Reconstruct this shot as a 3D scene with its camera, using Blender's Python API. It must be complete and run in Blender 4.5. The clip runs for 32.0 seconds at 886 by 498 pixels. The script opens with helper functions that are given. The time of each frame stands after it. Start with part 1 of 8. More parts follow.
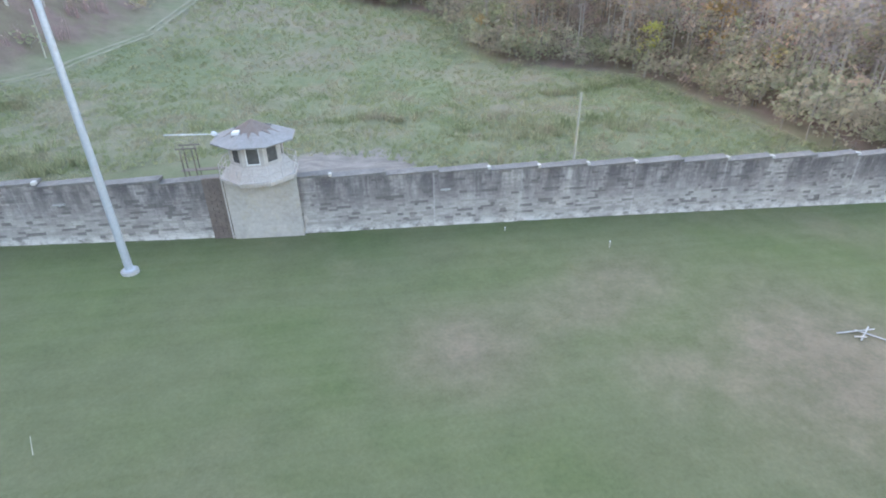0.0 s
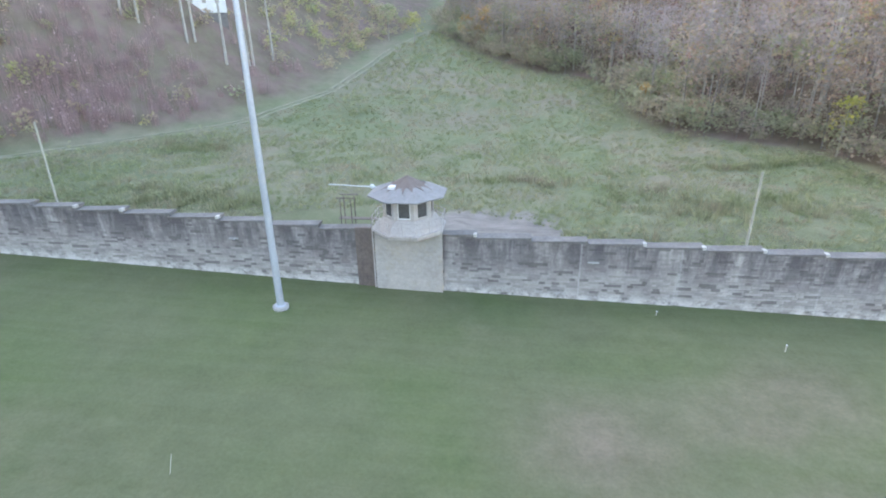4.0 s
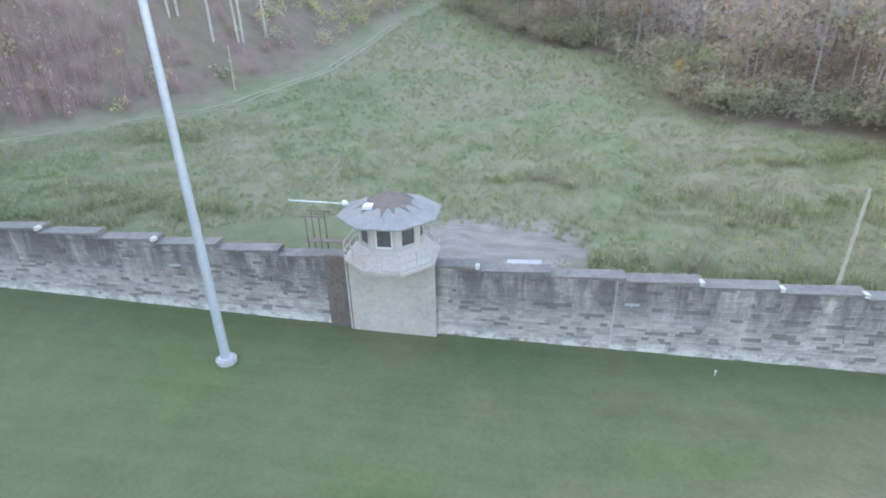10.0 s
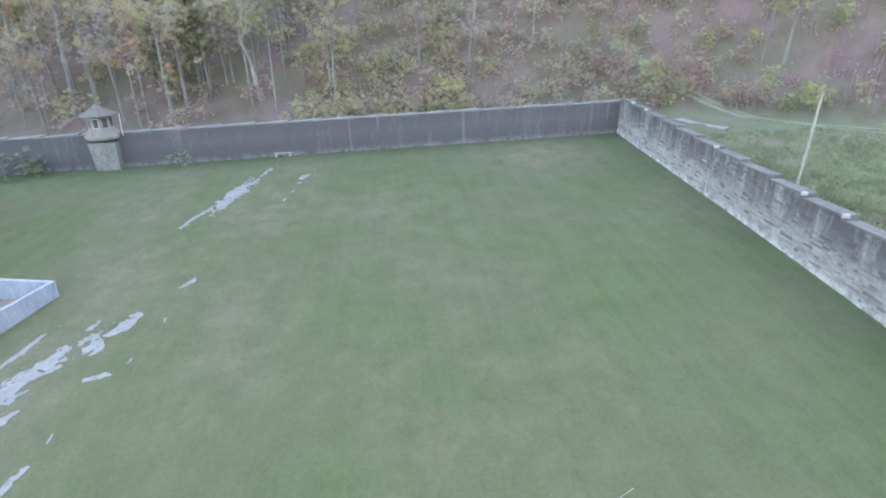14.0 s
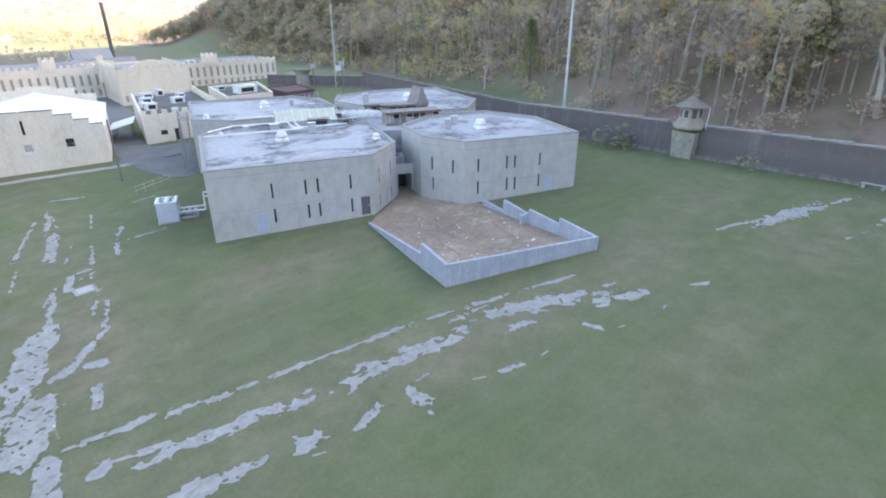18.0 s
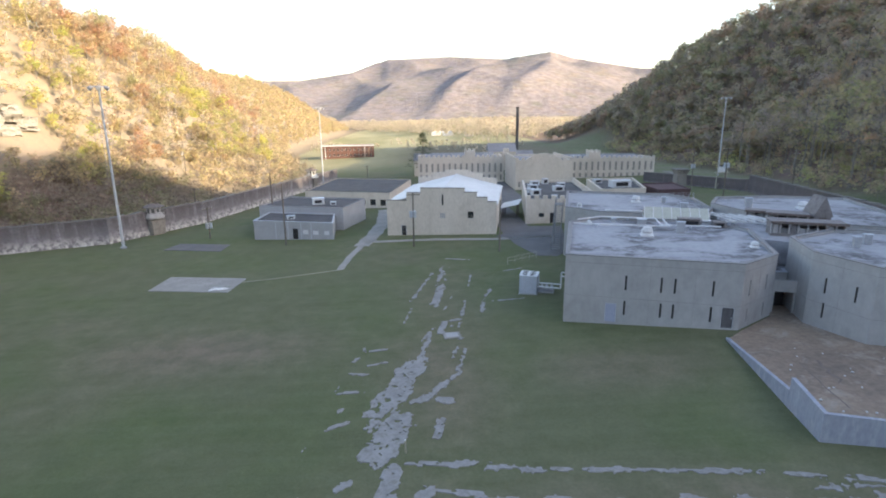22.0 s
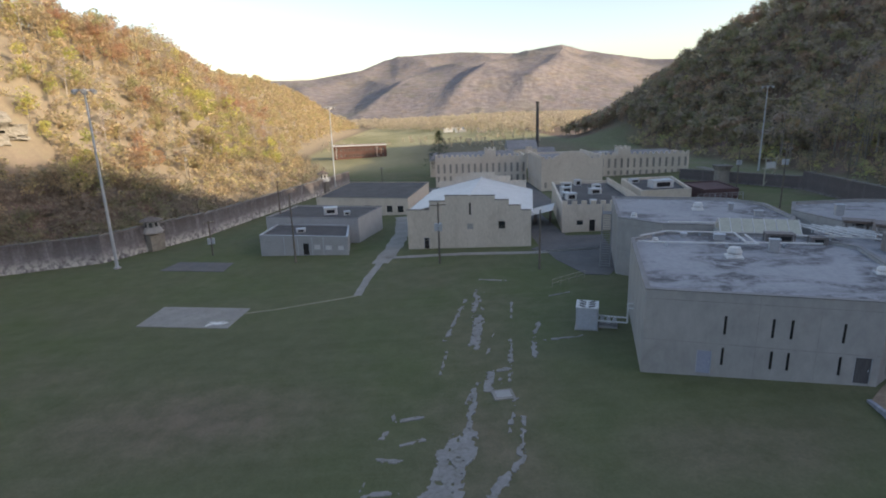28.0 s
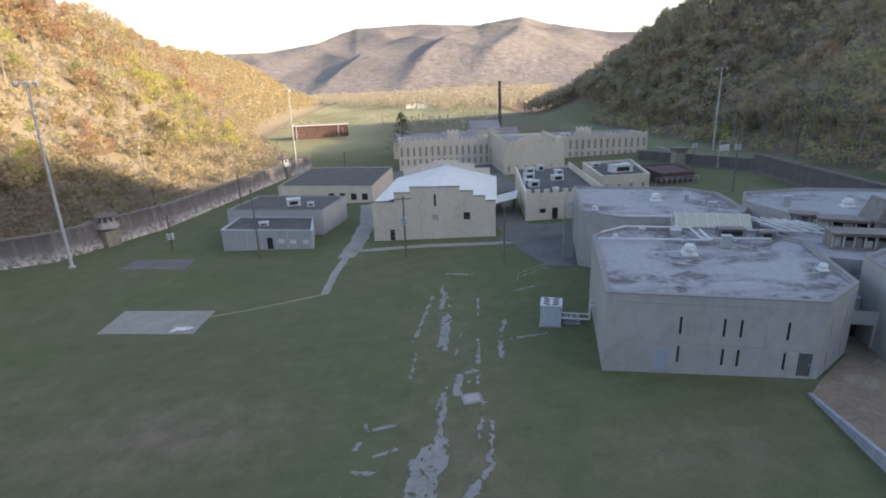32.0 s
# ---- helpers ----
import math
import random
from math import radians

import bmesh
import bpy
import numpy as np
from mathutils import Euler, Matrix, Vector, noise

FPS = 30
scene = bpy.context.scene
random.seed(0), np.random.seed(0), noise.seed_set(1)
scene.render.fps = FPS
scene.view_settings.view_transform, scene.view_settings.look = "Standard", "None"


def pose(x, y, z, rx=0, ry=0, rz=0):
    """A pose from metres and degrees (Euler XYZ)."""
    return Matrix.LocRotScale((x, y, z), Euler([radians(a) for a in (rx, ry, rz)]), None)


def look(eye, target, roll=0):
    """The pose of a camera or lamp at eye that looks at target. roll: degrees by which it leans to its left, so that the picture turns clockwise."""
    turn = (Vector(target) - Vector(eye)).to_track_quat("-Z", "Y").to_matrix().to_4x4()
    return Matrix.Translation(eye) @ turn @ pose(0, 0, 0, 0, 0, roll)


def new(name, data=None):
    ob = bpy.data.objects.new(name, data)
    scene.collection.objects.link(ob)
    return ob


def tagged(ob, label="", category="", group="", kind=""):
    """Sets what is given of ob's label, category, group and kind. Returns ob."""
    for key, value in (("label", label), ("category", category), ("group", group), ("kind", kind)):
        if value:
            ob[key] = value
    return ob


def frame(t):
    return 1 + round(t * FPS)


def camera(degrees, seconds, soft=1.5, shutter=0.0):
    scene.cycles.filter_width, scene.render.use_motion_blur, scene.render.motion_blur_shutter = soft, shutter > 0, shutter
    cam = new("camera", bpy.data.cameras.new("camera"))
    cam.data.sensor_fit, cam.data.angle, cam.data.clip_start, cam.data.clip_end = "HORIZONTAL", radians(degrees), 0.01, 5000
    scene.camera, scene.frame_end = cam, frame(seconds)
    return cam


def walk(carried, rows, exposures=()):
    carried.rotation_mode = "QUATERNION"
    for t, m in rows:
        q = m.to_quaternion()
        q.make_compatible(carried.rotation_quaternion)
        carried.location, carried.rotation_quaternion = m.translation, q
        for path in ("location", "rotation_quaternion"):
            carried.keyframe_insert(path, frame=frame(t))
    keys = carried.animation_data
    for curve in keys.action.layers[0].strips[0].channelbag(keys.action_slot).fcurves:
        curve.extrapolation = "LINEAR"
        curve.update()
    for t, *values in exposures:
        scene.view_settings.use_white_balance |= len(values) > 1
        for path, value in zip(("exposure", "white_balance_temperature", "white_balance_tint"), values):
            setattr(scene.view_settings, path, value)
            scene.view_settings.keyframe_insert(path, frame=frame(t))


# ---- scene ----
cam = camera(78.9, 32.0, 1.9)
PATH = [
    (0, (4.325, -6.522, 19.663), (4.628, -4.796, 18.698), -1.0),
    (0.5, (4.215, -6.534, 19.613), (4.308, -4.782, 18.654), -0.8),
    (1, (4.149, -6.574, 19.682), (4.036, -4.823, 18.722), -0.7),
    (1.5, (4.01, -6.557, 19.798), (3.858, -4.758, 18.939), -0.6),
    (2, (4.056, -6.563, 19.715), (3.887, -4.723, 18.95), -0.7),
    (2.5, (4.037, -6.572, 19.783), (3.861, -4.734, 19.015), -0.7),
    (4.5, (4.046, -3.746, 19.712), (3.856, -1.91, 18.942), -1.0),
    (5, (4.051, -2.528, 19.705), (3.859, -0.692, 18.935), -1.0),
    (5.5, (4.016, -1.284, 19.692), (3.824, 0.552, 18.921), -1.1),
    (6, (4.012, 0.0, 19.592), (3.821, 1.836, 18.822), -1.2),
    (6.5, (4.047, 1.226, 19.561), (3.856, 3.062, 18.791), -1.2),
    (7, (4.069, 2.367, 19.508), (3.879, 4.204, 18.739), -1.2),
    (7.5, (4.14, 3.5, 19.463), (3.951, 5.337, 18.694), -1.3),
    (8, (4.116, 4.536, 19.431), (3.931, 6.374, 18.664), -1.2),
    (8.5, (4.3, 5.378, 19.413), (4.113, 7.215, 18.645), -1.3),
    (9, (4.362, 5.604, 19.321), (4.178, 7.412, 18.486), -1.4),
    (9.5, (4.371, 5.619, 19.288), (4.188, 7.422, 18.441), -1.4),
    (10, (4.318, 5.604, 19.229), (4.082, 7.401, 18.383), -1.4),
    (10.5, (4.224, 5.616, 19.239), (3.857, 7.391, 18.393), -1.2),
    (11, (4.183, 5.542, 19.22), (3.572, 7.251, 18.379), -1.1),
    (11.5, (4.152, 5.62, 19.109), (3.2, 7.169, 18.276), -1.0),
    (12, (4.126, 5.706, 18.941), (2.781, 6.939, 18.12), -0.8),
    (12.5, (4.275, 5.246, 19.373), (2.643, 6.052, 18.544), -0.9),
    (13, (4.243, 5.286, 19.314), (2.496, 5.801, 18.488), -0.8),
    (13.5, (4.197, 5.161, 19.274), (2.41, 5.515, 18.448), -0.7),
    (14, (4.269, 5.362, 19.068), (2.453, 5.523, 18.247), -0.9),
    (14.5, (4.287, 5.378, 19.092), (2.463, 5.331, 18.271), -0.8),
    (16.5, (4.087, 5.384, 19.23), (2.501, 4.479, 18.414), -0.7),
    (17, (4.12, 5.406, 19.198), (2.671, 4.294, 18.385), -0.5),
    (17.5, (4.181, 5.45, 19.262), (2.9, 4.147, 18.449), -0.3),
    (18, (4.317, 5.528, 19.381), (3.18, 4.099, 18.566), -0.2),
    (18.5, (4.314, 5.513, 19.357), (3.306, 3.99, 18.543), -0.3),
    (19, (4.326, 5.495, 19.349), (3.451, 3.892, 18.534), -0.4),
    (19.5, (4.372, 5.537, 19.394), (3.653, 3.859, 18.579), -0.3),
    (20, (4.395, 5.526, 19.435), (3.833, 3.789, 18.618), -0.4),
    (20.5, (4.461, 5.498, 19.42), (4.029, 3.706, 18.643), -0.4),
    (21, (4.511, 5.431, 19.389), (4.193, 3.554, 18.776), -0.4),
    (21.5, (4.556, 5.44, 19.321), (4.367, 3.51, 18.833), -0.4),
    (22, (4.544, 5.51, 19.344), (4.516, 3.57, 18.856), -0.5),
    (22.5, (4.529, 5.541, 19.31), (4.587, 3.602, 18.823), -0.6),
    (23, (4.551, 5.533, 19.322), (4.653, 3.596, 18.835), -0.7),
    (23.5, (4.55, 5.567, 19.401), (4.686, 3.632, 18.912), -0.9),
    (24, (4.554, 5.517, 19.373), (4.722, 3.585, 18.883), -1.0),
    (24.5, (4.672, 5.08, 19.324), (4.867, 3.151, 18.832), -1.0),
    (26.5, (6.316, -1.807, 19.647), (6.498, -3.733, 19.141), -1.5),
    (27, (6.647, -4.377, 19.772), (6.802, -6.307, 19.27), -1.6),
    (27.5, (7.0, -5.889, 19.775), (7.034, -7.824, 19.273), -1.7),
    (28, (7.038, -6.225, 19.715), (7.055, -8.161, 19.215), -1.8),
    (28.5, (6.991, -6.17, 19.653), (6.918, -8.105, 19.152), -1.9),
    (29, (6.918, -6.022, 19.595), (6.822, -7.936, 19.024), -1.9),
    (29.5, (6.897, -6.078, 19.574), (6.788, -7.984, 18.977), -2.0),
    (30, (6.918, -6.212, 19.697), (6.804, -8.118, 19.101), -2.0),
    (30.5, (7.042, -6.264, 20.2), (6.926, -8.169, 19.605), -2.0),
    (31, (7.088, -6.402, 20.764), (6.972, -8.309, 20.171), -2.0),
    (31.5, (7.065, -6.439, 21.478), (6.953, -8.347, 20.888), -2.0),
    (32, (7.102, -6.422, 22.519), (6.993, -8.329, 21.926), -2.0),
]
walk(cam, [(t, look(eye, target, roll)) for t, eye, target, roll in PATH],
     [(0, 3.21, 7700, 15.5), (10, 3.27, 7700, 15.5), (12, 3.3, 7700, 15.5), (14, 3.42, 7700, 15.5), (17, 3.23, 7700, 15.5), (18, 2.97, 7650, 15.5), (19, 2.84, 7550, 15.5), (21, 2.36, 7400, 15.5), (23, 1.6, 7400, 15.5), (24.5, 1.14, 7400, 15.5), (27, 1.13, 7400, 15.5), (28, 1.15, 7400, 15.5), (29, 1.2, 7400, 15.5), (30, 1.54, 7400, 15.5), (32, 1.62, 7400, 15.5)])

# ---- world and light ----
SUN_AZ, SUN_EL = 65.0, 16.9      # yaw of the sun counted from +y towards -x, and its height
to_sun = Vector((-math.sin(radians(SUN_AZ)) * math.cos(radians(SUN_EL)), math.cos(radians(SUN_AZ)) * math.cos(radians(SUN_EL)), math.sin(radians(SUN_EL))))
world = bpy.data.worlds.new("world")
scene.world = world
world.use_nodes = True
wt = world.node_tree
sky = wt.nodes.new("ShaderNodeTexSky")
sky.sky_type = 'NISHITA'
sky.sun_disc = False
sky.sun_elevation = radians(SUN_EL)
sky.sun_rotation = math.atan2(to_sun.x, to_sun.y)
sky.air_density, sky.dust_density, sky.ozone_density = 1.0, 1.4, 1.0
wt.nodes["Background"].inputs["Strength"].default_value = 0.14
wt.links.new(sky.outputs[0], wt.nodes["Background"].inputs["Color"])
sun = new("sun", bpy.data.lights.new("sun", "SUN"))
sun.data.energy, sun.data.angle, sun.data.color = 3.0, radians(0.6), (1.0, 0.87, 0.66)
sun.matrix_world = look((0, 0, 0), -to_sun)

# ---- lie of the land ----
SLOPE_X, SLOPE_Y = -0.0337, 0.0214


def yard_z(x, y):
    dip = 0.36 * np.exp(-((x + 4) / 24) ** 2 - ((y - 36) / 5) ** 2)      # a hollow along the long wall
    return SLOPE_X * (x + 12) + SLOPE_Y * (y - 30) - dip


def smooth(e0, e1, v):
    t = np.clip((v - e0) / (e1 - e0), 0, 1)
    return t * t * (3 - 2 * t)


def swell(x, y, s, p=0.0):
    return (np.sin(x / s + 1.3 * p) * np.cos(y / (s * 1.17) + 2.1 * p) + 0.5 * np.sin((x + 0.7 * y) / (s * 0.53) + 3.3 * p) + 0.35 * np.cos((0.6 * x - y) / (s * 0.31) + p))


def west_base(y):
    return np.interp(y, [-900, -420, -300, -200, -150, -105, -75, -55, 40, 62, 86, 113, 166, 200, 400], [-70, -78, -95, -100, -98, -94, -88, -78, -76, -66, -48, -35, -31, -24, -24])


def west_crest(y):
    return np.interp(y, [-900, -465, -430, -400, -380, -340, -300, -270, -240, -200, -95, -53, -32, -20, 2, 27, 60, 200, 500], [0, 0, 6, 22, 37, 57, 67, 70, 70, 70, 71, 69, 71.5, 82, 91, 97, 100, 70, 70])


def wood_edge(y):
    return np.interp(y, [40, 69, 77, 84, 87, 91, 96, 102, 122, 130, 138, 144, 153, 181, 200, 300], [59, 55, 54, 52, 45, 37, 30, 28, 29, 25, 14, 7, 1.5, -11, -18, -20])


def east_base(y):
    return np.interp(y, [-900, -600, -355, -250, -200, -145, -122, -101, -88, -40, 40], [130, 116, 96, 60, 52, 60, 66, 77, 108, 150, 200])


def clearing(x, y):
    """Grassy openings in the western slope."""
    return np.clip(1.6 * np.exp(-((x + 91) / 10) ** 2 - ((y + 108) / 26) ** 2) + 1.2 * np.exp(-((x + 93) / 11) ** 2 - ((y + 335) / 22) ** 2), 0, 1)


def land(x, y):
    """Height of the ground at x, y (numpy arrays)."""
    x, y = np.asarray(x, float), np.asarray(y, float)
    z = yard_z(np.clip(x, -76, 90), np.clip(y, -230, 36))
    d = np.clip(y - 37, 0, None)                      # meadow beyond the long wall
    z = z + smooth(0, 10, d) * 1.2 + 0.03 * np.minimum(d, 60) + 0.135 * np.clip(d - 55, 0, 150) + 0.25 * np.clip(d - 205, 0, 300)
    w = np.clip(west_base(y) - x, 0, None)            # west hill
    z = z + west_crest(y) * smooth(0, 1, w / np.interp(y, [-420, -300, -200], [62, 78, 115])) ** 0.85 + swell(x, y, 31) * 1.5 * smooth(4, 50, w)
    z = z + 6 * np.exp(-((x + 92) / 17) ** 2 - ((y + 345) / 34) ** 2)      # grassy knoll behind the main building
    e = np.clip(x - wood_edge(y) - 3, 0, None)        # hill east of the meadow
    z = z + 55 * smooth(0, 150, e) * smooth(37, 70, y)
    q = np.clip(x - east_base(y), 0, None) * smooth(30, -40, y)     # east hill
    z = z + 57 * smooth(0, 1, q / 85) * smooth(-1100, -620, y) + swell(x, y, 24, 2) * 1.6 * smooth(4, 40, q)
    return z


def land_at(x, y):
    return float(land(x, y))

# ---- materials ----
def material(name, rough=0.85, metal=0.0, spec=0.3):
    m = bpy.data.materials.new(name)
    m.use_nodes = True
    p = m.node_tree.nodes["Principled BSDF"]
    p.inputs["Roughness"].default_value, p.inputs["Metallic"].default_value = rough, metal
    p.inputs["Specular IOR Level"].default_value = spec
    return m, m.node_tree, p


def coords(nt, scale=(1, 1, 1), kind="Object"):
    """World metres for meshes that are built in place."""
    if kind == "World":
        out = nt.nodes.new("ShaderNodeNewGeometry").outputs["Position"]
    else:
        out = nt.nodes.new("ShaderNodeTexCoord").outputs[kind]
    if scale != (1, 1, 1):
        mp = nt.nodes.new("ShaderNodeMapping")
        mp.inputs["Scale"].default_value = scale
        nt.links.new(out, mp.inputs["Vector"])
        out = mp.outputs[0]
    return out


def noise_tex(nt, vec, scale, detail=4.0, rough=0.6, dist=0.0):
    n = nt.nodes.new("ShaderNodeTexNoise")
    n.inputs["Scale"].default_value, n.inputs["Detail"].default_value = scale, detail
    n.inputs["Roughness"].default_value, n.inputs["Distortion"].default_value = rough, dist
    nt.links.new(vec, n.inputs["Vector"])
    return n.outputs[0]


def ramp(nt, fac, stops):
    r = nt.nodes.new("ShaderNodeValToRGB")
    e = r.color_ramp.elements
    while len(e) < len(stops):
        e.new(0.5)
    for el, (pos, col) in zip(e, stops):
        el.position = pos
        el.color = (*col, 1) if len(col) == 3 else (col[0], col[0], col[0], 1)
    nt.links.new(fac, r.inputs[0])
    return r.outputs[0]


def mix(nt, fac, a, b, blend="MIX"):
    n = nt.nodes.new("ShaderNodeMix")
    n.data_type, n.blend_type = "RGBA", blend
    for sock, val in ((n.inputs[0], fac), (n.inputs[6], a), (n.inputs[7], b)):
        if isinstance(val, (int, float)):
            sock.default_value = val
        elif isinstance(val, tuple):
            sock.default_value = (*val, 1)
        else:
            nt.links.new(val, sock)
    return n.outputs[2]


def bump(nt, p, height, strength, dist):
    b = nt.nodes.new("ShaderNodeBump")
    b.inputs["Strength"].default_value, b.inputs["Distance"].default_value = strength, dist
    nt.links.new(height, b.inputs["Height"])
    nt.links.new(b.outputs[0], p.inputs["Normal"])


def mottled(name, c1, c2, big=0.3, small=6.0, rough=0.85, metal=0.0, dirt=None, dirt_amount=0.4, relief=0.3, spec=0.3, kind="World", stretch=(1, 1, 1), island=0.0):
    """A surface whose colour wanders between c1 and c2 at two sizes, with optional dirt stains."""
    m, nt, p = material(name, rough, metal, spec)
    v = coords(nt, stretch, kind)
    a = noise_tex(nt, v, big, 5, 0.65)
    b = noise_tex(nt, v, small, 4, 0.7)
    col = ramp(nt, a, [(0.32, c1), (0.68, c2)])
    col = mix(nt, 0.35, col, ramp(nt, b, [(0.3, tuple(0.72 * k for k in c1)), (0.7, tuple(min(1, 1.2 * k) for k in c2))]))
    if dirt:
        d = ramp(nt, noise_tex(nt, v, big * 2.7, 6, 0.7, 0.6), [(0.52, (0,)), (0.72, (1,))])
        k = nt.nodes.new("ShaderNodeMath")
        k.operation = "MULTIPLY"
        k.inputs[1].default_value = dirt_amount
        nt.links.new(d, k.inputs[0])
        col = mix(nt, k.outputs[0], col, dirt)
    if island:
        g = nt.nodes.new("ShaderNodeNewGeometry").outputs["Random Per Island"]
        col = mix(nt, 1.0, col, ramp(nt, g, [(0.0, (1 - island,) * 3), (0.6, (1.0,) * 3), (1.0, (1 + island * 0.5,) * 3)]), "MULTIPLY")
    nt.links.new(col, p.inputs["Base Color"])
    if relief:
        bump(nt, p, b, relief, 0.05)
    return m


def attribute(nt, name):
    a = nt.nodes.new("ShaderNodeAttribute")
    a.attribute_name = name
    return a.outputs["Fac"]


def lawn_material():
    m, nt, p = material("grass", 0.92, 0, 0.12)
    v = coords(nt, kind="World")
    big = noise_tex(nt, v, 0.05, 5, 0.62)
    mid = noise_tex(nt, v, 0.4, 6, 0.72)
    fine = noise_tex(nt, v, 4.5, 5, 0.8)
    green = ramp(nt, mid, [(0.25, (0.1, 0.117, 0.063)), (0.75, (0.134, 0.151, 0.083))])
    dry = ramp(nt, mid, [(0.3, (0.158, 0.134, 0.1)), (0.7, (0.218, 0.185, 0.137))])
    wear = nt.nodes.new("ShaderNodeMath")
    wear.operation = "MULTIPLY_ADD"
    nt.links.new(attribute(nt, "worn"), wear.inputs[0])
    nt.links.new(ramp(nt, mid, [(0.25, (0.45,)), (0.7, (1.25,))]), wear.inputs[1])
    nt.links.new(ramp(nt, big, [(0.55, (0,)), (0.75, (0.4,))]), wear.inputs[2])
    lush = noise_tex(nt, v, 0.085, 3, 0.5)
    green = mix(nt, ramp(nt, lush, [(0.42, (0,)), (0.7, (0.8,))]), green, ramp(nt, mid, [(0.25, (0.08, 0.116, 0.047)), (0.75, (0.103, 0.146, 0.058))]))
    green = mix(nt, ramp(nt, noise_tex(nt, coords(nt, (0.035, 1.0, 1), "World"), 1.1, 2, 0.6), [(0.42, (0,)), (0.6, (0.18,))]), green, (0.152, 0.17, 0.104))
    col = mix(nt, wear.outputs[0], green, dry)
    tall = mix(nt, ramp(nt, big, [(0.42, (0,)), (0.62, (1,))]), ramp(nt, mid, [(0.3, (0.138, 0.16, 0.091)), (0.7, (0.197, 0.217, 0.13))]), ramp(nt, mid, [(0.3, (0.185, 0.17, 0.122)), (0.7, (0.245, 0.222, 0.165))]))
    col = mix(nt, attribute(nt, "meadow"), col, tall)
    lank = nt.nodes.new("ShaderNodeMath")
    lank.operation = "MULTIPLY"
    nt.links.new(attribute(nt, "rank"), lank.inputs[0])
    nt.links.new(ramp(nt, noise_tex(nt, v, 0.25, 5, 0.7), [(0.3, (0.45,)), (0.58, (1.0,))]), lank.inputs[1])
    col = mix(nt, lank.outputs[0], col, ramp(nt, mid, [(0.3, (0.128, 0.145, 0.082)), (0.7, (0.175, 0.188, 0.114))]))
    col = mix(nt, attribute(nt, "hay"), col, ramp(nt, noise_tex(nt, coords(nt, (1, 0.3, 1), "World"), 0.03, 5, 0.6), [(0.35, (0.26, 0.26, 0.14)), (0.65, (0.4, 0.375, 0.235))]))
    litter = ramp(nt, mid, [(0.3, (0.168, 0.116, 0.109)), (0.5, (0.22, 0.155, 0.141)), (0.72, (0.212, 0.172, 0.138))])
    litter = mix(nt, ramp(nt, noise_tex(nt, v, 0.13, 4, 0.6), [(0.38, (0,)), (0.56, (0.8,))]), litter, ramp(nt, mid, [(0.3, (0.14, 0.115, 0.085)), (0.7, (0.18, 0.165, 0.11))]))
    col = mix(nt, attribute(nt, "litter"), col, litter)
    bare = nt.nodes.new("ShaderNodeMath")
    bare.operation = "MULTIPLY"
    nt.links.new(attribute(nt, "gravel"), bare.inputs[0])
    nt.links.new(ramp(nt, noise_tex(nt, v, 0.55, 6, 0.75), [(0.3, (0.7,)), (0.6, (1.5,))]), bare.inputs[1])
    rut = ramp(nt, noise_tex(nt, coords(nt, (0.35, 1.2, 1), "World"), 0.9, 4, 0.6), [(0.35, (0.2, 0.18, 0.165)), (0.65, (0.3, 0.275, 0.25))])
    col = mix(nt, ramp(nt, bare.outputs[0], [(0.3, (0,)), (0.75, (1,))]), col, rut)
    col = mix(nt, attribute(nt, "scrub"), col, ramp(nt, mid, [(0.3, (0.215, 0.178, 0.14)), (0.55, (0.26, 0.222, 0.168)), (0.75, (0.215, 0.205, 0.138))]))
    col = mix(nt, 0.32, col, ramp(nt, fine, [(0.28, (0.5,) * 3), (0.72, (1.4,) * 3)]), "MULTIPLY")
    nt.links.new(col, p.inputs["Base Color"])
    bump(nt, p, fine, 0.6, 0.1)
    return m


def leaf_material(name, stops, size=0.11, lace=4.0, open_share=0.5):
    """Leaves whose colour changes from tree to tree and from leaf to leaf."""
    m, nt, p = material(name, 0.75, 0, 0.2)
    v = coords(nt, kind="World")
    hue = noise_tex(nt, v, size, 2, 0.5)
    col = ramp(nt, hue, stops)
    g = nt.nodes.new("ShaderNodeNewGeometry").outputs["Random Per Island"]
    col = mix(nt, 1.0, col, ramp(nt, g, [(0.0, (1.12, 1.13, 1.1)), (0.5, (1.3, 1.3, 1.3)), (1.0, (1.5, 1.47, 1.42))]), "MULTIPLY")
    nt.links.new(col, p.inputs["Base Color"])
    thin = nt.nodes.new("ShaderNodeBsdfTranslucent")
    nt.links.new(col, thin.inputs["Color"])
    both = nt.nodes.new("ShaderNodeMixShader")
    both.inputs[0].default_value = 0.52
    nt.links.new(p.outputs[0], both.inputs[1])
    nt.links.new(thin.outputs[0], both.inputs[2])
    # the clump is broken into single leaves: gaps between them let the eye through
    gap = nt.nodes.new("ShaderNodeMath")
    gap.operation = "GREATER_THAN"
    gap.inputs[1].default_value = open_share
    nt.links.new(noise_tex(nt, v, lace, 2, 0.6), gap.inputs[0])
    clear = nt.nodes.new("ShaderNodeBsdfTransparent")
    lacy = nt.nodes.new("ShaderNodeMixShader")
    nt.links.new(gap.outputs[0], lacy.inputs[0])
    nt.links.new(clear.outputs[0], lacy.inputs[1])
    nt.links.new(both.outputs[0], lacy.inputs[2])
    nt.links.new(lacy.outputs[0], nt.nodes["Material Output"].inputs["Surface"])
    return m


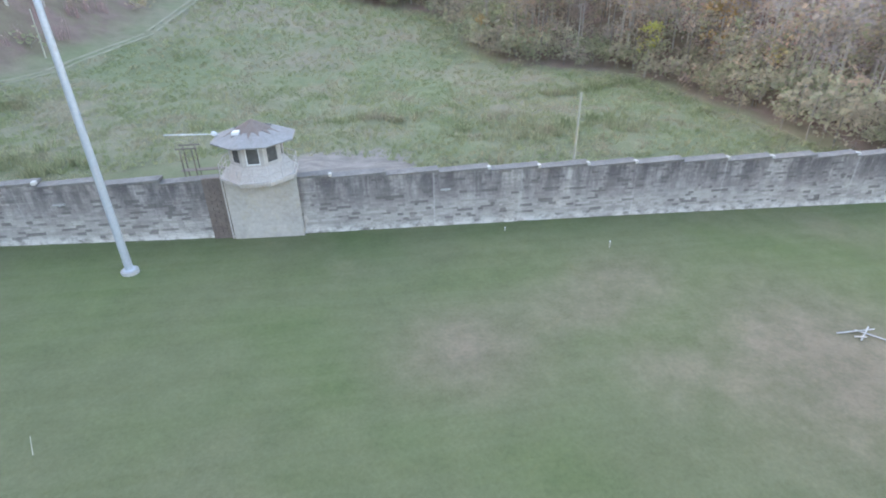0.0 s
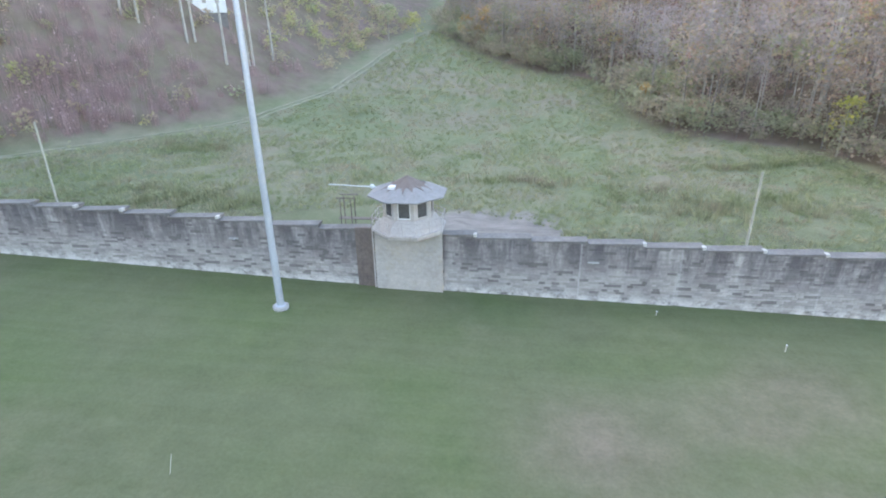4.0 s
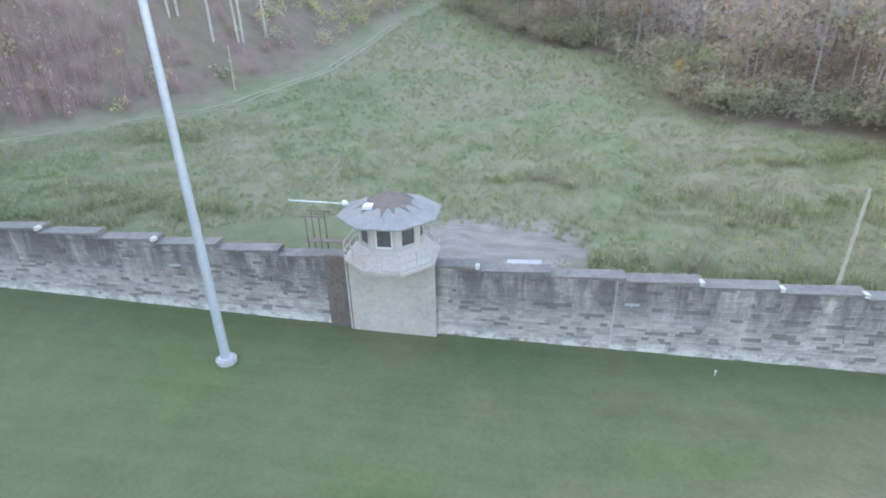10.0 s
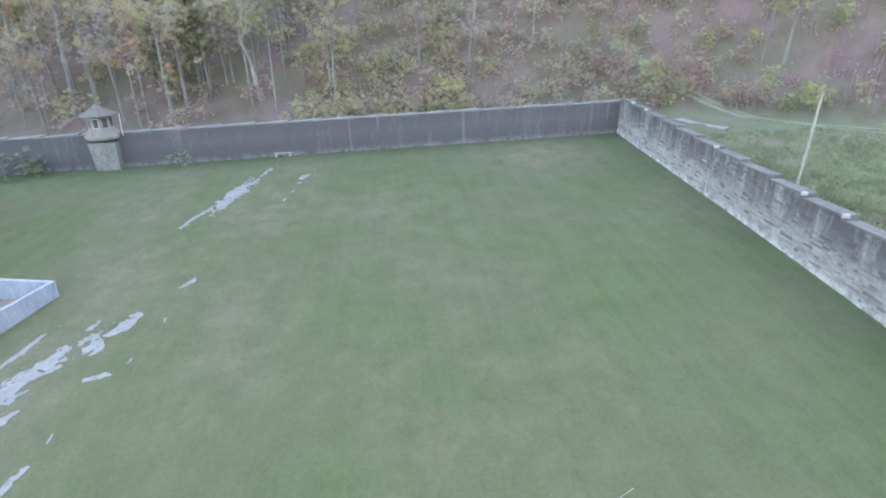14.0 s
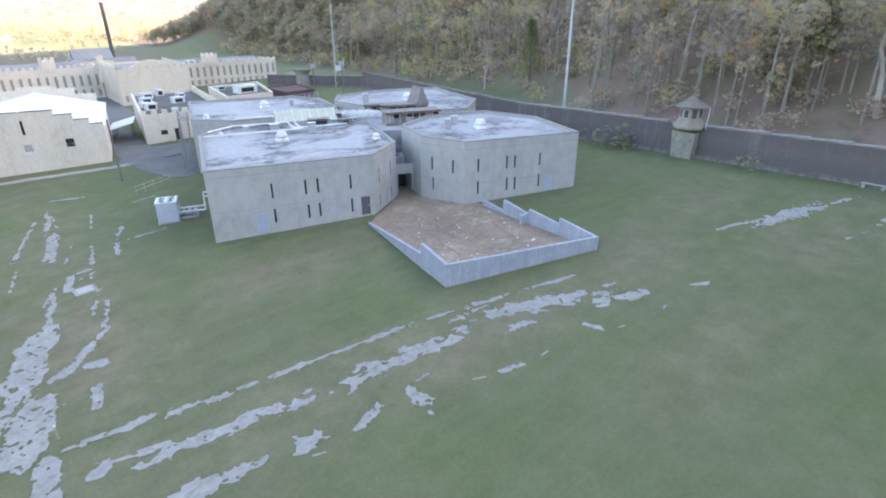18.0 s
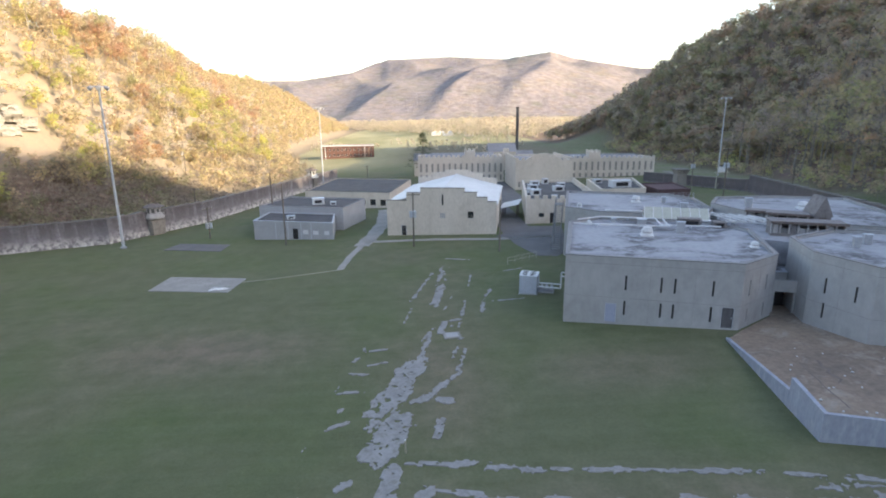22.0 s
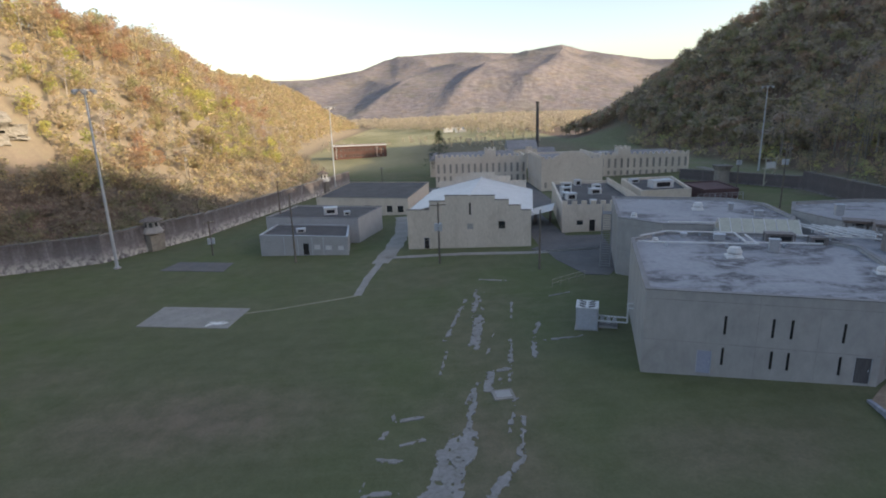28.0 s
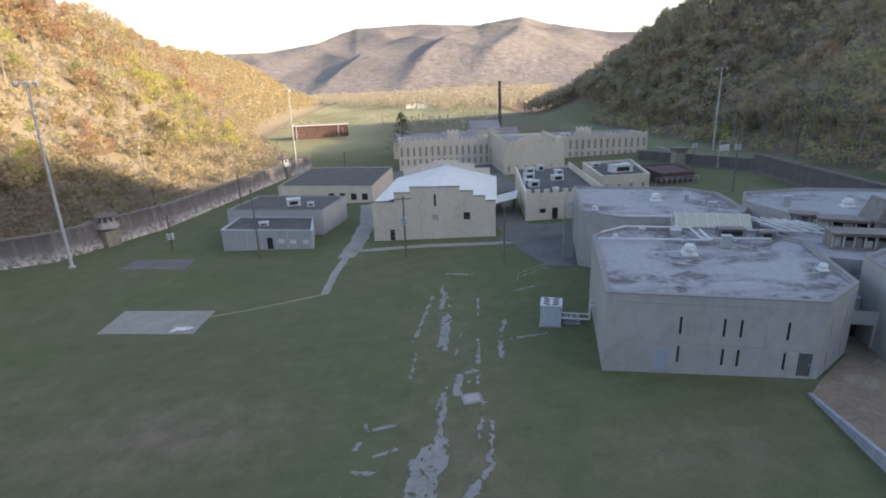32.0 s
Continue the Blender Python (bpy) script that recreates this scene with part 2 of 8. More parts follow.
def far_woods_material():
    """Woods seen from kilometres off: grey crowns with distance haze put into their colour, russet and evergreen
    stands, single crowns as grain.
    """
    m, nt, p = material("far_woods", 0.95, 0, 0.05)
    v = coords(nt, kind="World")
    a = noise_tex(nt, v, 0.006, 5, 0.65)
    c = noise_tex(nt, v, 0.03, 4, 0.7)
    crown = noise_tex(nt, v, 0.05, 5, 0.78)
    # pale mauve base: the haze of the distance is mixed into these tones
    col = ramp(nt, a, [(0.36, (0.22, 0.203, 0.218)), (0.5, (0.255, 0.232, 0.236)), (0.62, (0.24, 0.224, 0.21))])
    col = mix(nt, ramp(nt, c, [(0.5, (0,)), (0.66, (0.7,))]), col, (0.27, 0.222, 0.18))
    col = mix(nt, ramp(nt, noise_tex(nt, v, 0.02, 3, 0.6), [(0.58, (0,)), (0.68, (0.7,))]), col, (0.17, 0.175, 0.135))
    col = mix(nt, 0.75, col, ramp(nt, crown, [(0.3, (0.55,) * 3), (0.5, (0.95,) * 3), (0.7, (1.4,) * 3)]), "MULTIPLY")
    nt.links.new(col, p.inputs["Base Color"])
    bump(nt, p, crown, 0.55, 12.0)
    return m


def stone_material(name="stone", single=False, soot=0.0, tint=(1, 1, 1), wash=0.0):
    """Weathered ashlar: tone differs from stone to stone, black crust hangs from the wall head in streaks."""
    m, nt, p = material(name, 0.9, 0, 0.2)
    v = coords(nt, kind="World")
    mid = noise_tex(nt, v, 0.45, 5, 0.7)
    fine = noise_tex(nt, v, 6, 4, 0.75)
    col = ramp(nt, mid, [(0.28, (0.3, 0.278, 0.272)), (0.5, (0.385, 0.363, 0.352)), (0.7, (0.475, 0.452, 0.436))])
    g = nt.nodes.new("ShaderNodeObjectInfo").outputs["Random"] if single else nt.nodes.new("ShaderNodeNewGeometry").outputs["Random Per Island"]
    col = mix(nt, 1.0, col, ramp(nt, g, [(0.0, (0.5 + 0.4 * soot,) * 3), (0.09, (0.55 + 0.37 * soot,) * 3), (0.12, (0.8 + 0.15 * soot,) * 3), (0.6, (1.0, 1.0, 1.0)), (1.0, (1.14 - 0.1 * soot,) * 3)]), "MULTIPLY")
    col = mix(nt, 1.0, col, tint, "MULTIPLY")
    streak = noise_tex(nt, coords(nt, (0.55, 0.55, 0.10), "World"), 1.0, 6, 0.75)
    crust = nt.nodes.new("ShaderNodeMath")
    crust.operation = "MULTIPLY"
    nt.links.new(ramp(nt, streak, [(0.34 - 0.2 * soot, (0,)), (0.56 - 0.1 * soot, (1,))]), crust.inputs[0])
    nt.links.new(ramp(nt, attribute(nt, "height_up"), [(0.36, (0.12 + soot,)), (0.6, (0.68 + 0.2 * soot,)), (0.9, (0.97,))]), crust.inputs[1])
    col = mix(nt, crust.outputs[0], col, (0.125, 0.114, 0.12))
    drip = ramp(nt, noise_tex(nt, coords(nt, (1.5, 1.5, 0.04), "World"), 1.0, 2, 0.5), [(0.68, (0,)), (0.74, (0.38 - 0.25 * soot,))])
    col = mix(nt, drip, col, (0.56, 0.555, 0.55))
    lime = nt.nodes.new("ShaderNodeMath")
    lime.operation = "MULTIPLY"
    nt.links.new(ramp(nt, noise_tex(nt, v, 1.1, 5, 0.7), [(0.42, (0,)), (0.56, (0.9 - 0.5 * soot * (wash == 0),))]), lime.inputs[0])
    nt.links.new(ramp(nt, attribute(nt, "height_up"), [(0.04, (1 - 0.7 * soot * (wash == 0),)), (0.17 + 0.5 * wash, (0,))]), lime.inputs[1])
    col = mix(nt, lime.outputs[0], col, (0.62 + 0.13 * wash, 0.61 + 0.14 * wash, 0.6 + 0.15 * wash))
    col = mix(nt, 0.35, col, ramp(nt, fine, [(0.3, (0.7,) * 3), (0.7, (1.25,) * 3)]), "MULTIPLY")
    nt.links.new(col, p.inputs["Base Color"])
    bump(nt, p, fine, 0.5, 0.04)
    return m


MAT_LAWN = lawn_material()
MAT_STONE = stone_material()
MAT_STONE_ONE = stone_material("single_stone", True)
MAT_STONE_GREY = stone_material("grey_stone", False, 0.45, (0.78, 0.82, 0.95), 0.6)
MAT_STONE_SOOT = stone_material("sooty_stone", False, 0.85, (0.68, 0.61, 0.65))
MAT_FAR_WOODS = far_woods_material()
MAT_LIP = mottled("pale_mortar", (0.4, 0.39, 0.37), (0.55, 0.54, 0.52), 0.8, 6, relief=0.2)
MAT_COPING = mottled("coping_stone", (0.13, 0.124, 0.12), (0.23, 0.22, 0.212), 0.6, 4, dirt=(0.08, 0.077, 0.078), dirt_amount=0.6, relief=0.5)
MAT_COPING_PALE = mottled("pale_coping_stone", (0.17, 0.162, 0.16), (0.3, 0.285, 0.28), 0.6, 5, dirt=(0.1, 0.095, 0.1), dirt_amount=0.5, relief=0.4)
MAT_MORTAR = mottled("mortar", (0.19, 0.178, 0.172), (0.28, 0.265, 0.255), 0.4, 6, relief=0.3)
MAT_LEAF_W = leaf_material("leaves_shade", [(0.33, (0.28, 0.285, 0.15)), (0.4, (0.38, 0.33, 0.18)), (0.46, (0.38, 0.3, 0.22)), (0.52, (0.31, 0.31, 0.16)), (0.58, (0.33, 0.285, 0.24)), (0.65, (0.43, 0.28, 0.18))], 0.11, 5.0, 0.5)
MAT_LEAF_N = leaf_material("leaves_mixed", [(0.34, (0.22, 0.245, 0.15)), (0.4, (0.34, 0.28, 0.2)), (0.45, (0.285, 0.26, 0.25)), (0.5, (0.34, 0.245, 0.185)), (0.54, (0.285, 0.262, 0.235)), (0.58, (0.25, 0.265, 0.15)), (0.62, (0.34, 0.2, 0.185)), (0.67, (0.35, 0.305, 0.16))], 0.11, 5.0, 0.46)
MAT_LEAF_EDGE = leaf_material("edge_shrubs", [(0.34, (0.235, 0.26, 0.17)), (0.44, (0.29, 0.295, 0.205)), (0.52, (0.325, 0.275, 0.22)), (0.6, (0.24, 0.26, 0.17)), (0.68, (0.345, 0.255, 0.2))], 0.1, 6.0, 0.46)
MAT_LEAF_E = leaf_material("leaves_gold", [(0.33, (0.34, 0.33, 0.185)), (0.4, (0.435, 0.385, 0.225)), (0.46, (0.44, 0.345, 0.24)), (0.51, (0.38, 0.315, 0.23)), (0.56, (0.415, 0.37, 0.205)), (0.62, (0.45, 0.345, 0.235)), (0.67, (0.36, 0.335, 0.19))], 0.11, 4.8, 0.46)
MAT_LEAF_RUST = leaf_material("leaves_russet", [(0.34, (0.4, 0.27, 0.16)), (0.44, (0.42, 0.245, 0.17)), (0.52, (0.36, 0.25, 0.18)), (0.6, (0.44, 0.32, 0.19)), (0.68, (0.33, 0.25, 0.19))], 0.12, 4.2, 0.46)
MAT_LEAF_BRIGHT = leaf_material("leaves_yellow_green", [(0.34, (0.4, 0.42, 0.15)), (0.46, (0.5, 0.46, 0.16)), (0.56, (0.34, 0.38, 0.14)), (0.66, (0.47, 0.4, 0.16))], 0.12, 4.2, 0.46)
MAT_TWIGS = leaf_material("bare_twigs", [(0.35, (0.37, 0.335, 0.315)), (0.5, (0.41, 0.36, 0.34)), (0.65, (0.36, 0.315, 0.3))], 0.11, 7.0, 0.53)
MAT_TWIGS_N = leaf_material("hazy_twigs", [(0.35, (0.27, 0.243, 0.255)), (0.5, (0.31, 0.272, 0.278)), (0.65, (0.275, 0.24, 0.24))], 0.11, 9.0, 0.52)
MAT_UNDER = leaf_material("woodland_undergrowth", [(0.34, (0.24, 0.255, 0.17)), (0.44, (0.32, 0.265, 0.24)), (0.52, (0.285, 0.265, 0.21)), (0.6, (0.345, 0.25, 0.235)), (0.68, (0.26, 0.26, 0.18))], 0.1, 8.0, 0.46)
MAT_LEAF_S = leaf_material("leaves_understory", [(0.33, (0.27, 0.31, 0.16)), (0.4, (0.41, 0.4, 0.18)), (0.47, (0.37, 0.29, 0.22)), (0.54, (0.32, 0.34, 0.17)), (0.6, (0.4, 0.28, 0.22)), (0.66, (0.33, 0.32, 0.2))], 0.09, 6.0, 0.48)
# brown scrub, darkened further so its colour carries the lower slope's shade
MAT_LEAF_B = leaf_material("shade_toned_scrub", [(0.34, (0.23, 0.2, 0.175)), (0.48, (0.27, 0.23, 0.19)), (0.56, (0.23, 0.235, 0.145)), (0.65, (0.28, 0.21, 0.175))], 0.12, 5.0, 0.5)
MAT_LEAF_D = leaf_material("leaves_deep", [(0.33, (0.27, 0.265, 0.165)), (0.41, (0.34, 0.29, 0.205)), (0.47, (0.3, 0.26, 0.235)), (0.53, (0.27, 0.275, 0.17)), (0.58, (0.36, 0.255, 0.2)), (0.66, (0.31, 0.275, 0.22))], 0.06, 3.6, 0.45)
MAT_LEAF_ORANGE = leaf_material("orange_leaves", [(0.35, (0.36, 0.22, 0.1)), (0.6, (0.32, 0.25, 0.13))], 0.3, 6.0, 0.45)
MAT_LEAF_LIME = leaf_material("pale_green_leaves", [(0.35, (0.26, 0.3, 0.17)), (0.6, (0.3, 0.31, 0.2))], 0.3, 6.0, 0.45)
MAT_LEAF_YELLOW = leaf_material("yellow_green_leaves", [(0.35, (0.34, 0.35, 0.11)), (0.6, (0.38, 0.35, 0.14))], 0.3, 6.0, 0.45)
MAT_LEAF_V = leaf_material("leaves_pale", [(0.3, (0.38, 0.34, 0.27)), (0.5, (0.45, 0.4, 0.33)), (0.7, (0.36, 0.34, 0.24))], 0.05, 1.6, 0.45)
MAT_PALEBARK = mottled("pale_bark", (0.29, 0.27, 0.245), (0.44, 0.42, 0.385), 0.7, 6, dirt=(0.2, 0.18, 0.16), dirt_amount=0.5, relief=0.3)
MAT_BARE = mottled("bare_bark", (0.16, 0.147, 0.135), (0.28, 0.262, 0.24), 0.5, 6, relief=0.3)
MAT_BRUSH = leaf_material("red_brush", [(0.3, (0.46, 0.31, 0.32)), (0.5, (0.48, 0.36, 0.36)), (0.7, (0.42, 0.34, 0.29))])

MAT_HEDGE = leaf_material("rank_weeds", [(0.34, (0.2, 0.23, 0.13)), (0.5, (0.24, 0.255, 0.155)), (0.64, (0.26, 0.24, 0.165))], 0.12, 8.0, 0.46)
MAT_SLAB = mottled("bleached_concrete", (0.205, 0.203, 0.2), (0.31, 0.308, 0.308), 0.7, 3, dirt=(0.15, 0.15, 0.115), dirt_amount=0.8, relief=0.3)
MAT_CONC = mottled("pale_concrete", (0.345, 0.35, 0.355), (0.405, 0.41, 0.415), 0.16, 1.6, dirt=(0.23, 0.225, 0.215), dirt_amount=0.4, relief=0.08, stretch=(0.7, 0.7, 0.4))
def roof_material():
    """Pale membrane with black water stains and darker patches round the drains."""
    m, nt, p = material("roof_membrane", 0.8, 0, 0.3)
    v = coords(nt, kind="World")
    col = ramp(nt, noise_tex(nt, v, 0.12, 5, 0.65), [(0.3, (0.285, 0.3, 0.335)), (0.7, (0.375, 0.39, 0.43))])
    col = mix(nt, 0.4, col, ramp(nt, noise_tex(nt, v, 1.8, 5, 0.75), [(0.3, (0.2, 0.21, 0.235)), (0.7, (0.43, 0.445, 0.48))]))
    wash = nt.nodes.new("ShaderNodeMath")
    wash.operation = "MULTIPLY"
    nt.links.new(ramp(nt, noise_tex(nt, v, 0.13, 3, 0.6, 1.2), [(0.46, (0,)), (0.6, (1,))]), wash.inputs[0])
    nt.links.new(ramp(nt, noise_tex(nt, v, 0.75, 6, 0.78, 0.8), [(0.38, (0,)), (0.58, (1,))]), wash.inputs[1])
    col = mix(nt, wash.outputs[0], col, (0.1, 0.1, 0.11))
    speck = ramp(nt, noise_tex(nt, v, 2.4, 3, 0.6), [(0.7, (0,)), (0.76, (0.6,))])
    col = mix(nt, speck, col, (0.14, 0.13, 0.13))
    nt.links.new(col, p.inputs["Base Color"])
    return m


MAT_ROOF = roof_material()
MAT_TAN = mottled("cream_paint", (0.54, 0.495, 0.435), (0.65, 0.6, 0.535), 0.2, 4, dirt=(0.33, 0.285, 0.22), dirt_amount=0.35, relief=0.1, stretch=(1, 1, 0.4))
MAT_METAL = mottled("galvanised_steel", (0.42, 0.46, 0.52), (0.52, 0.57, 0.64), 0.6, 8, rough=0.45, metal=0.4, relief=0.0)
MAT_WHITE = mottled("white_metal", (0.56, 0.58, 0.6), (0.7, 0.72, 0.74), 0.3, 4, rough=0.5, dirt=(0.5, 0.5, 0.5), relief=0.05)
MAT_DARK = mottled("dark_opening", (0.02, 0.02, 0.022), (0.035, 0.035, 0.04), 1, 6, rough=0.4)

# ---- building blocks ----
def part(name, bm, mat, parent=None, label="", smooth_faces=False):
    """Links a bmesh as one mesh object, under a thing or a part."""
    bmesh.ops.recalc_face_normals(bm, faces=bm.faces[:])
    me = bpy.data.meshes.new(name)
    bm.to_mesh(me)
    bm.free()
    me.materials.append(mat)
    if smooth_faces:
        me.shade_smooth()
    ob = new(name, me)
    if parent is not None:
        ob.parent = parent
    if label:
        ob["label"] = label
    return ob


def part_np(name, verts, faces, mat, parent=None, label=""):
    me = bpy.data.meshes.new(name)
    me.from_pydata(verts, [], faces)
    me.materials.append(mat)
    ob = new(name, me)
    if parent is not None:
        ob.parent = parent
    if label:
        ob["label"] = label
    return ob


def thing(name, at, label, category, group="", kind="", turn=0.0):
    ob = new(name)
    ob.matrix_basis = pose(*at, 0, 0, turn)
    return tagged(ob, label, category, group, kind)


def add_box(bm, x0, x1, y0, y1, z0, z1, m=None):
    vs = [bm.verts.new(Vector(c) if m is None else m @ Vector(c)) for c in
          ((x0, y0, z0), (x1, y0, z0), (x1, y1, z0), (x0, y1, z0), (x0, y0, z1), (x1, y0, z1), (x1, y1, z1), (x0, y1, z1))]
    for f in ((3, 2, 1, 0), (4, 5, 6, 7), (0, 1, 5, 4), (1, 2, 6, 5), (2, 3, 7, 6), (3, 0, 4, 7)):
        bm.faces.new([vs[i] for i in f])


def box(x0, x1, y0, y1, z0, z1, bevel=0.0):
    bm = bmesh.new()
    add_box(bm, x0, x1, y0, y1, z0, z1)
    if bevel:
        bmesh.ops.bevel(bm, geom=bm.edges[:], offset=bevel, segments=1, affect='EDGES')
    return bm


def add_prism(bm, pts, z0, z1, top=None):
    """A prism over the outline pts (counter-clockwise); z0, z1 numbers or functions of x, y; top: another outline for the top."""
    f0 = z0 if callable(z0) else (lambda x, y: z0)
    f1 = z1 if callable(z1) else (lambda x, y: z1)
    lo = [bm.verts.new((x, y, f0(x, y))) for x, y in pts]
    hi = [bm.verts.new((x, y, f1(x, y))) for x, y in (top or pts)]
    n = len(pts)
    bm.faces.new(lo[::-1])
    bm.faces.new(hi)
    for i in range(n):
        bm.faces.new((lo[i], lo[(i + 1) % n], hi[(i + 1) % n], hi[i]))


def prism(pts, z0, z1, top=None):
    bm = bmesh.new()
    add_prism(bm, pts, z0, z1, top)
    return bm


def add_rod(bm, a, b, r0, r1=None, n=8):
    """A tapered round bar from a to b."""
    a, b = Vector(a), Vector(b)
    r1 = r0 if r1 is None else r1
    q = (b - a).to_track_quat("Z", "Y").to_matrix()
    lo, hi = [], []
    for i in range(n):
        d = q @ Vector((math.cos(2 * math.pi * i / n), math.sin(2 * math.pi * i / n), 0))
        lo.append(bm.verts.new(a + d * r0))
        hi.append(bm.verts.new(b + d * r1))
    for i in range(n):
        bm.faces.new((lo[i], lo[(i + 1) % n], hi[(i + 1) % n], hi[i]))
    bm.faces.new(lo[::-1])
    bm.faces.new(hi)


def rod(a, b, r0, r1=None, n=8):
    bm = bmesh.new()
    add_rod(bm, a, b, r0, r1, n)
    return bm


def ring(n, r, turn=0.0):
    return [(r * math.cos(2 * math.pi * (i + turn) / n), r * math.sin(2 * math.pi * (i + turn) / n)) for i in range(n)]

MAT_BLUEWALL = mottled("blue_grey_paint", (0.25, 0.28, 0.345), (0.35, 0.38, 0.45), 0.5, 5, dirt=(0.5, 0.52, 0.55), dirt_amount=0.65, relief=0.1, stretch=(1, 1, 0.35))
MAT_SHED = mottled("grey_metal_cladding", (0.33, 0.345, 0.37), (0.41, 0.425, 0.45), 0.3, 5, rough=0.6, relief=0.05, dirt=(0.2, 0.2, 0.2), dirt_amount=0.3)
MAT_TARROOF = mottled("dark_roof_felt", (0.06, 0.06, 0.066), (0.11, 0.11, 0.116), 0.25, 3, dirt=(0.2, 0.2, 0.2), dirt_amount=0.35, relief=0.1)
MAT_GREYROOF = mottled("grey_roof_felt", (0.2, 0.2, 0.22), (0.3, 0.31, 0.33), 0.2, 3, dirt=(0.1, 0.1, 0.1), dirt_amount=0.5, relief=0.1)
MAT_PAVING = mottled("worn_paving", (0.23, 0.225, 0.215), (0.35, 0.345, 0.33), 0.35, 5, dirt=(0.17, 0.17, 0.14), dirt_amount=0.6, relief=0.3)
MAT_ASPHALT = mottled("old_asphalt", (0.10, 0.10, 0.105), (0.17, 0.17, 0.175), 0.3, 6, dirt=(0.24, 0.23, 0.2), dirt_amount=0.5, relief=0.3)
MAT_PIT = mottled("stained_slab", (0.15, 0.122, 0.105), (0.325, 0.245, 0.185), 0.16, 2.2, dirt=(0.42, 0.38, 0.33), dirt_amount=0.7, relief=0.15)
MAT_BLUEDOOR = mottled("pale_blue_paint", (0.3, 0.34, 0.46), (0.38, 0.42, 0.53), 0.8, 6, rough=0.5, relief=0.05)
MAT_RUST = mottled("rusty_brown", (0.12, 0.095, 0.088), (0.2, 0.165, 0.15), 0.8, 6, relief=0.2)
MAT_WOOD = mottled("weathered_pole_wood", (0.11, 0.098, 0.085), (0.19, 0.17, 0.15), 0.6, 8, stretch=(1, 1, 0.2), relief=0.3)
MAT_PALEWOOD = mottled("pale_post_wood", (0.33, 0.325, 0.27), (0.42, 0.41, 0.35), 0.8, 8, relief=0.2)
MAT_BRICK = mottled("red_brick", (0.11, 0.06, 0.052), (0.16, 0.088, 0.075), 0.3, 6, relief=0.1)
MAT_DULL = mottled("dull_tan_paint", (0.24, 0.215, 0.19), (0.35, 0.32, 0.285), 0.7, 6, dirt=(0.16, 0.135, 0.115), dirt_amount=0.6, relief=0.2)
MAT_DULLBASE = mottled("sooty_render", (0.19, 0.175, 0.165), (0.33, 0.31, 0.28), 0.5, 4, dirt=(0.1, 0.095, 0.095), dirt_amount=0.7, relief=0.3)
MAT_BROWNROOF = mottled("brown_felt_roof", (0.12, 0.105, 0.1), (0.19, 0.17, 0.16), 0.8, 6, relief=0.2)
MAT_SHACK = mottled("weathered_plywood", (0.17, 0.155, 0.155), (0.28, 0.26, 0.26), 0.9, 6, dirt=(0.1, 0.085, 0.08), dirt_amount=0.6, relief=0.2)
MAT_TOWERBASE = mottled("tan_render", (0.34, 0.32, 0.305), (0.46, 0.44, 0.415), 0.4, 3, dirt=(0.42, 0.36, 0.25), dirt_amount=0.45, relief=0.25)
MAT_TOWERPAINT = mottled("weathered_cream_paint", (0.37, 0.345, 0.33), (0.48, 0.455, 0.44), 0.7, 6, dirt=(0.3, 0.25, 0.21), dirt_amount=0.5, relief=0.15)
MAT_SLATE = mottled("grey_shingle", (0.19, 0.19, 0.195), (0.28, 0.28, 0.285), 0.8, 6, dirt=(0.15, 0.12, 0.11), dirt_amount=0.4, relief=0.2)
MAT_GRAVEL = mottled("gravel", (0.16, 0.152, 0.142), (0.27, 0.255, 0.235), 0.25, 7, dirt=(0.13, 0.15, 0.09), dirt_amount=0.6, relief=0.4)
MAT_TRACK = mottled("trodden_track", (0.19, 0.2, 0.135), (0.29, 0.28, 0.215), 0.3, 5, dirt=(0.15, 0.18, 0.09), dirt_amount=0.7, relief=0.3)
MAT_ROCK = mottled("sandstone_cliff", (0.19, 0.182, 0.162), (0.32, 0.305, 0.27), 0.22, 2.5, dirt=(0.09, 0.085, 0.078), dirt_amount=0.7, relief=0.6, stretch=(0.5, 0.5, 1.6))
MAT_GREENGLASS = mottled("skylight_glass", (0.4, 0.42, 0.37), (0.5, 0.51, 0.45), 0.6, 5, rough=0.25, relief=0.0)


def glass_material():
    m, nt, p = material("window_glass", 0.08, 0, 0.5)
    p.inputs["Base Color"].default_value = (0.035, 0.04, 0.045, 1)
    return m


MAT_GLASS = glass_material()

MAT_EDGE = mottled("dull_roof_edge", (0.2, 0.2, 0.21), (0.3, 0.3, 0.31), 0.6, 6, relief=0.05)
MAT_CANE = mottled("reddish_canes", (0.28, 0.175, 0.175), (0.38, 0.27, 0.265), 0.15, 5, relief=0.0)


def grey_glass_material():
    m, nt, p = material("grey_glass", 0.3, 0, 0.5)
    p.inputs["Base Color"].default_value = (0.26, 0.25, 0.235, 1)
    return m


MAT_GREYGLASS = grey_glass_material()
# the cabin's paler inside is put into the pane colour
MAT_DIMGLASS = mottled("interior_grey_glass", (0.06, 0.062, 0.066), (0.12, 0.12, 0.125), 0.8, 3, rough=0.2, relief=0.0, spec=0.5)

# ---- ground ----
def axis(lo, hi, step, far, grow):
    inner = list(np.arange(lo, hi + step / 2, step))
    out, v, s = [], hi, step
    while v < far:
        s *= grow
        v += s
        out.append(v)
    back, v, s = [], lo, step
    while v > -far:
        s *= grow
        v -= s
        back.append(v)
    return np.array(back[::-1] + inner + out)


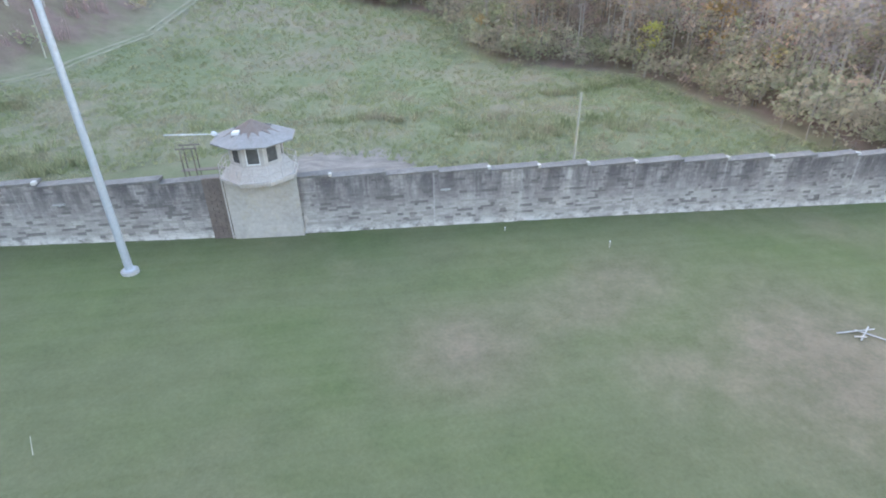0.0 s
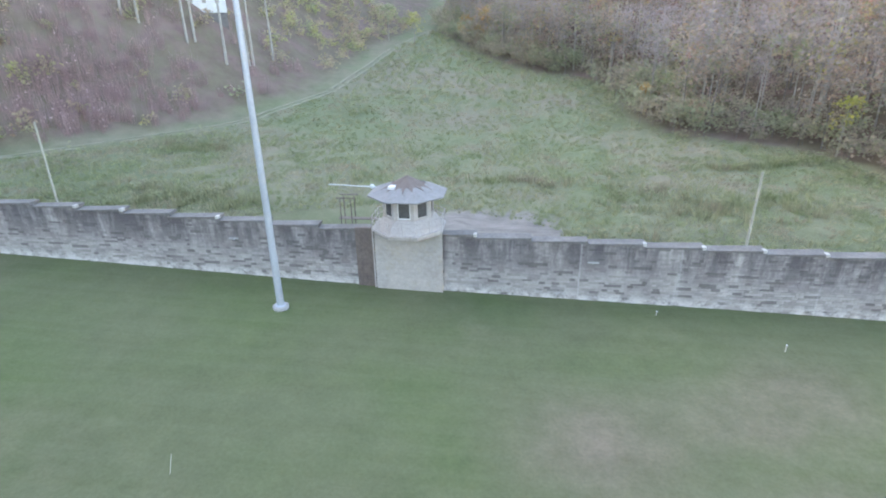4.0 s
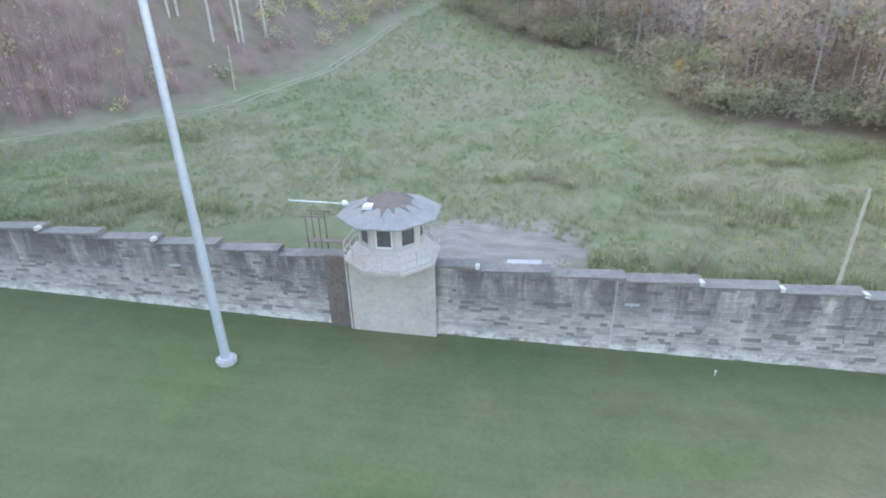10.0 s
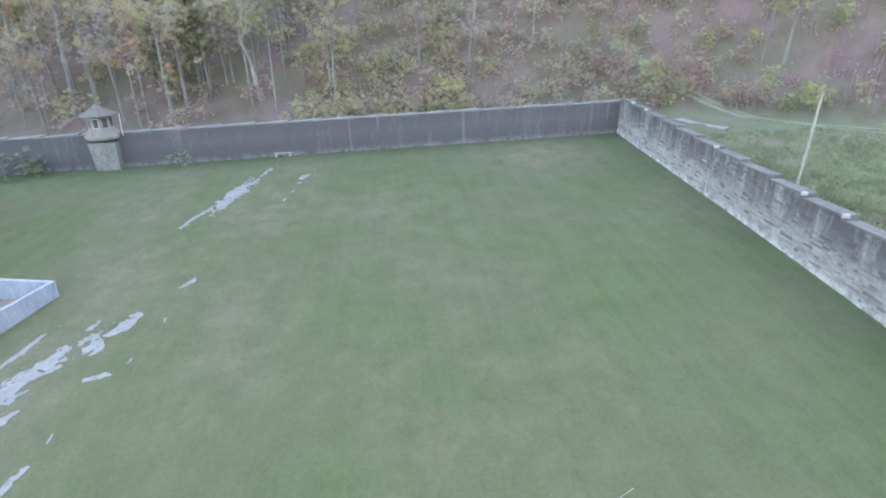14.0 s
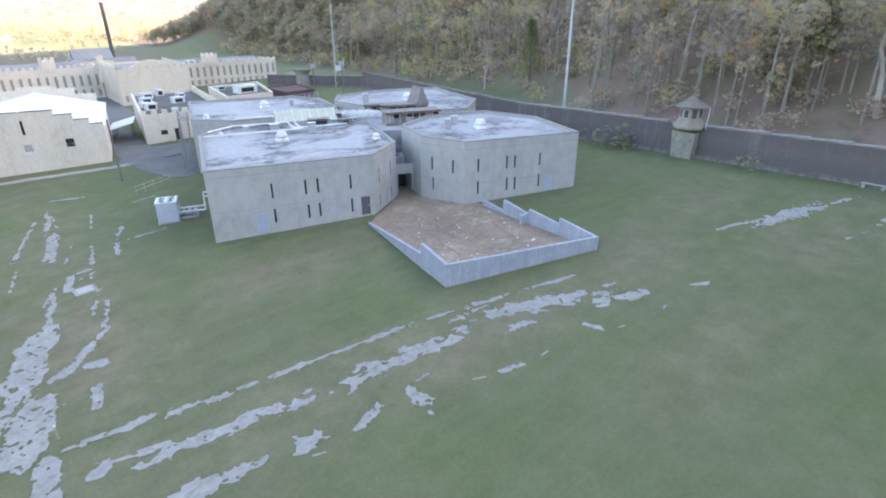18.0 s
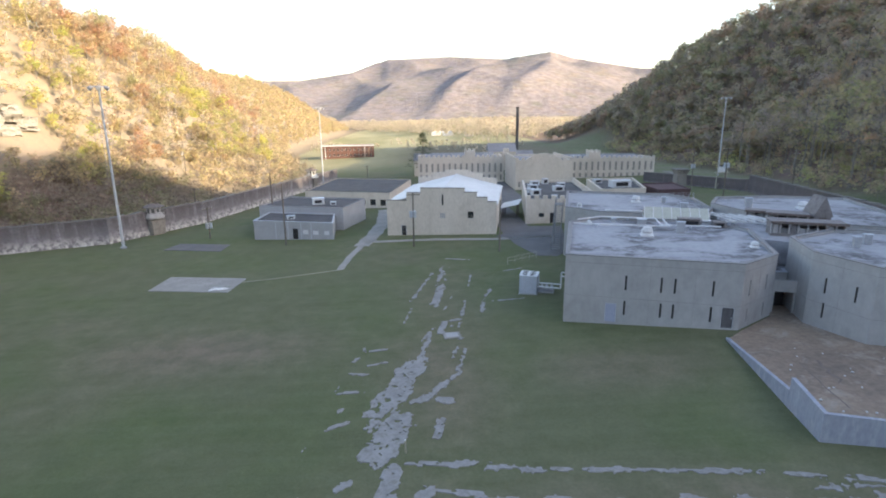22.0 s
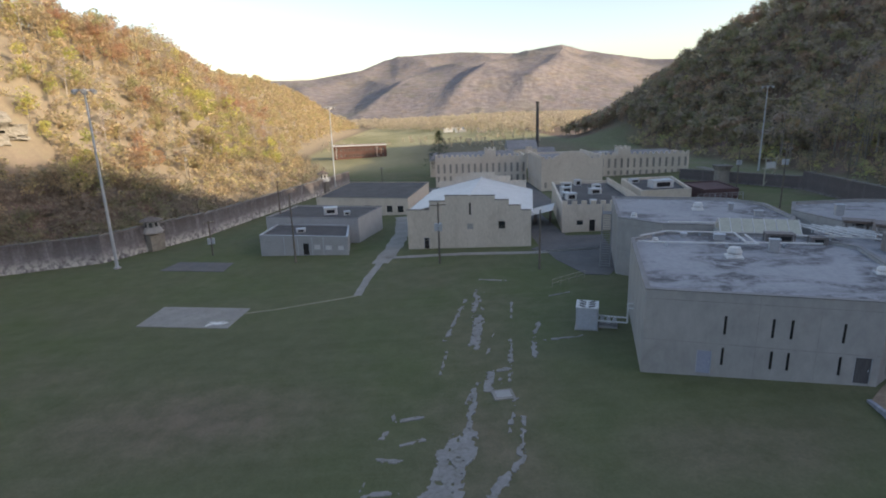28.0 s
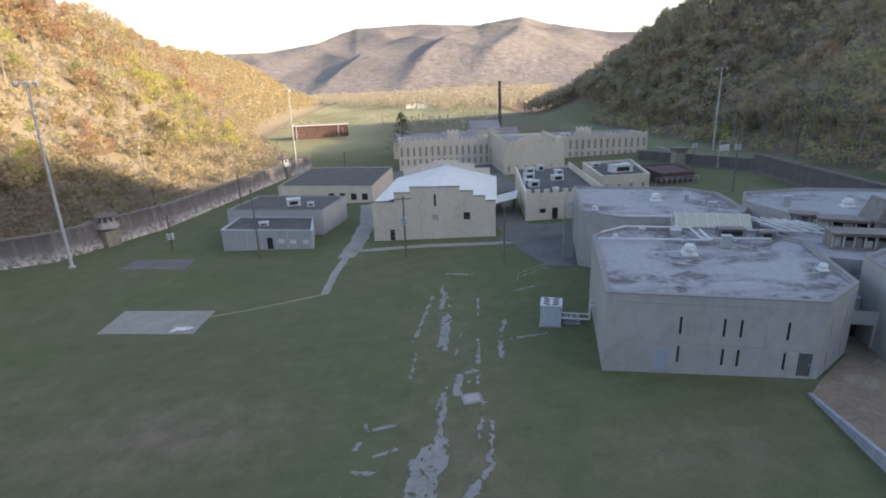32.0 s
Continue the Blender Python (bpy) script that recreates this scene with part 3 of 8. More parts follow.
def fill_mesh(name, verts, faces, mat):
    """A mesh object from numpy arrays; faces: n x 3 or n x 4."""
    verts, faces = np.asarray(verts, np.float32), np.asarray(faces, np.int32)
    me = bpy.data.meshes.new(name)
    n, k = faces.shape
    me.vertices.add(len(verts))
    me.vertices.foreach_set("co", verts.ravel())
    me.loops.add(n * k)
    me.loops.foreach_set("vertex_index", faces.ravel())
    me.polygons.add(n)
    me.polygons.foreach_set("loop_start", np.arange(0, n * k, k, dtype=np.int32))
    me.update(calc_edges=True)
    me.shade_flat()
    me.materials.append(mat)
    return new(name, me)


gx, gy = axis(-130, 150, 2.5, 4300, 1.09), axis(-260, 200, 2.5, 4300, 1.09)
GX, GY = np.meshgrid(gx, gy)
nx, ny = len(gx), len(gy)
idx = np.arange(nx * ny).reshape(ny, nx)
quads = np.stack([idx[:-1, :-1], idx[:-1, 1:], idx[1:, 1:], idx[1:, :-1]], -1).reshape(-1, 4)
rng = np.random.default_rng(5)
rough_ground = smooth(38, 44, GY) * 0.16 * rng.normal(size=GX.shape) * (GY < 200) * (np.abs(GX) < 150)
ground = fill_mesh("ground", np.stack([GX, GY, land(GX, GY) + rough_ground], -1).reshape(-1, 3), quads, MAT_LAWN)
ground.data.shade_smooth()
tagged(ground, "green mown lawn with worn brown patches, running into rough meadow", "ground", kind="structure")


def zone(name, values):
    a = ground.data.attributes.new(name, "FLOAT", "POINT")
    a.data.foreach_set("value", np.asarray(values, np.float32).ravel())


# where the soil bears leaf litter, tall meadow, worn turf, red brush
hill_w = np.clip(west_base(GY) - GX, 0, None)
hill_e = np.clip(GX - east_base(GY), 0, None) * (GY < 30)
hill_n = np.clip(GX - wood_edge(GY), 0, None) * (GY > 38)
zone("litter", np.clip(smooth(0, 6, hill_w) * (1 - clearing(GX, GY)) + smooth(0, 6, hill_e) + smooth(0, 5, hill_n), 0, 1))
zone("scrub", np.maximum(smooth(20, 36, hill_e), smooth(2, 9, hill_e) * smooth(-138, -150, GY)) * (GY < 30))
zone("meadow", smooth(37, 41, GY) + smooth(-72, -78, GX) * (GY < 36) * (1 - clearing(GX, GY)))
# the broad weak patch at (-42, 6) only makes the far lawn paler
dry = np.zeros(GX.shape)
for x, y, rx, ry, k in ((10, 18, 4.2, 3.6, 1.0), (14, 21, 3, 2, 0.6), (19.5, 21, 4, 2.5, 0.9), (23, 24, 5, 3, 0.8), (31, 13, 9, 8, 1.1), (21, 14, 3, 5, 0.5), (15, 28, 5, 3, 0.25), (28, -43, 13, 6, 1.05), (4, -36, 5, 16, 0.7), (-18, -17, 16, 3.5, 0.7), (36, -34, 10, 6, 0.4), (-12, -36, 9, 5, 0.75),
                        (-28, -6, 9, 4, 0.55), (-42, 6, 24, 17, 0.2), (-36, -17, 10, 5, 0.6), (-62, 23, 8, 6, 0.8), (-52, -20, 12, 5, 0.5), (-12, -19, 22, 4, 0.6), (4, -45, 6, 30, 0.55), (-52, -8, 16, 6, 0.5), (12, -2, 14, 8, 0.35), (-8, 8, 12, 6, 0.25)):
    dry = np.maximum(dry, k * np.exp(-((GX - x) / rx) ** 2 - ((GY - y) / ry) ** 2))
dry = np.maximum(dry, 0.16 * smooth(-12, -40, GY) * (GY > -330))
dry = np.maximum(dry, 0.85 * smooth(-235, -330, GY) * (np.abs(GX) < 260))
zone("worn", dry)
hedge_y = np.interp(GX, [-13, 0, 12, 19, 25, 33, 40, 49, 60], [60.1, 60.6, 61.5, 65.3, 67.8, 71.6, 71.8, 77, 79])
rank = np.exp(-((GY - 42.5) / 5.5) ** 2) * (GY > 36) + 0.6 * np.exp(-((GY - hedge_y) / 1.8) ** 2) * (GX > -16) + 0.8 * np.exp(-((GX - 28) / 13) ** 2 - ((GY - 55) / 6) ** 2) + 0.9 * np.exp(-((GX + 33) / 12) ** 2 - ((GY - 49) / 6) ** 2) + np.exp(-((GX + 41) / 7) ** 2 - ((GY - 71) / 3) ** 2) + 0.9 * np.exp(-((wood_edge(GY) - GX - 2.5) / 3.5) ** 2) * (GY > 60) * (GY < 130) + np.exp(-((GX + 24) / 4) ** 2 - ((GY - 101) / 3) ** 2) + 0.9 * smooth(-300, -320, GY) * smooth(-60, -80, GX) * smooth(-440, -420, GY)
zone("rank", np.clip(rank, 0, 1))
hay = smooth(-425, -450, GY) * (np.abs(GX - 30) < 300) + 0.8 * smooth(-225, -300, GY) * smooth(5, 45, GX) * smooth(190, 120, GX)
zone("hay", np.clip(hay, 0, 0.95))
zone("gravel", np.clip(1.15 * np.exp(-((GX - 4.0) / 6.8) ** 4 - ((GY - 46.6) / 4.3) ** 4) + 0.9 * np.exp(-((GX + 5) / 8) ** 4 - ((GY - 40.5) / 1.9) ** 4), 0, 1))

# ---- far mountains ----
az_m = np.radians(np.linspace(140, 212, 260))
rr = np.linspace(900, 3900, 110)
AZ, RR = np.meshgrid(az_m, rr)
MX, MY = -np.sin(AZ) * RR, np.cos(AZ) * RR
deg = np.degrees(AZ)
skyline = np.interp(deg, [140, 150, 160, 165, 168.3, 172.8, 178.4, 184.7, 188.2, 193.3, 200, 212], [3.4, 3.6, 4.1, 5.0, 6.0, 5.4, 5.7, 5.45, 4.1, 3.3, 3.2, 3.9])
top = np.tan(np.radians(np.maximum(skyline, 0.35 * skyline + 3.4))) * 2900
rise = smooth(1250, 2900, RR) ** 1.15
fold = 0.5 + 0.5 * np.sin(MX / 310 + 0.6 * np.sin(MY / 420)) * np.cos(MY / 380 + 0.8)
fold = 0.25 * fold + 0.25 * np.abs(np.sin(MX / 95 + MY / 240)) + 0.1 * np.sin(MX / 44 - MY / 170)
MZ = -14 + (top + 20) * rise * (1 - 0.5 * (1 - rise ** 3) * fold) - 0.1 * np.clip(RR - 2950, 0, None)
for r0, a0, r1, a1, tall in ((1450, 188.6, 2150, 181.6, 72), (1450, 179.8, 2250, 173.2, 80), (1500, 172.6, 2100, 167.8, 52)):
    # long spurs: the flank turned from the sun falls into shade
    line_az = a0 + (a1 - a0) * (RR - r0) / (r1 - r0)
    off = np.radians(deg - line_az) * RR
    MZ += tall * np.exp(-np.sqrt((off / np.where(off > 0, 62, 360)) ** 2 + 0.05)) * smooth(r0 - 250, r0 + 350, RR) * smooth(r1 + 400, r1 - 150, RR)
MZ = np.minimum(MZ, 16 + np.tan(np.radians(skyline)) * RR)
MZ += rng.normal(size=MZ.shape) * 0.7 * smooth(1200, 1500, RR)
im = np.arange(MX.size).reshape(MX.shape)
mq = np.stack([im[:-1, :-1], im[1:, :-1], im[1:, 1:], im[:-1, 1:]], -1).reshape(-1, 4)
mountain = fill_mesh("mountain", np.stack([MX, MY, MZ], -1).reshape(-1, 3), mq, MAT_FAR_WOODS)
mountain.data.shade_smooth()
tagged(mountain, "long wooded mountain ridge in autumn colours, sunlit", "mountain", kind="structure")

# ---- perimeter walls of squared stone ----
STONE_CUBE = ((3, 2, 1, 0), (4, 5, 6, 7), (0, 1, 5, 4), (1, 2, 6, 5), (2, 3, 7, 6), (3, 0, 4, 7))


class Masonry:
    """A run of wall from a to b: a core, coursed stones on the yard face, and a stepped coping."""

    def __init__(self, name, label, a, b, height, near=None, seed=1, step=4.3, course=(0.14, 0.26), thick=0.9, mat=None, tilt=0.1, cap=None, lips=False):
        self.lips = lips
        self.a, self.b = Vector(a), Vector(b)
        d = (self.b - self.a)
        self.length = d.length
        self.d = d / self.length
        self.n = Vector((-self.d.y, self.d.x))      # points outwards, away from the yard
        self.height, self.step, self.thick, self.tilt, self.mat = height, step, thick, tilt, mat or MAT_STONE
        self.rnd = random.Random(seed)
        self.cap = cap or MAT_COPING
        self.obj = tagged(new(name), label, "wall", kind="structure")
        self.core()
        self.stones(course, near)
        self.copings()

    def world(self, s, off, z):
        p = self.a + self.d * s + self.n * off
        return (p.x, p.y, z)

    def foot(self, s):
        p = self.a + self.d * s
        return yard_z(p.x, p.y)

    def head(self, s):
        """Top under the coping: level within each step."""
        k = math.floor(s / self.step)
        return self.foot((k + 0.5) * self.step) + self.height

    def core(self):
        verts, faces = [], []
        n = math.ceil(self.length / self.step)
        for k in range(n):
            s0, s1 = k * self.step, min((k + 1) * self.step, self.length)
            top = self.head(s0 + 0.01) - 0.01
            i = len(verts)
            for s in (s0, s1):
                for off in (0.05, self.thick):
                    verts += [self.world(s, off, self.foot(s) - 1.2), self.world(s, off, top)]
            faces += [tuple(i + j for j in f) for f in ((0, 1, 5, 4), (2, 6, 7, 3), (1, 3, 7, 5), (0, 2, 3, 1), (4, 5, 7, 6))]
        part_np("wall_core", verts, faces, MAT_MORTAR, self.obj)

    def stones(self, course, near):
        r = self.rnd
        verts, faces, hts = [], [], []
        singles = []
        z_lo = min(self.foot(0), self.foot(self.length)) - 0.4
        z_hi = max(self.head(0.01), self.head(self.length - 0.01))
        z = z_lo
        while z < z_hi:
            h = r.uniform(*course)
            s = -r.uniform(0, 0.6)
            while s < self.length:
                w = r.uniform(0.28, 0.75) if r.random() > 0.12 else r.uniform(0.9, 1.4)
                s0, s1 = max(s, 0), min(s + w, self.length)
                s += w
                if s1 - s0 < 0.08:
                    continue
                mid = (s0 + s1) / 2
                top = min(z + h, self.head(mid))
                if top - z < 0.06 or top < self.foot(mid) - 0.3:
                    continue
                proud = r.uniform(-0.025, 0.03) - (0.02 if r.random() < 0.06 else 0)
                g = 0.008
                c = [(s0 + g, -proud, z + g), (s1 - g, -proud, z + g), (s1 - g, 0.16, z + g), (s0 + g, 0.16, z + g)]
                c += [(q[0], q[1], top - g) for q in c]
                up = [((q[2] - self.foot(mid)) / self.height) for q in c]
                box_v = [self.world(*q) for q in c]
                if near and near[0] < mid < near[1] and len(singles) < 290:
                    singles.append((box_v, up))
                    continue
                i = len(verts)
                verts += box_v
                hts += up
                faces += [tuple(i + j for j in f) for f in STONE_CUBE]
            z += h
        ob = fill_mesh("stonework", verts, faces, self.mat)
        ob.parent = self.obj
        tagged(ob, kind="stuff")
        height_mark(ob, hts)
        for vs, up in singles:
            ob = part_np("stone", vs, STONE_CUBE, MAT_STONE_ONE, self.obj)
            height_mark(ob, up)

    def copings(self):
        r = self.rnd
        n = math.ceil(self.length / self.step)
        for k in range(n):
            s0, s1 = k * self.step, min((k + 1) * self.step + 0.12, self.length)
            z = self.head(k * self.step + 0.01)
            lift = r.uniform(-0.02, 0.03)
            v = [self.world(s, off, z + dz + lift + self.tilt * (2 * (s > s0) * (dz > 0) - (s == s0) * (dz > 0) * 0.6)) for dz in (0, 0.1) for s, off in ((s0, -0.1), (s1, -0.1), (s1, self.thick + 0.1), (s0, self.thick + 0.1))]
            part_np("coping_stone", v, STONE_CUBE, self.cap, self.obj)
            if self.lips and r.random() < 0.6:
                c = [self.world(s, off, z + dz + lift) for dz in (0.02, 0.26) for s, off in ((s1 - 0.22, -0.13), (s1 + 0.03, -0.13), (s1 + 0.03, 0.3), (s1 - 0.22, 0.3))]
                part_np("mortar_lip", c, STONE_CUBE, MAT_LIP, self.obj)


def height_mark(ob, values):
    a = ob.data.attributes.new("height_up", "FLOAT", "POINT")
    a.data.foreach_set("value", np.asarray(values, np.float32))


north = Masonry("wall_north", "weathered grey ashlar prison wall with stepped coping", (-70.5, 37.35), (105, 31.05), 4.85, near=(73, 78), seed=3, tilt=0.06, lips=True)
west = Masonry("wall_west", "dark weathered stone prison wall with stepped coping", (-66.4, -60), (-70.6, 38.2), 4.35, seed=4, mat=MAT_STONE_SOOT, tilt=0.11, cap=MAT_COPING_PALE)
west_far = Masonry("wall_southwest", "dark stone wall running on behind the cell blocks", (-78.2, -135), (-66.4, -60), 4.2, seed=5, step=4.0, mat=MAT_STONE_SOOT)
west_end = Masonry("wall_south_end", "far dark stone wall beside the road", (-63, -168), (-78.2, -135), 2.9, seed=6, step=5.0, course=(0.4, 0.6), mat=MAT_STONE_SOOT)
east_1 = Masonry("wall_east", "pale weathered stone wall under the wooded bluff", (104, -89), (70, -101), 5.0, seed=7, step=4.0, mat=MAT_STONE_GREY)
east_2 = Masonry("wall_east_middle", "pale weathered stone wall below the hillside", (70, -101), (60, -122), 5.0, seed=8, step=4.0, mat=MAT_STONE_GREY)
east_3 = Masonry("wall_east_far", "long pale stone wall at the foot of the hill", (60, -122), (44, -214), 4.8, seed=9, step=4.0, course=(0.3, 0.5), mat=MAT_STONE_GREY)

# ---- buildings ----
def panel_mesh(m, length, z0, z1, holes, thick):
    """A wall panel with real openings. m places it: x along, y inwards, z up. z0, z1: numbers. holes: (x0, x1, z0, z1)."""
    xs = sorted({0.0, length, *[min(max(h[k], 0), length) for h in holes for k in (0, 1)]})
    zs = sorted({z0, z1, *[min(max(h[k], z0), z1) for h in holes for k in (2, 3)]})
    bm = bmesh.new()
    cache = {}

    def vert(x, y, z):
        key = (round(x, 4), y, round(z, 4))
        if key not in cache:
            cache[key] = bm.verts.new(m @ Vector((x, y, z)))
        return cache[key]

    def solid(i, j):
        if not (0 <= i < len(xs) - 1 and 0 <= j < len(zs) - 1):
            return False
        cx, cz = (xs[i] + xs[i + 1]) / 2, (zs[j] + zs[j + 1]) / 2
        return not any(h[0] < cx < h[1] and h[2] < cz < h[3] for h in holes)

    for i in range(len(xs) - 1):
        for j in range(len(zs) - 1):
            if not solid(i, j):
                continue
            a, b, c, d = xs[i], xs[i + 1], zs[j], zs[j + 1]
            bm.faces.new((vert(a, 0, c), vert(b, 0, c), vert(b, 0, d), vert(a, 0, d)))
            bm.faces.new((vert(a, thick, d), vert(b, thick, d), vert(b, thick, c), vert(a, thick, c)))
            for ok, p, q in ((solid(i - 1, j), (a, c), (a, d)), (solid(i + 1, j), (b, d), (b, c)), (solid(i, j - 1), (b, c), (a, c)), (solid(i, j + 1), (a, d), (b, d))):
                if not ok:
                    bm.faces.new((vert(p[0], 0, p[1]), vert(q[0], 0, q[1]), vert(q[0], thick, q[1]), vert(p[0], thick, p[1])))
    return bm


def side_matrix(a, b):
    """x from a to b, y to the left of it (inwards for a counter-clockwise outline)."""
    d = Vector((b[0] - a[0], b[1] - a[1], 0)).normalized()
    return Matrix(((d.x, -d.y, 0, a[0]), (d.y, d.x, 0, a[1]), (0, 0, 1, 0), (0, 0, 0, 1)))


def add_window(parent, m, hole, frame_mat, pane_mat, bars=0, depth=0.1, name="window", bar=0.06):
    """Frame and pane set into an opening."""
    x0, x1, z0, z1 = hole
    e = 0.004
    bm = bmesh.new()
    for a, b, c, d in ((x0 + e, x0 + bar, z0 + e, z1 - e), (x1 - bar, x1 - e, z0 + e, z1 - e), (x0 + bar, x1 - bar, z0 + e, z0 + bar), (x0 + bar, x1 - bar, z1 - bar, z1 - e)):
        add_box(bm, a, b, depth - 0.04, depth + 0.04, c, d, m)
    for k in range(bars):
        x = x0 + (x1 - x0) * (k + 1) / (bars + 1)
        add_box(bm, x - 0.025, x + 0.025, depth - 0.03, depth + 0.03, z0 + bar, z1 - bar, m)
    w = part(name, bm, frame_mat, parent)
    bm = bmesh.new()
    add_box(bm, x0 + bar, x1 - bar, depth + 0.045, depth + 0.06, z0 + bar, z1 - bar, m)
    part("pane", bm, pane_mat, w)
    return w


def add_door(parent, m, hole, mat, depth=0.08, frame_mat=None):
    x0, x1, z0, z1 = hole
    bm = bmesh.new()
    add_box(bm, x0 + 0.05, x1 - 0.05, depth, depth + 0.05, z0 + 0.01, z1 - 0.05, m)
    d = part("door", bm, mat, parent)
    bm = bmesh.new()
    add_box(bm, x0 + 0.004, x0 + 0.05, depth - 0.05, depth + 0.08, z0, z1 - 0.004, m)
    add_box(bm, x1 - 0.05, x1 - 0.004, depth - 0.05, depth + 0.08, z0, z1 - 0.004, m)
    add_box(bm, x0 + 0.05, x1 - 0.05, depth - 0.05, depth + 0.08, z1 - 0.05, z1 - 0.004, m)
    part("door_frame", bm, frame_mat or MAT_METAL, d)
    bm = bmesh.new()
    add_box(bm, x1 - 0.2, x1 - 0.15, depth - 0.05, depth, (z0 + z1) / 2 - 0.08, (z0 + z1) / 2 + 0.08, m)
    part("handle", bm, MAT_METAL, d)
    return d


def inset(pts, k):
    """The outline pts moved inwards by k."""
    out, n = [], len(pts)
    for i in range(n):
        p, a, b = Vector(pts[i]), Vector(pts[i - 1]), Vector(pts[(i + 1) % n])
        d0, d1 = (p - a).normalized(), (b - p).normalized()
        n0, n1 = Vector((-d0.y, d0.x)), Vector((-d1.y, d1.x))
        v = (n0 + n1) / max(0.3, 1 + n0.dot(n1))
        out.append(((p + v * k).x, (p + v * k).y))
    return out


def hollow_building(parent, pts, z0, z1, wall_mat, roof_mat, openings=None, thick=0.3, parapet=0.3, cap_mat=None, roof_slope=None):
    """Walls side by side round a counter-clockwise outline, a flat roof inside a parapet, and a coping. openings: side -> list of holes."""
    openings = openings or {}
    mats = []
    for i in range(len(pts)):
        a, b = pts[i], pts[(i + 1) % len(pts)]
        m = side_matrix(a, b)
        mats.append(m)
        # each wall stops 4 mm short of the next one's face
        part("wall", panel_mesh(m @ Matrix.Translation((0.004, 0, 0)), math.dist(a, b) - 0.008, z0, z1, [(h[0] - 0.004, h[1] - 0.004, h[2], h[3]) for h in openings.get(i, [])], thick), wall_mat, parent)
    inner = inset(pts, thick - 0.02)
    part("roof", prism(inner, z1 - parapet - 0.2, z1 - parapet), roof_mat, parent)
    part("floor", prism(inner, z0 - 0.2, z0 + 0.05), MAT_DARK, parent)
    n = len(pts)
    bm = bmesh.new()
    o, q = inset(pts, -0.05), inset(pts, thick + 0.03)
    lo_o, hi_o = [bm.verts.new((*p, z1 + 0.003)) for p in o], [bm.verts.new((*p, z1 + 0.09)) for p in o]
    lo_q, hi_q = [bm.verts.new((*p, z1 + 0.003)) for p in q], [bm.verts.new((*p, z1 + 0.09)) for p in q]
    for i in range(n):
        j = (i + 1) % n
        for r0, r1 in ((lo_o, hi_o), (hi_o, hi_q), (hi_q, lo_q), (lo_q, lo_o)):
            bm.faces.new((r0[i], r0[j], r1[j], r1[i]))
    part("coping", bm, cap_mat or MAT_METAL, parent)
    return mats


# -- four cell blocks of bare concrete, in one turned frame --
BLOCK_TURN = 163.15
BX, BY, BZ = -8.6, -46.8, -1.75


MAT_LIFT = mottled("stained_concrete_line", (0.27, 0.27, 0.27), (0.36, 0.36, 0.36), 0.5, 4, dirt=(0.2, 0.195, 0.19), dirt_amount=0.5, relief=0.1)


def block(name, label, pts, z1, openings=None, base=0.0):
    ob = thing(name, (BX, BY, BZ), label, "building", "concrete cell blocks", turn=BLOCK_TURN)
    mats = hollow_building(ob, pts, base - 0.9, z1, MAT_CONC, MAT_ROOF, openings, 0.35, 0.28, MAT_EDGE)
    for i, m in enumerate(mats):
        ln = math.dist(pts[i], pts[(i + 1) % len(pts)])
        holes = (openings or {}).get(i, [])
        for z in (0.42 * z1, 0.9 * z1):
            cuts = sorted([(0.0, 0.0), (ln, ln)] + [(h[0] - 0.02, h[1] + 0.02) for h in holes if h[2] < z < h[3]])
            for (_, x0), (x1, _) in zip(cuts, cuts[1:]):
                if x1 - x0 > 0.3:
                    bm = bmesh.new()
                    add_box(bm, x0, x1, -0.012, 0.0, z - 0.03, z + 0.03, m)
                    part("lift_line", bm, MAT_LIFT, ob)
        for k in range(1, int(ln / 4.2) + 1):
            x = ln * k / (int(ln / 4.2) + 1)
            if all(not h[0] - 0.1 < x < h[1] + 0.1 for h in holes):
                bm = bmesh.new()
                add_box(bm, x - 0.015, x + 0.015, -0.008, 0.0, -0.5, z1 - 0.02, m)
                part("form_joint", bm, MAT_LIFT, ob)
    return ob, mats


def slits(xs, lo, hi, w=0.2):
    return [(x - w / 2, x + w / 2, lo, hi) for x in xs]


MAT_BARS = mottled("dim_barred_door", (0.07, 0.07, 0.078), (0.14, 0.14, 0.15), 2.0, 9, relief=0.1, stretch=(3, 3, 0.3))
UP, DOWN = (3.85, 5.4), (1.25, 2.75)
f1 = 16.4
h_front1 = slits([f1 - 13.9, f1 - 10.5, f1 - 9.25, f1 - 5.95], *UP) + slits([f1 - 13.9, f1 - 10.5, f1 - 9.35, f1 - 5.95], *DOWN) + [(f1 - 15.95, f1 - 14.85, 0.75, 2.85), (f1 - 5.2, f1 - 4.1, 0.4, 2.4)]
h_cham1 = slits([1.4, 4.6], *UP) + slits([1.4, 4.6], 1.1, 2.5)
pts1 = [(0, 0), (16.4, 0.3), (20.4, 5.2), (20.8, 17.5), (16.5, 22), (3.0, 21.8), (-0.6, 17.2)]
b1, m1 = block("cell_block", "pale bare concrete cell block with slit windows and membrane roof", pts1, 7.2, {0: [(16.4 - b, 16.4 - a, c, d) for a, b, c, d in h_front1], 1: h_cham1})
for h in h_front1[:8]:
    add_window(b1, m1[0], (16.4 - h[1], 16.4 - h[0], h[2], h[3]), MAT_DARK, MAT_GLASS, 0, 0.14, "slit_window", 0.03)
for h in h_cham1:
    add_window(b1, m1[1], h, MAT_DARK, MAT_GLASS, 0, 0.14, "slit_window", 0.03)
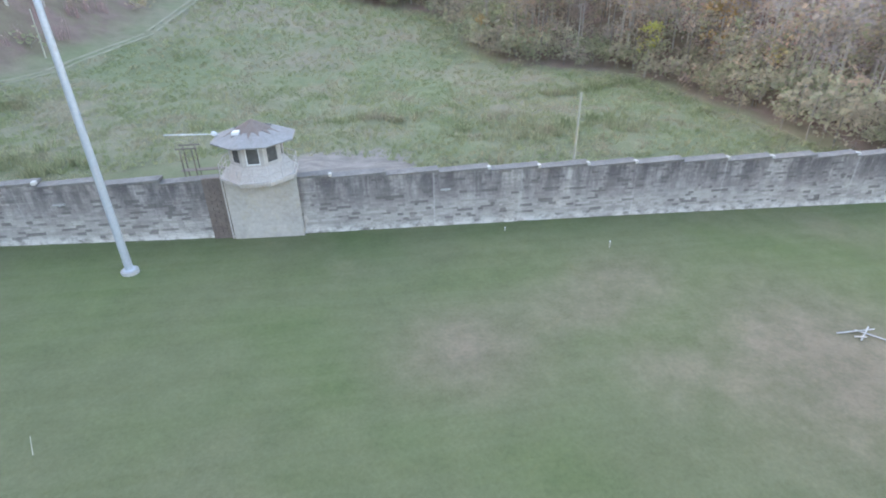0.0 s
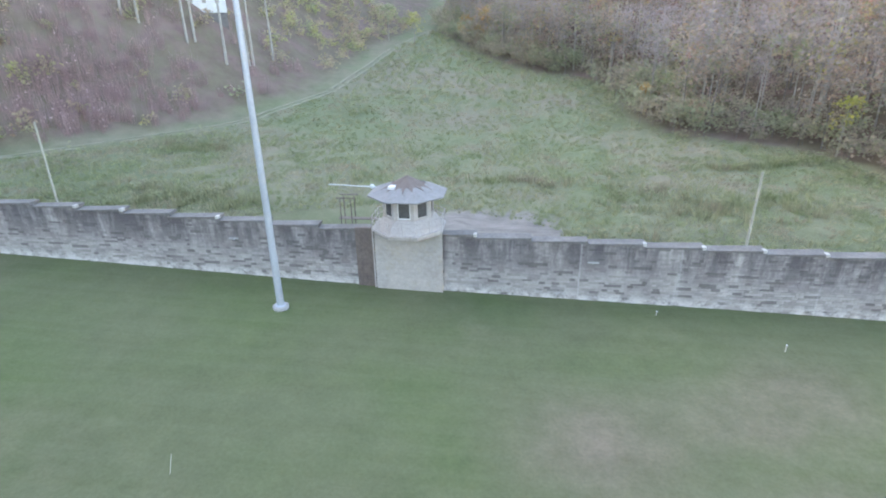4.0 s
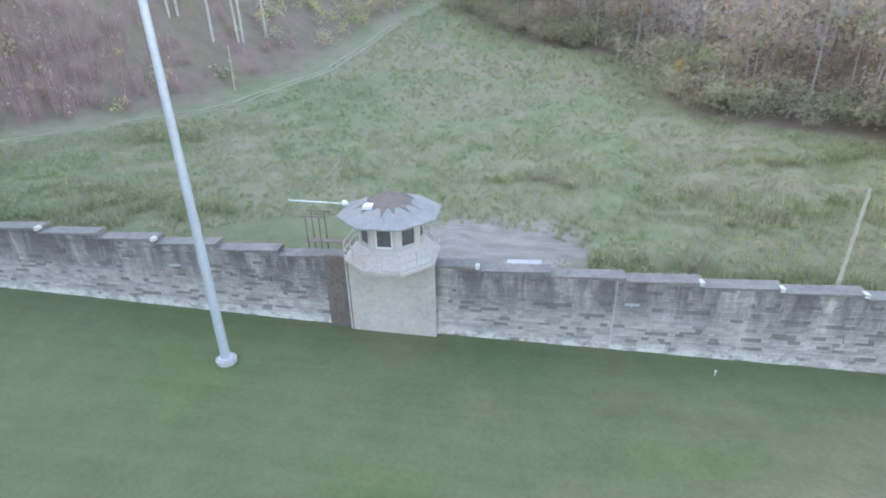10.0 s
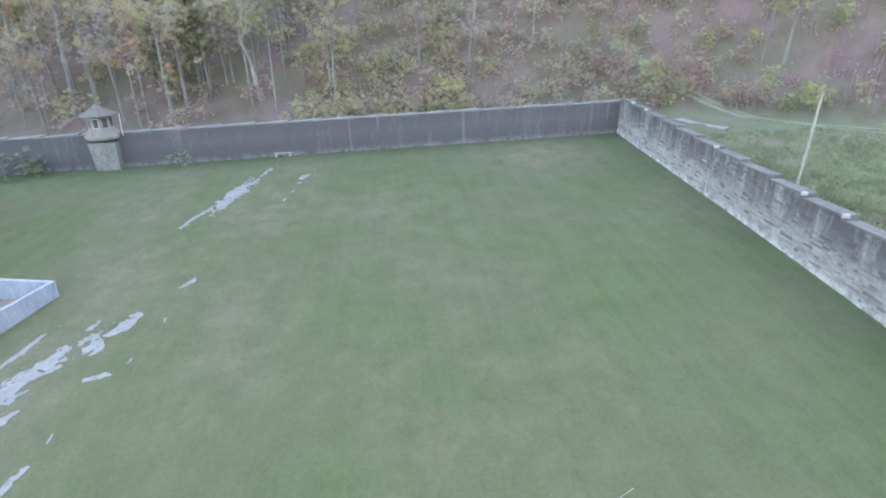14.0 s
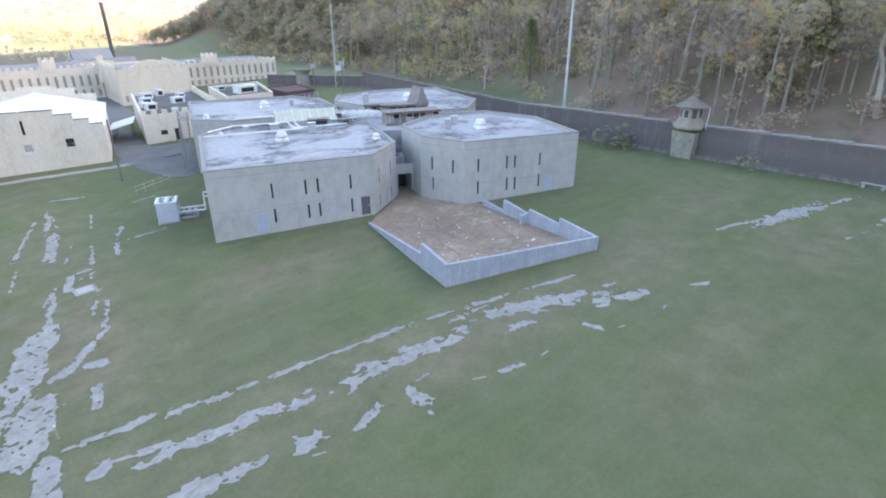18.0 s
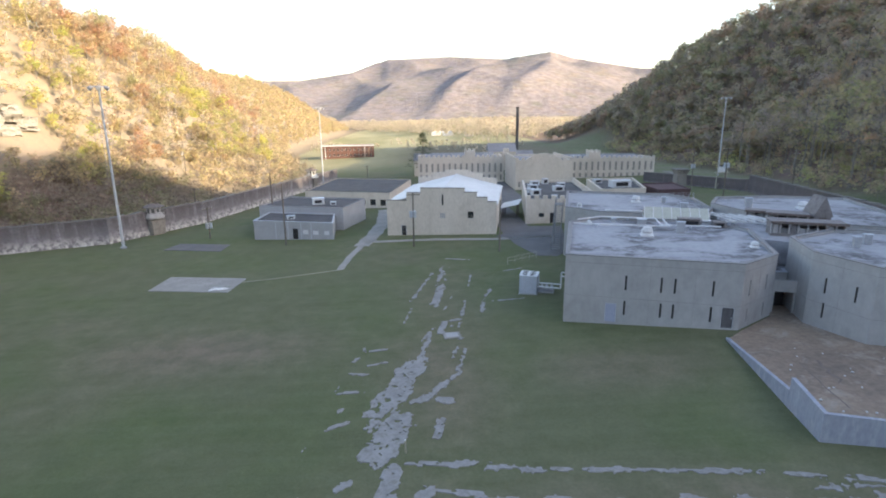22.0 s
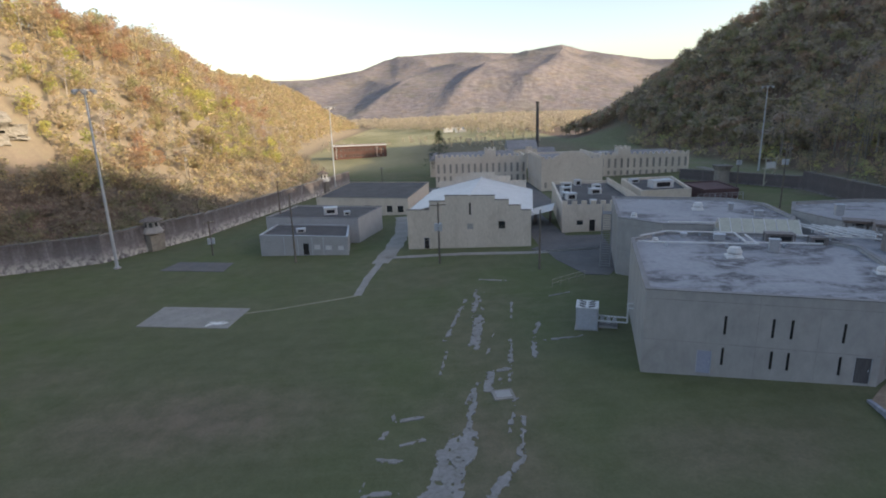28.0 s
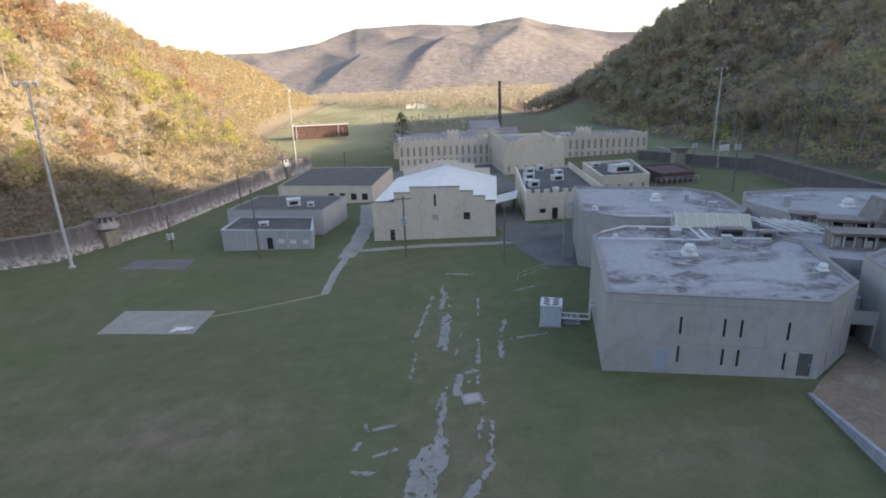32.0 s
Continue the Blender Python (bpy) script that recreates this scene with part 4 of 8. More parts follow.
for h, mt in ((h_front1[8], MAT_BARS), (h_front1[9], MAT_BLUEDOOR)):
    add_door(b1, m1[0], (16.4 - h[1], 16.4 - h[0], h[2], h[3]), mt)


pts2 = [(26.2, -1.5), (40.4, -1.8), (40.9, 8.5), (36.5, 15.5), (28.5, 15.3), (22.7, 10), (22.8, 3.4)]
h_front2 = slits([1.6, 5.1, 6.1, 9.3], 4.65, 6.1) + slits([1.6, 5.2, 6.2, 9.3], 2.1, 3.6) + [(10.1, 11.2, 1.2, 3.3)]
h_cham2 = slits([1.6, 4.4], 4.4, 5.9) + slits([1.7], 2.0, 3.5)
b2, m2 = block("cell_block", "pale bare concrete cell block with slit windows behind the yard pen", pts2, 8.05, {0: h_front2, 6: h_cham2})
for h in h_front2[:8]:
    add_window(b2, m2[0], h, MAT_DARK, MAT_GLASS, 0, 0.14, "slit_window", 0.03)
for h in h_cham2:
    add_window(b2, m2[6], h, MAT_DARK, MAT_GLASS, 0, 0.14, "slit_window", 0.03)
add_door(b2, m2[0], h_front2[8], MAT_BLUEDOOR)
pts3 = [(3.3, 25.8), (16.2, 26.0), (19.2, 32), (18.2, 42.3), (14, 46.5), (-2.6, 46.4), (-1.8, 29)]
b3, m3 = block("cell_block", "pale concrete cell block with sloping corner and membrane roof", pts3, 7.2, {6: slits([4, 8, 12], *UP)})
for h in slits([4, 8, 12], *UP):
    add_window(b3, m3[6], h, MAT_DARK, MAT_GLASS, 0, 0.14, "slit_window", 0.03)
pts4 = [(28.8, 20.3), (35.8, 19.6), (40.8, 27.3), (39.9, 43.4), (30.5, 44), (21, 40.4), (19.2, 34), (23.5, 25.5)]
b4, m4 = block("cell_block", "pale concrete cell block at the back of the group", pts4, 7.75)

# link between the blocks, with a dark entry below a bridge
link = thing("link_building", (BX, BY, BZ), "recessed concrete link between the cell blocks with a dark entry", "building", turn=BLOCK_TURN)
mats = hollow_building(link, [(20.95, 8.8), (22.6, 8.8), (22.6, 10.1), (28, 15.6), (33, 15.7), (33, 19.4), (28.5, 20), (23, 25.2), (17.2, 25.7), (17.2, 22), (20.95, 18)], -0.5, 4.4, MAT_CONC, MAT_ROOF, {}, 0.25, 0.2)
bm = bmesh.new()
add_box(bm, 20.5, 23.0, 6.0, 8.7, 3.1, 3.4)
part("bridge_slab", bm, MAT_CONC, link)
bm = bmesh.new()
add_box(bm, 20.5, 23.0, 6.0, 6.2, 3.4, 4.3)
part("bridge_parapet", bm, MAT_CONC, link)
bm = bmesh.new()
add_box(bm, 21.5, 22.5, 8.55, 8.75, 0.8, 2.9)
part("entry_door", bm, MAT_DARK, link)
for u in (20.7, 22.75):
    part("pier", box(u - 0.15, u + 0.15, 6.1, 6.5, -0.5, 3.1), MAT_CONC, link)


# -- roof gear --
def roof_vent(x, y, z, r=0.7):
    """A round mushroom ventilator on a kerb."""
    v = thing("roof_ventilator", (*block_xy(x, y), BZ + z), "white mushroom roof ventilator on a square kerb", "ventilator", "roof ventilators", turn=BLOCK_TURN)
    part("kerb", box(-r * 1.05, r * 1.05, -r * 1.05, r * 1.05, 0, 0.3 * r, 0.03 * r), MAT_WHITE, v)
    part("skirt", prism(ring(20, r * 1.0), 0.3 * r, 0.62 * r, ring(20, r * 0.86)), MAT_WHITE, v)
    part("throat", prism(ring(20, r * 0.78), 0.62 * r, 0.8 * r), MAT_EDGE, v)
    part("hood", prism(ring(20, r * 0.98), 0.8 * r, 1.12 * r, ring(20, r * 0.9)), MAT_WHITE, v)
    part("cap", prism(ring(20, r * 0.82), 1.12 * r, 1.5 * r, ring(20, r * 0.7)), MAT_WHITE, v)


def block_xy(u, v):
    a = radians(BLOCK_TURN)
    return (BX + u * math.cos(a) - v * math.sin(a), BY + u * math.sin(a) + v * math.cos(a))


R1, R2, R3, R4 = 6.92, 7.77, 6.92, 7.47
roof_vent(8.6, 12.2, R1)
roof_vent(31.5, 6.0, R2)
roof_vent(8.8, 37.5, R3)
roof_vent(31, 33, R4)
roof_vent(1.9, 17.4, R1, 0.34)
roof_vent(19.2, 9.0, R1, 0.42)
roof_vent(0.2, 31.0, R3, 0.4)
for u, v, z, w, d, h in ((12.6, 15.0, R1, 0.9, 0.6, 1.3), (27.8, 7.5, R2, 0.6, 0.6, 1.1), (29.5, 9.5, R2, 0.7, 0.5, 1.0), (13, 38, R3, 0.6, 0.5, 0.9), (15.5, 34, R3, 1.0, 0.6, 0.7), (24, 33, R4, 0.9, 0.8, 1.3), (8.5, 19.5, R1, 1.1, 0.7, 0.6), (5.0, 19.9, R1, 0.6, 0.5, 0.5)):
    g = thing("roof_unit", (*block_xy(u, v), BZ + z), "small grey sheet metal roof unit", "roof unit", "roof units", turn=BLOCK_TURN)
    part("casing", box(-w / 2, w / 2, -d / 2, d / 2, 0, h, 0.04), MAT_SHED, g)
    part("lid", box(-w / 2 - 0.06, w / 2 + 0.06, -d / 2 - 0.06, d / 2 + 0.06, h, h + 0.07), MAT_METAL, g)


def roof_pipe(points, z, r=0.1, label="white insulated pipe run along the roof"):
    p = thing("roof_pipe", (BX, BY, BZ), label, "pipe", "roof pipes", turn=BLOCK_TURN)
    for a, b in zip(points, points[1:]):
        part("pipe_section", rod((*a, z), (*b, z), r, r, 8), MAT_WHITE, p)
        n = max(1, int(math.dist(a, b) / 4))
        for k in range(n):
            q = Vector(a).lerp(Vector(b), (k + 0.5) / n)
            part("bracket", box(q.x - 0.12, q.x + 0.12, q.y - 0.12, q.y + 0.12, z - r - 0.3, z - r + 0.02), MAT_METAL, p)
    for q in points[1:-1]:
        bm = bmesh.new()
        bmesh.ops.create_icosphere(bm, subdivisions=1, radius=r * 1.12, matrix=Matrix.Translation((*q, z)))
        part("elbow", bm, MAT_WHITE, p)


roof_pipe([(0.0, 15.6), (11.5, 16.2), (11.2, 20.6)], R1 + 0.46)
roof_pipe([(0.4, 18.3), (3.3, 21.0), (10.3, 21.2), (10.6, 16.9), (17.5, 17.4)], R1 + 0.46)
roof_pipe([(4.0, 26.4), (9.5, 26.6)], R3 + 0.46)
for k in range(6):
    roof_pipe([(16.6 + k * 1.05, 25.6 - k * 0.35), (19.5 + k * 1.1, 19.0 + k * 0.2)], R1 + 0.9, 0.09, "white insulated pipe crossing between the blocks")
roof_pipe([(15.5, 20.3), (22.5, 20.2), (26.5, 17.5)], R1 + 0.6)
roof_pipe([(17.2, 24.8), (23, 23.6), (27, 20.6)], R1 + 0.6)

sky_l = thing("ridge_skylight", (*block_xy(13.0, 23.6), BZ + 7.0), "long translucent greenish gabled skylight over the link", "skylight", turn=BLOCK_TURN)
bm = bmesh.new()
for y0, y1, za, zb in ((-1.7, 0, 0.25, 1.55), (1.7, 0, 0.25, 1.55)):
    vs = [bm.verts.new(c) for c in ((-4, y0, za), (4, y0, za), (4, y1, zb), (-4, y1, zb))]
    bm.faces.new(vs)
for x in (-4, 4):
    bm.faces.new([bm.verts.new(c) for c in ((x, -1.7, 0.25), (x, 1.7, 0.25), (x, 0, 1.55))])
part("glazing", bm, MAT_GREENGLASS, sky_l)
part("kerb", box(-4.1, 4.1, -1.8, 1.8, -0.6, 0.25), MAT_CONC, sky_l)
for k in range(8):
    x = -4 + k * 8 / 7
    bm = bmesh.new()
    add_rod(bm, (x, -1.72, 0.27), (x, 0, 1.58), 0.05, 0.05, 4)
    add_rod(bm, (x, 1.72, 0.27), (x, 0, 1.58), 0.05, 0.05, 4)
    part("glazing_bar", bm, MAT_WHITE, sky_l)

# weathered plant housings in the middle of the roofs
for k, (u, v, w, d, h) in enumerate(((14.2, 19.6, 2.6, 1.1, 1.0), (17.6, 19.2, 1.4, 1.0, 0.8))):
    g = thing("plant_housing", (*block_xy(u, v), BZ + R1), "weathered grey-brown plywood plant housing on the roof", "plant housing", "plant housings", turn=BLOCK_TURN + 4 * k)
    for sx in (-1, 1):
        for sy in (-1, 1):
            part("post", box(sx * w / 2 - 0.06, sx * w / 2 + 0.06, sy * d / 2 - 0.06, sy * d / 2 + 0.06, 0, h * 0.88), MAT_SHACK, g)
    part("roof", box(-w / 2 - 0.08, w / 2 + 0.08, -d / 2 - 0.08, d / 2 + 0.08, h * 0.88, h, 0.04), MAT_SHACK, g)
    part("casing", box(-w / 2 + 0.12, w / 2 - 0.12, -d / 2 + 0.08, d / 2 - 0.08, 0, h * 0.86), MAT_SHACK, g)
    part("louvre", box(-w / 2 + 0.3, w / 2 - 0.3, -d / 2, -d / 2 + 0.079, h * 0.25, h * 0.7), MAT_DARK, g)

deck = thing("junction_roof", (BX, BY, BZ), "grey flat roof over the junction between the cell blocks", "roof", turn=BLOCK_TURN)
part("deck", prism([(21.0, 12.6), (24.2, 11.9), (28.2, 15.8), (31.5, 16.5), (30.0, 19.4), (28.4, 20.0), (24.0, 24.8), (22.0, 27.6), (18.5, 24.6), (21.0, 17.8)], 4.4, 7.05), MAT_ROOF, deck)
MAT_PALEPOST = mottled("faded_white_post", (0.34, 0.33, 0.33), (0.46, 0.45, 0.45), 1.5, 8, dirt=(0.2, 0.18, 0.17), dirt_amount=0.5, relief=0.1)


def plant_shelter(u0, v0, u1, v1, depth, h, bays):
    """A flat weathered roof on a row of pale posts, boarded at the back, with ducts behind the posts."""
    ln = math.dist((u0, v0), (u1, v1))
    g = thing("plant_shelter", (*block_xy(u0, v0), BZ + 7.05), "weathered flat-roofed plant shelter on pale posts", "plant shelter", "plant shelters", turn=BLOCK_TURN + math.degrees(math.atan2(v1 - v0, u1 - u0)))
    part("roof", box(-0.2, ln + 0.2, -0.3, depth + 0.1, h - 0.14, h, 0.03), MAT_SHACK, g)
    part("fascia", box(-0.22, ln + 0.22, -0.34, -0.305, h - 0.26, h + 0.02), MAT_RUST, g)
    part("back_wall", box(0, ln, depth - 0.1, depth, 0, h - 0.15), MAT_SHACK, g)
    part("side_wall", box(-0.02, 0.06, 0.1, depth - 0.11, 0, h - 0.15), MAT_SHACK, g)
    part("side_wall", box(ln - 0.06, ln + 0.02, 0.1, depth - 0.11, 0, h - 0.15), MAT_SHACK, g)
    part("kerb", box(-0.05, ln + 0.05, -0.16, 0.0, 0, 0.3), MAT_SHACK, g)
    for k in range(bays + 1):
        x = ln * k / bays
        part("post", box(x - 0.08, x + 0.08, -0.12, 0.04, 0.3, h - 0.15), MAT_PALEPOST, g)
        if k < bays and k % 3 != 1:
            part("panel", box(x + 0.2, x + ln / bays - 0.2, 0.06, 0.1, 0.32, h * (0.55 if k % 2 else 0.75)), MAT_PALEPOST if k % 3 == 0 else MAT_SHACK, g)
    part("duct", box(0.3, ln - 0.3, 0.3, depth * 0.6, 0, h * 0.5, 0.05), MAT_EDGE, g)


plant_shelter(22.3, 15.2, 29.6, 15.0, 2.2, 1.75, 8)
plant_shelter(23.4, 21.2, 27.6, 20.4, 2.2, 1.75, 4)
plant_shelter(22.0, 25.3, 24.6, 24.7, 1.6, 1.3, 3)
gab = thing("gabled_roof_hut", (*block_xy(29.2, 20.6), BZ + 7.05), "dark weathered steep gabled hut on the roof", "roof hut", turn=BLOCK_TURN + 6)
part("shell", box(-0.95, 0.95, 0, 2.8, 0, 1.5), MAT_SHACK, gab)
bm = bmesh.new()
add_prism(bm, [(-1.1, -0.15), (1.1, -0.15), (1.1, 2.95), (-1.1, 2.95)], 1.5, 3.9, [(-0.04, -0.15), (0.04, -0.15), (0.04, 2.95), (-0.04, 2.95)])
part("gable_roof", bm, MAT_SHACK, gab)
part("gable_board", box(-0.4, 0.4, -0.05, -0.004, 0.3, 1.4, 0.01), MAT_RUST, gab)

stone_jag = random.Random(9)
# -- exercise pen beside the blocks --
pen = thing("exercise_pen", (BX, BY, BZ), "stained concrete exercise yard inside low blue-grey walls", "yard pen", turn=BLOCK_TURN)
A_, B_, C_ = (14.9, -2.2), (17.0, -18.7), (31.85, -18.1)


def pen_ground(u, v):
    return yard_z(*block_xy(u, v)) - BZ


part("slab", prism([(15.0, -2.4), (17.12, -18.55), (31.7, -17.95), (28.1, -2.5), (22.9, 3.3), (22.9, 8.5), (20.7, 8.5), (20.4, 4.9), (16.6, 0.0)], lambda u, v: pen_ground(u, v) - 0.5, lambda u, v: pen_ground(u, v) + 0.06), MAT_PIT, pen)


def pen_wall(a, b, ha, hb, thick=0.28):
    d = (Vector(b) - Vector(a)).normalized() * thick
    n = (-d.y, d.x)
    pts = [a, b, (b[0] + n[0], b[1] + n[1]), (a[0] + n[0], a[1] + n[1])]
    hs = [ha, hb, hb, ha]
    bm = bmesh.new()
    lo = [bm.verts.new((*p, pen_ground(*p) - 0.5)) for p in pts]
    hi = [bm.verts.new((*p, pen_ground(*p) + h)) for p, h in zip(pts, hs)]
    bm.faces.new(lo[::-1])
    bm.faces.new(hi)
    for i in range(4):
        j = (i + 1) % 4
        bm.faces.new((lo[i], lo[j], hi[j], hi[i]))
    part("pen_wall", bm, MAT_BLUEWALL, pen)


pen_wall(A_, (16.42, -14.4), 0.2, 1.3)
pen_wall((16.42, -14.42), B_, 2.3, 2.0)
pen_wall(B_, (22.0, -18.48), 2.0, 1.72)
pen_wall((22.02, -18.48), C_, 1.72, 1.25)
pen_wall(C_, (30.76, -13.7), 1.25, 1.75)
pen_wall((30.76, -13.68), (29.78, -9.8), 1.15, 1.55)
pen_wall((29.78, -9.78), (28.86, -6.1), 1.0, 1.6)
pen_wall((28.86, -6.08), (28.05, -2.8), 0.35, 0.75)
pen_wall((28.7, -9.9), (29.72, -9.7), 1.0, 1.15)
for u0, v0, u1, v1, wd in ((21.1, -5.8, 21.4, -9.8, 0.2), (24.4, -7.9, 28.2, -7.8, 0.1), (26.6, -8.4, 26.6, -12.4, 0.1), (19.5, -6.5, 20.4, -13.8, 0.07), (18.4, -15.2, 28.6, -14.6, 0.07)):
    # dark cracks and washed-out joints in the slab
    c_ = Vector((u1 - u0, v1 - v0))
    n_ = Vector((-c_.y, c_.x)).normalized() * wd
    jag = [Vector((u0, v0)) + c_ * k / 7 + n_ * stone_jag.uniform(-1.2, 1.2) for k in range(8)]
    rim = [q + n_ * stone_jag.uniform(0.3, 0.9) for q in jag] + [q - n_ * stone_jag.uniform(0.3, 0.9) for q in jag[::-1]]
    part("slab_crack", prism([(q.x, q.y) for q in rim], lambda u, v: pen_ground(u, v) + 0.03, lambda u, v: pen_ground(u, v) + 0.066), MAT_RUST, pen, "dark crack in the slab")
stone_rnd = random.Random(8)
for k in range(30):
    u, v = stone_rnd.uniform(17.8, 28), stone_rnd.uniform(-16.5, -3)
    s = stone_rnd.uniform(0.05, 0.11)
    x, y = block_xy(u, v)
    bm = bmesh.new()
    bmesh.ops.create_icosphere(bm, subdivisions=1, radius=s)
    for vv in bm.verts:
        vv.co.z *= 0.6
    ob = part("loose_stone", bm, MAT_WHITE)
    ob.location = (x, y, yard_z(x, y) + 0.06 + s * 0.4)
    tagged(ob, "small pale stone lying on the stained slab", "stone", "loose stones")

MAT_CHILLER = mottled("pale_blue_sheet_metal", (0.4, 0.44, 0.52), (0.5, 0.54, 0.61), 0.5, 5, rough=0.5, relief=0.03, dirt=(0.35, 0.36, 0.38), dirt_amount=0.4)
# -- chiller beside the first block --
ch = thing("chiller_unit", (-6.9, -57.4, yard_z(-6.9, -57.4)), "pale blue-grey sheet metal chiller with open fan bays", "chiller", turn=BLOCK_TURN)
part("pad", box(-1.15, 1.15, -1.2, 1.2, -0.3, 0.1, 0.03), MAT_CONC, ch)
part("casing", box(-1.05, 1.05, -1.1, 1.1, 0.1, 2.3, 0.04), MAT_CHILLER, ch)
part("fan_deck", box(-1.1, 1.1, -1.15, 1.15, 2.3, 2.38, 0.02), MAT_WHITE, ch)
for k in range(3):
    for side in (-1, 1):
        bm = prism([(0.44 * px_, 0.19 * py_) for px_, py_ in ring(12, 1.0)], 0.0, 0.02)
        slot = part("fan_slot", bm, MAT_DARK, ch)
        slot.matrix_basis = pose(side * 0.46, -0.68 + k * 0.66, 2.385, 0, 0, side * 38)
for x in (-1.06, 1.06):
    part("corner_post", box(x - 0.05, x + 0.05, 1.06, 1.14, 0.1, 2.3), MAT_WHITE, ch)
part("drain_pipe", rod((0.0, 1.16, -0.1), (0.0, 1.16, 1.5), 0.04, 0.04, 6), MAT_WHITE, ch)
pump = thing("pump_set", (-9.0, -57.1, yard_z(-9, -57.1)), "grey pump set and valves between chiller and block", "pumps", turn=BLOCK_TURN)
part("skid", box(-0.9, 0.9, -0.7, 0.7, -0.2, 0.2), MAT_CONC, pump)
for k in range(3):
    part("pump", rod((-0.6 + k * 0.6, -0.4, 0.6), (-0.6 + k * 0.6, 0.5, 0.6), 0.25, 0.2, 10), MAT_SHED, pump)
for k in range(2):
    lp = thing("supply_pipe", (-9.3, -56.2, yard_z(-9, -56)), "white insulated supply pipe rising into the block wall", "pipe", "supply pipes", turn=BLOCK_TURN)
    y, z = -0.45 + k * 0.6, 0.95 + k * 0.3
    part("horizontal_run", rod((-1.6, y, z), (1.2, y, z), 0.085, 0.085, 8), MAT_WHITE, lp)
    part("vertical_run", rod((1.2, y, z), (1.2, y, z + 1.5), 0.085, 0.085, 8), MAT_WHITE, lp)
    part("wall_stub", rod((1.2, y, z + 1.5), (2.0, y, z + 1.5), 0.085, 0.085, 8), MAT_WHITE, lp)


# -- gymnasium --
GYM = (13.8, -97.0, -3.7)
gym = thing("gymnasium", GYM, "cream painted block gymnasium with stepped parapet and white metal roof", "building", turn=171.0)
GL, GD = 21.0, 26.5
gm = Matrix.Identity(4)
holes = [(2.8, 3.75, 0.25, 2.2), (10.65, 11.0, 6.2, 8.25), (10.25, 11.35, 3.65, 4.75), (15.6, 16.7, 3.85, 5.1)]
part("front_wall", panel_mesh(gm, GL, -0.8, 6.7, [h for h in holes if h[3] < 6] + [(10.65, 11.0, 6.2, 6.7)], 0.35), MAT_TAN, gym)
for x0, x1, top in ((0, 3.9, 7.0), (3.9, 6.6, 8.5), (6.6, 10.65, 9.45), (11.0, 15.0, 9.45), (15.0, 17.3, 8.7), (17.3, 19.3, 7.8), (19.3, GL, 7.0)):
    part("parapet_step", box(x0, x1, 0, 0.35, 6.7, top), MAT_TAN, gym)
    part("coping", box(x0 - 0.04, x1 + 0.04, -0.06, 0.42, top, top + 0.1), MAT_COPING, gym)
part("parapet_step", box(10.65, 11.0, 0, 0.35, 8.25, 9.44), MAT_TAN, gym)
for a, b in (((GL, 0.35), (GL, GD)), ((GL - 0.35, GD), (0.35, GD)), ((0, GD), (0, 0.35))):
    part("wall", panel_mesh(side_matrix(a, b), math.dist(a, b), -0.8, 6.4, [], 0.35), MAT_TAN, gym)
for x0, x1, name in ((-0.25, GL / 2, "roof_slope"), (GL + 0.25, GL / 2, "roof_slope")):
    n = 14
    for k in range(n):
        y0, y1 = 0.36 + (GD - 0.1) * k / n, 0.36 + (GD - 0.1) * (k + 1) / n - 0.03
        vs = ((x0, y0, 6.42), (x1, y0, 9.1), (x1, y1, 9.1), (x0, y1, 6.42), (x0, y0, 6.54), (x1, y0, 9.22), (x1, y1, 9.22), (x0, y1, 6.54))
        part_np("roof_sheet", vs, STONE_CUBE if x0 < x1 else [f[::-1] for f in STONE_CUBE], MAT_WHITE, gym)
part("ridge_cap", box(GL / 2 - 0.25, GL / 2 + 0.25, 0.36, GD + 0.3, 9.2, 9.3), MAT_WHITE, gym)
bm = bmesh.new()
vs = [bm.verts.new(c) for c in ((0, GD - 0.2, 6.4), (GL, GD - 0.2, 6.4), (GL / 2, GD - 0.2, 9.1), (0, GD, 6.4), (GL, GD, 6.4), (GL / 2, GD, 9.1))]
for f in ((0, 1, 2), (3, 5, 4), (0, 3, 4, 1), (1, 4, 5, 2), (2, 5, 3, 0)):
    bm.faces.new([vs[i] for i in f])
part("back_gable", bm, MAT_TAN, gym)
for x0, x1, top in ((1.2, 4.6, 8.4), (4.6, 7.6, 9.5), (7.6, 13.4, 10.2), (13.4, 16.6, 9.5), (16.6, 19.9, 8.4)):
    part("back_parapet_step", box(x0, x1, GD + 0.31, GD + 0.6, 6.0, top), MAT_TAN, gym)
part("floor", box(0.4, GL - 0.4, 0.4, GD - 0.4, -0.6, -0.4), MAT_DARK, gym)
add_door(gym, gm, holes[0], MAT_DARK)
add_window(gym, gm, holes[1], MAT_DARK, MAT_GLASS, 0, 0.15, "slit_window")
add_window(gym, gm, holes[2], MAT_TAN, MAT_SHED, 2, 0.12)
add_window(gym, gm, holes[3], MAT_DARK, MAT_GLASS, 1, 0.15)
for z in [0.9 + 0.85 * k for k in range(7)]:
    part("block_course", box(0.0, GL, -0.012, 0.0, z, z + 0.03), MAT_TAN, gym)

# -- grey metal sheds --
def shed(name, label, pts, z0, z1, wall, roof, openings=None, cap=None):
    cx, cy = pts[0]
    ob = thing(name, (cx, cy, z0), label, "building")
    loc_pts = [(x - cx, y - cy) for x, y in pts]
    return ob, hollow_building(ob, loc_pts, -0.8, z1 - z0, wall, roof, openings, 0.25, 0.18, cap or MAT_COPING)


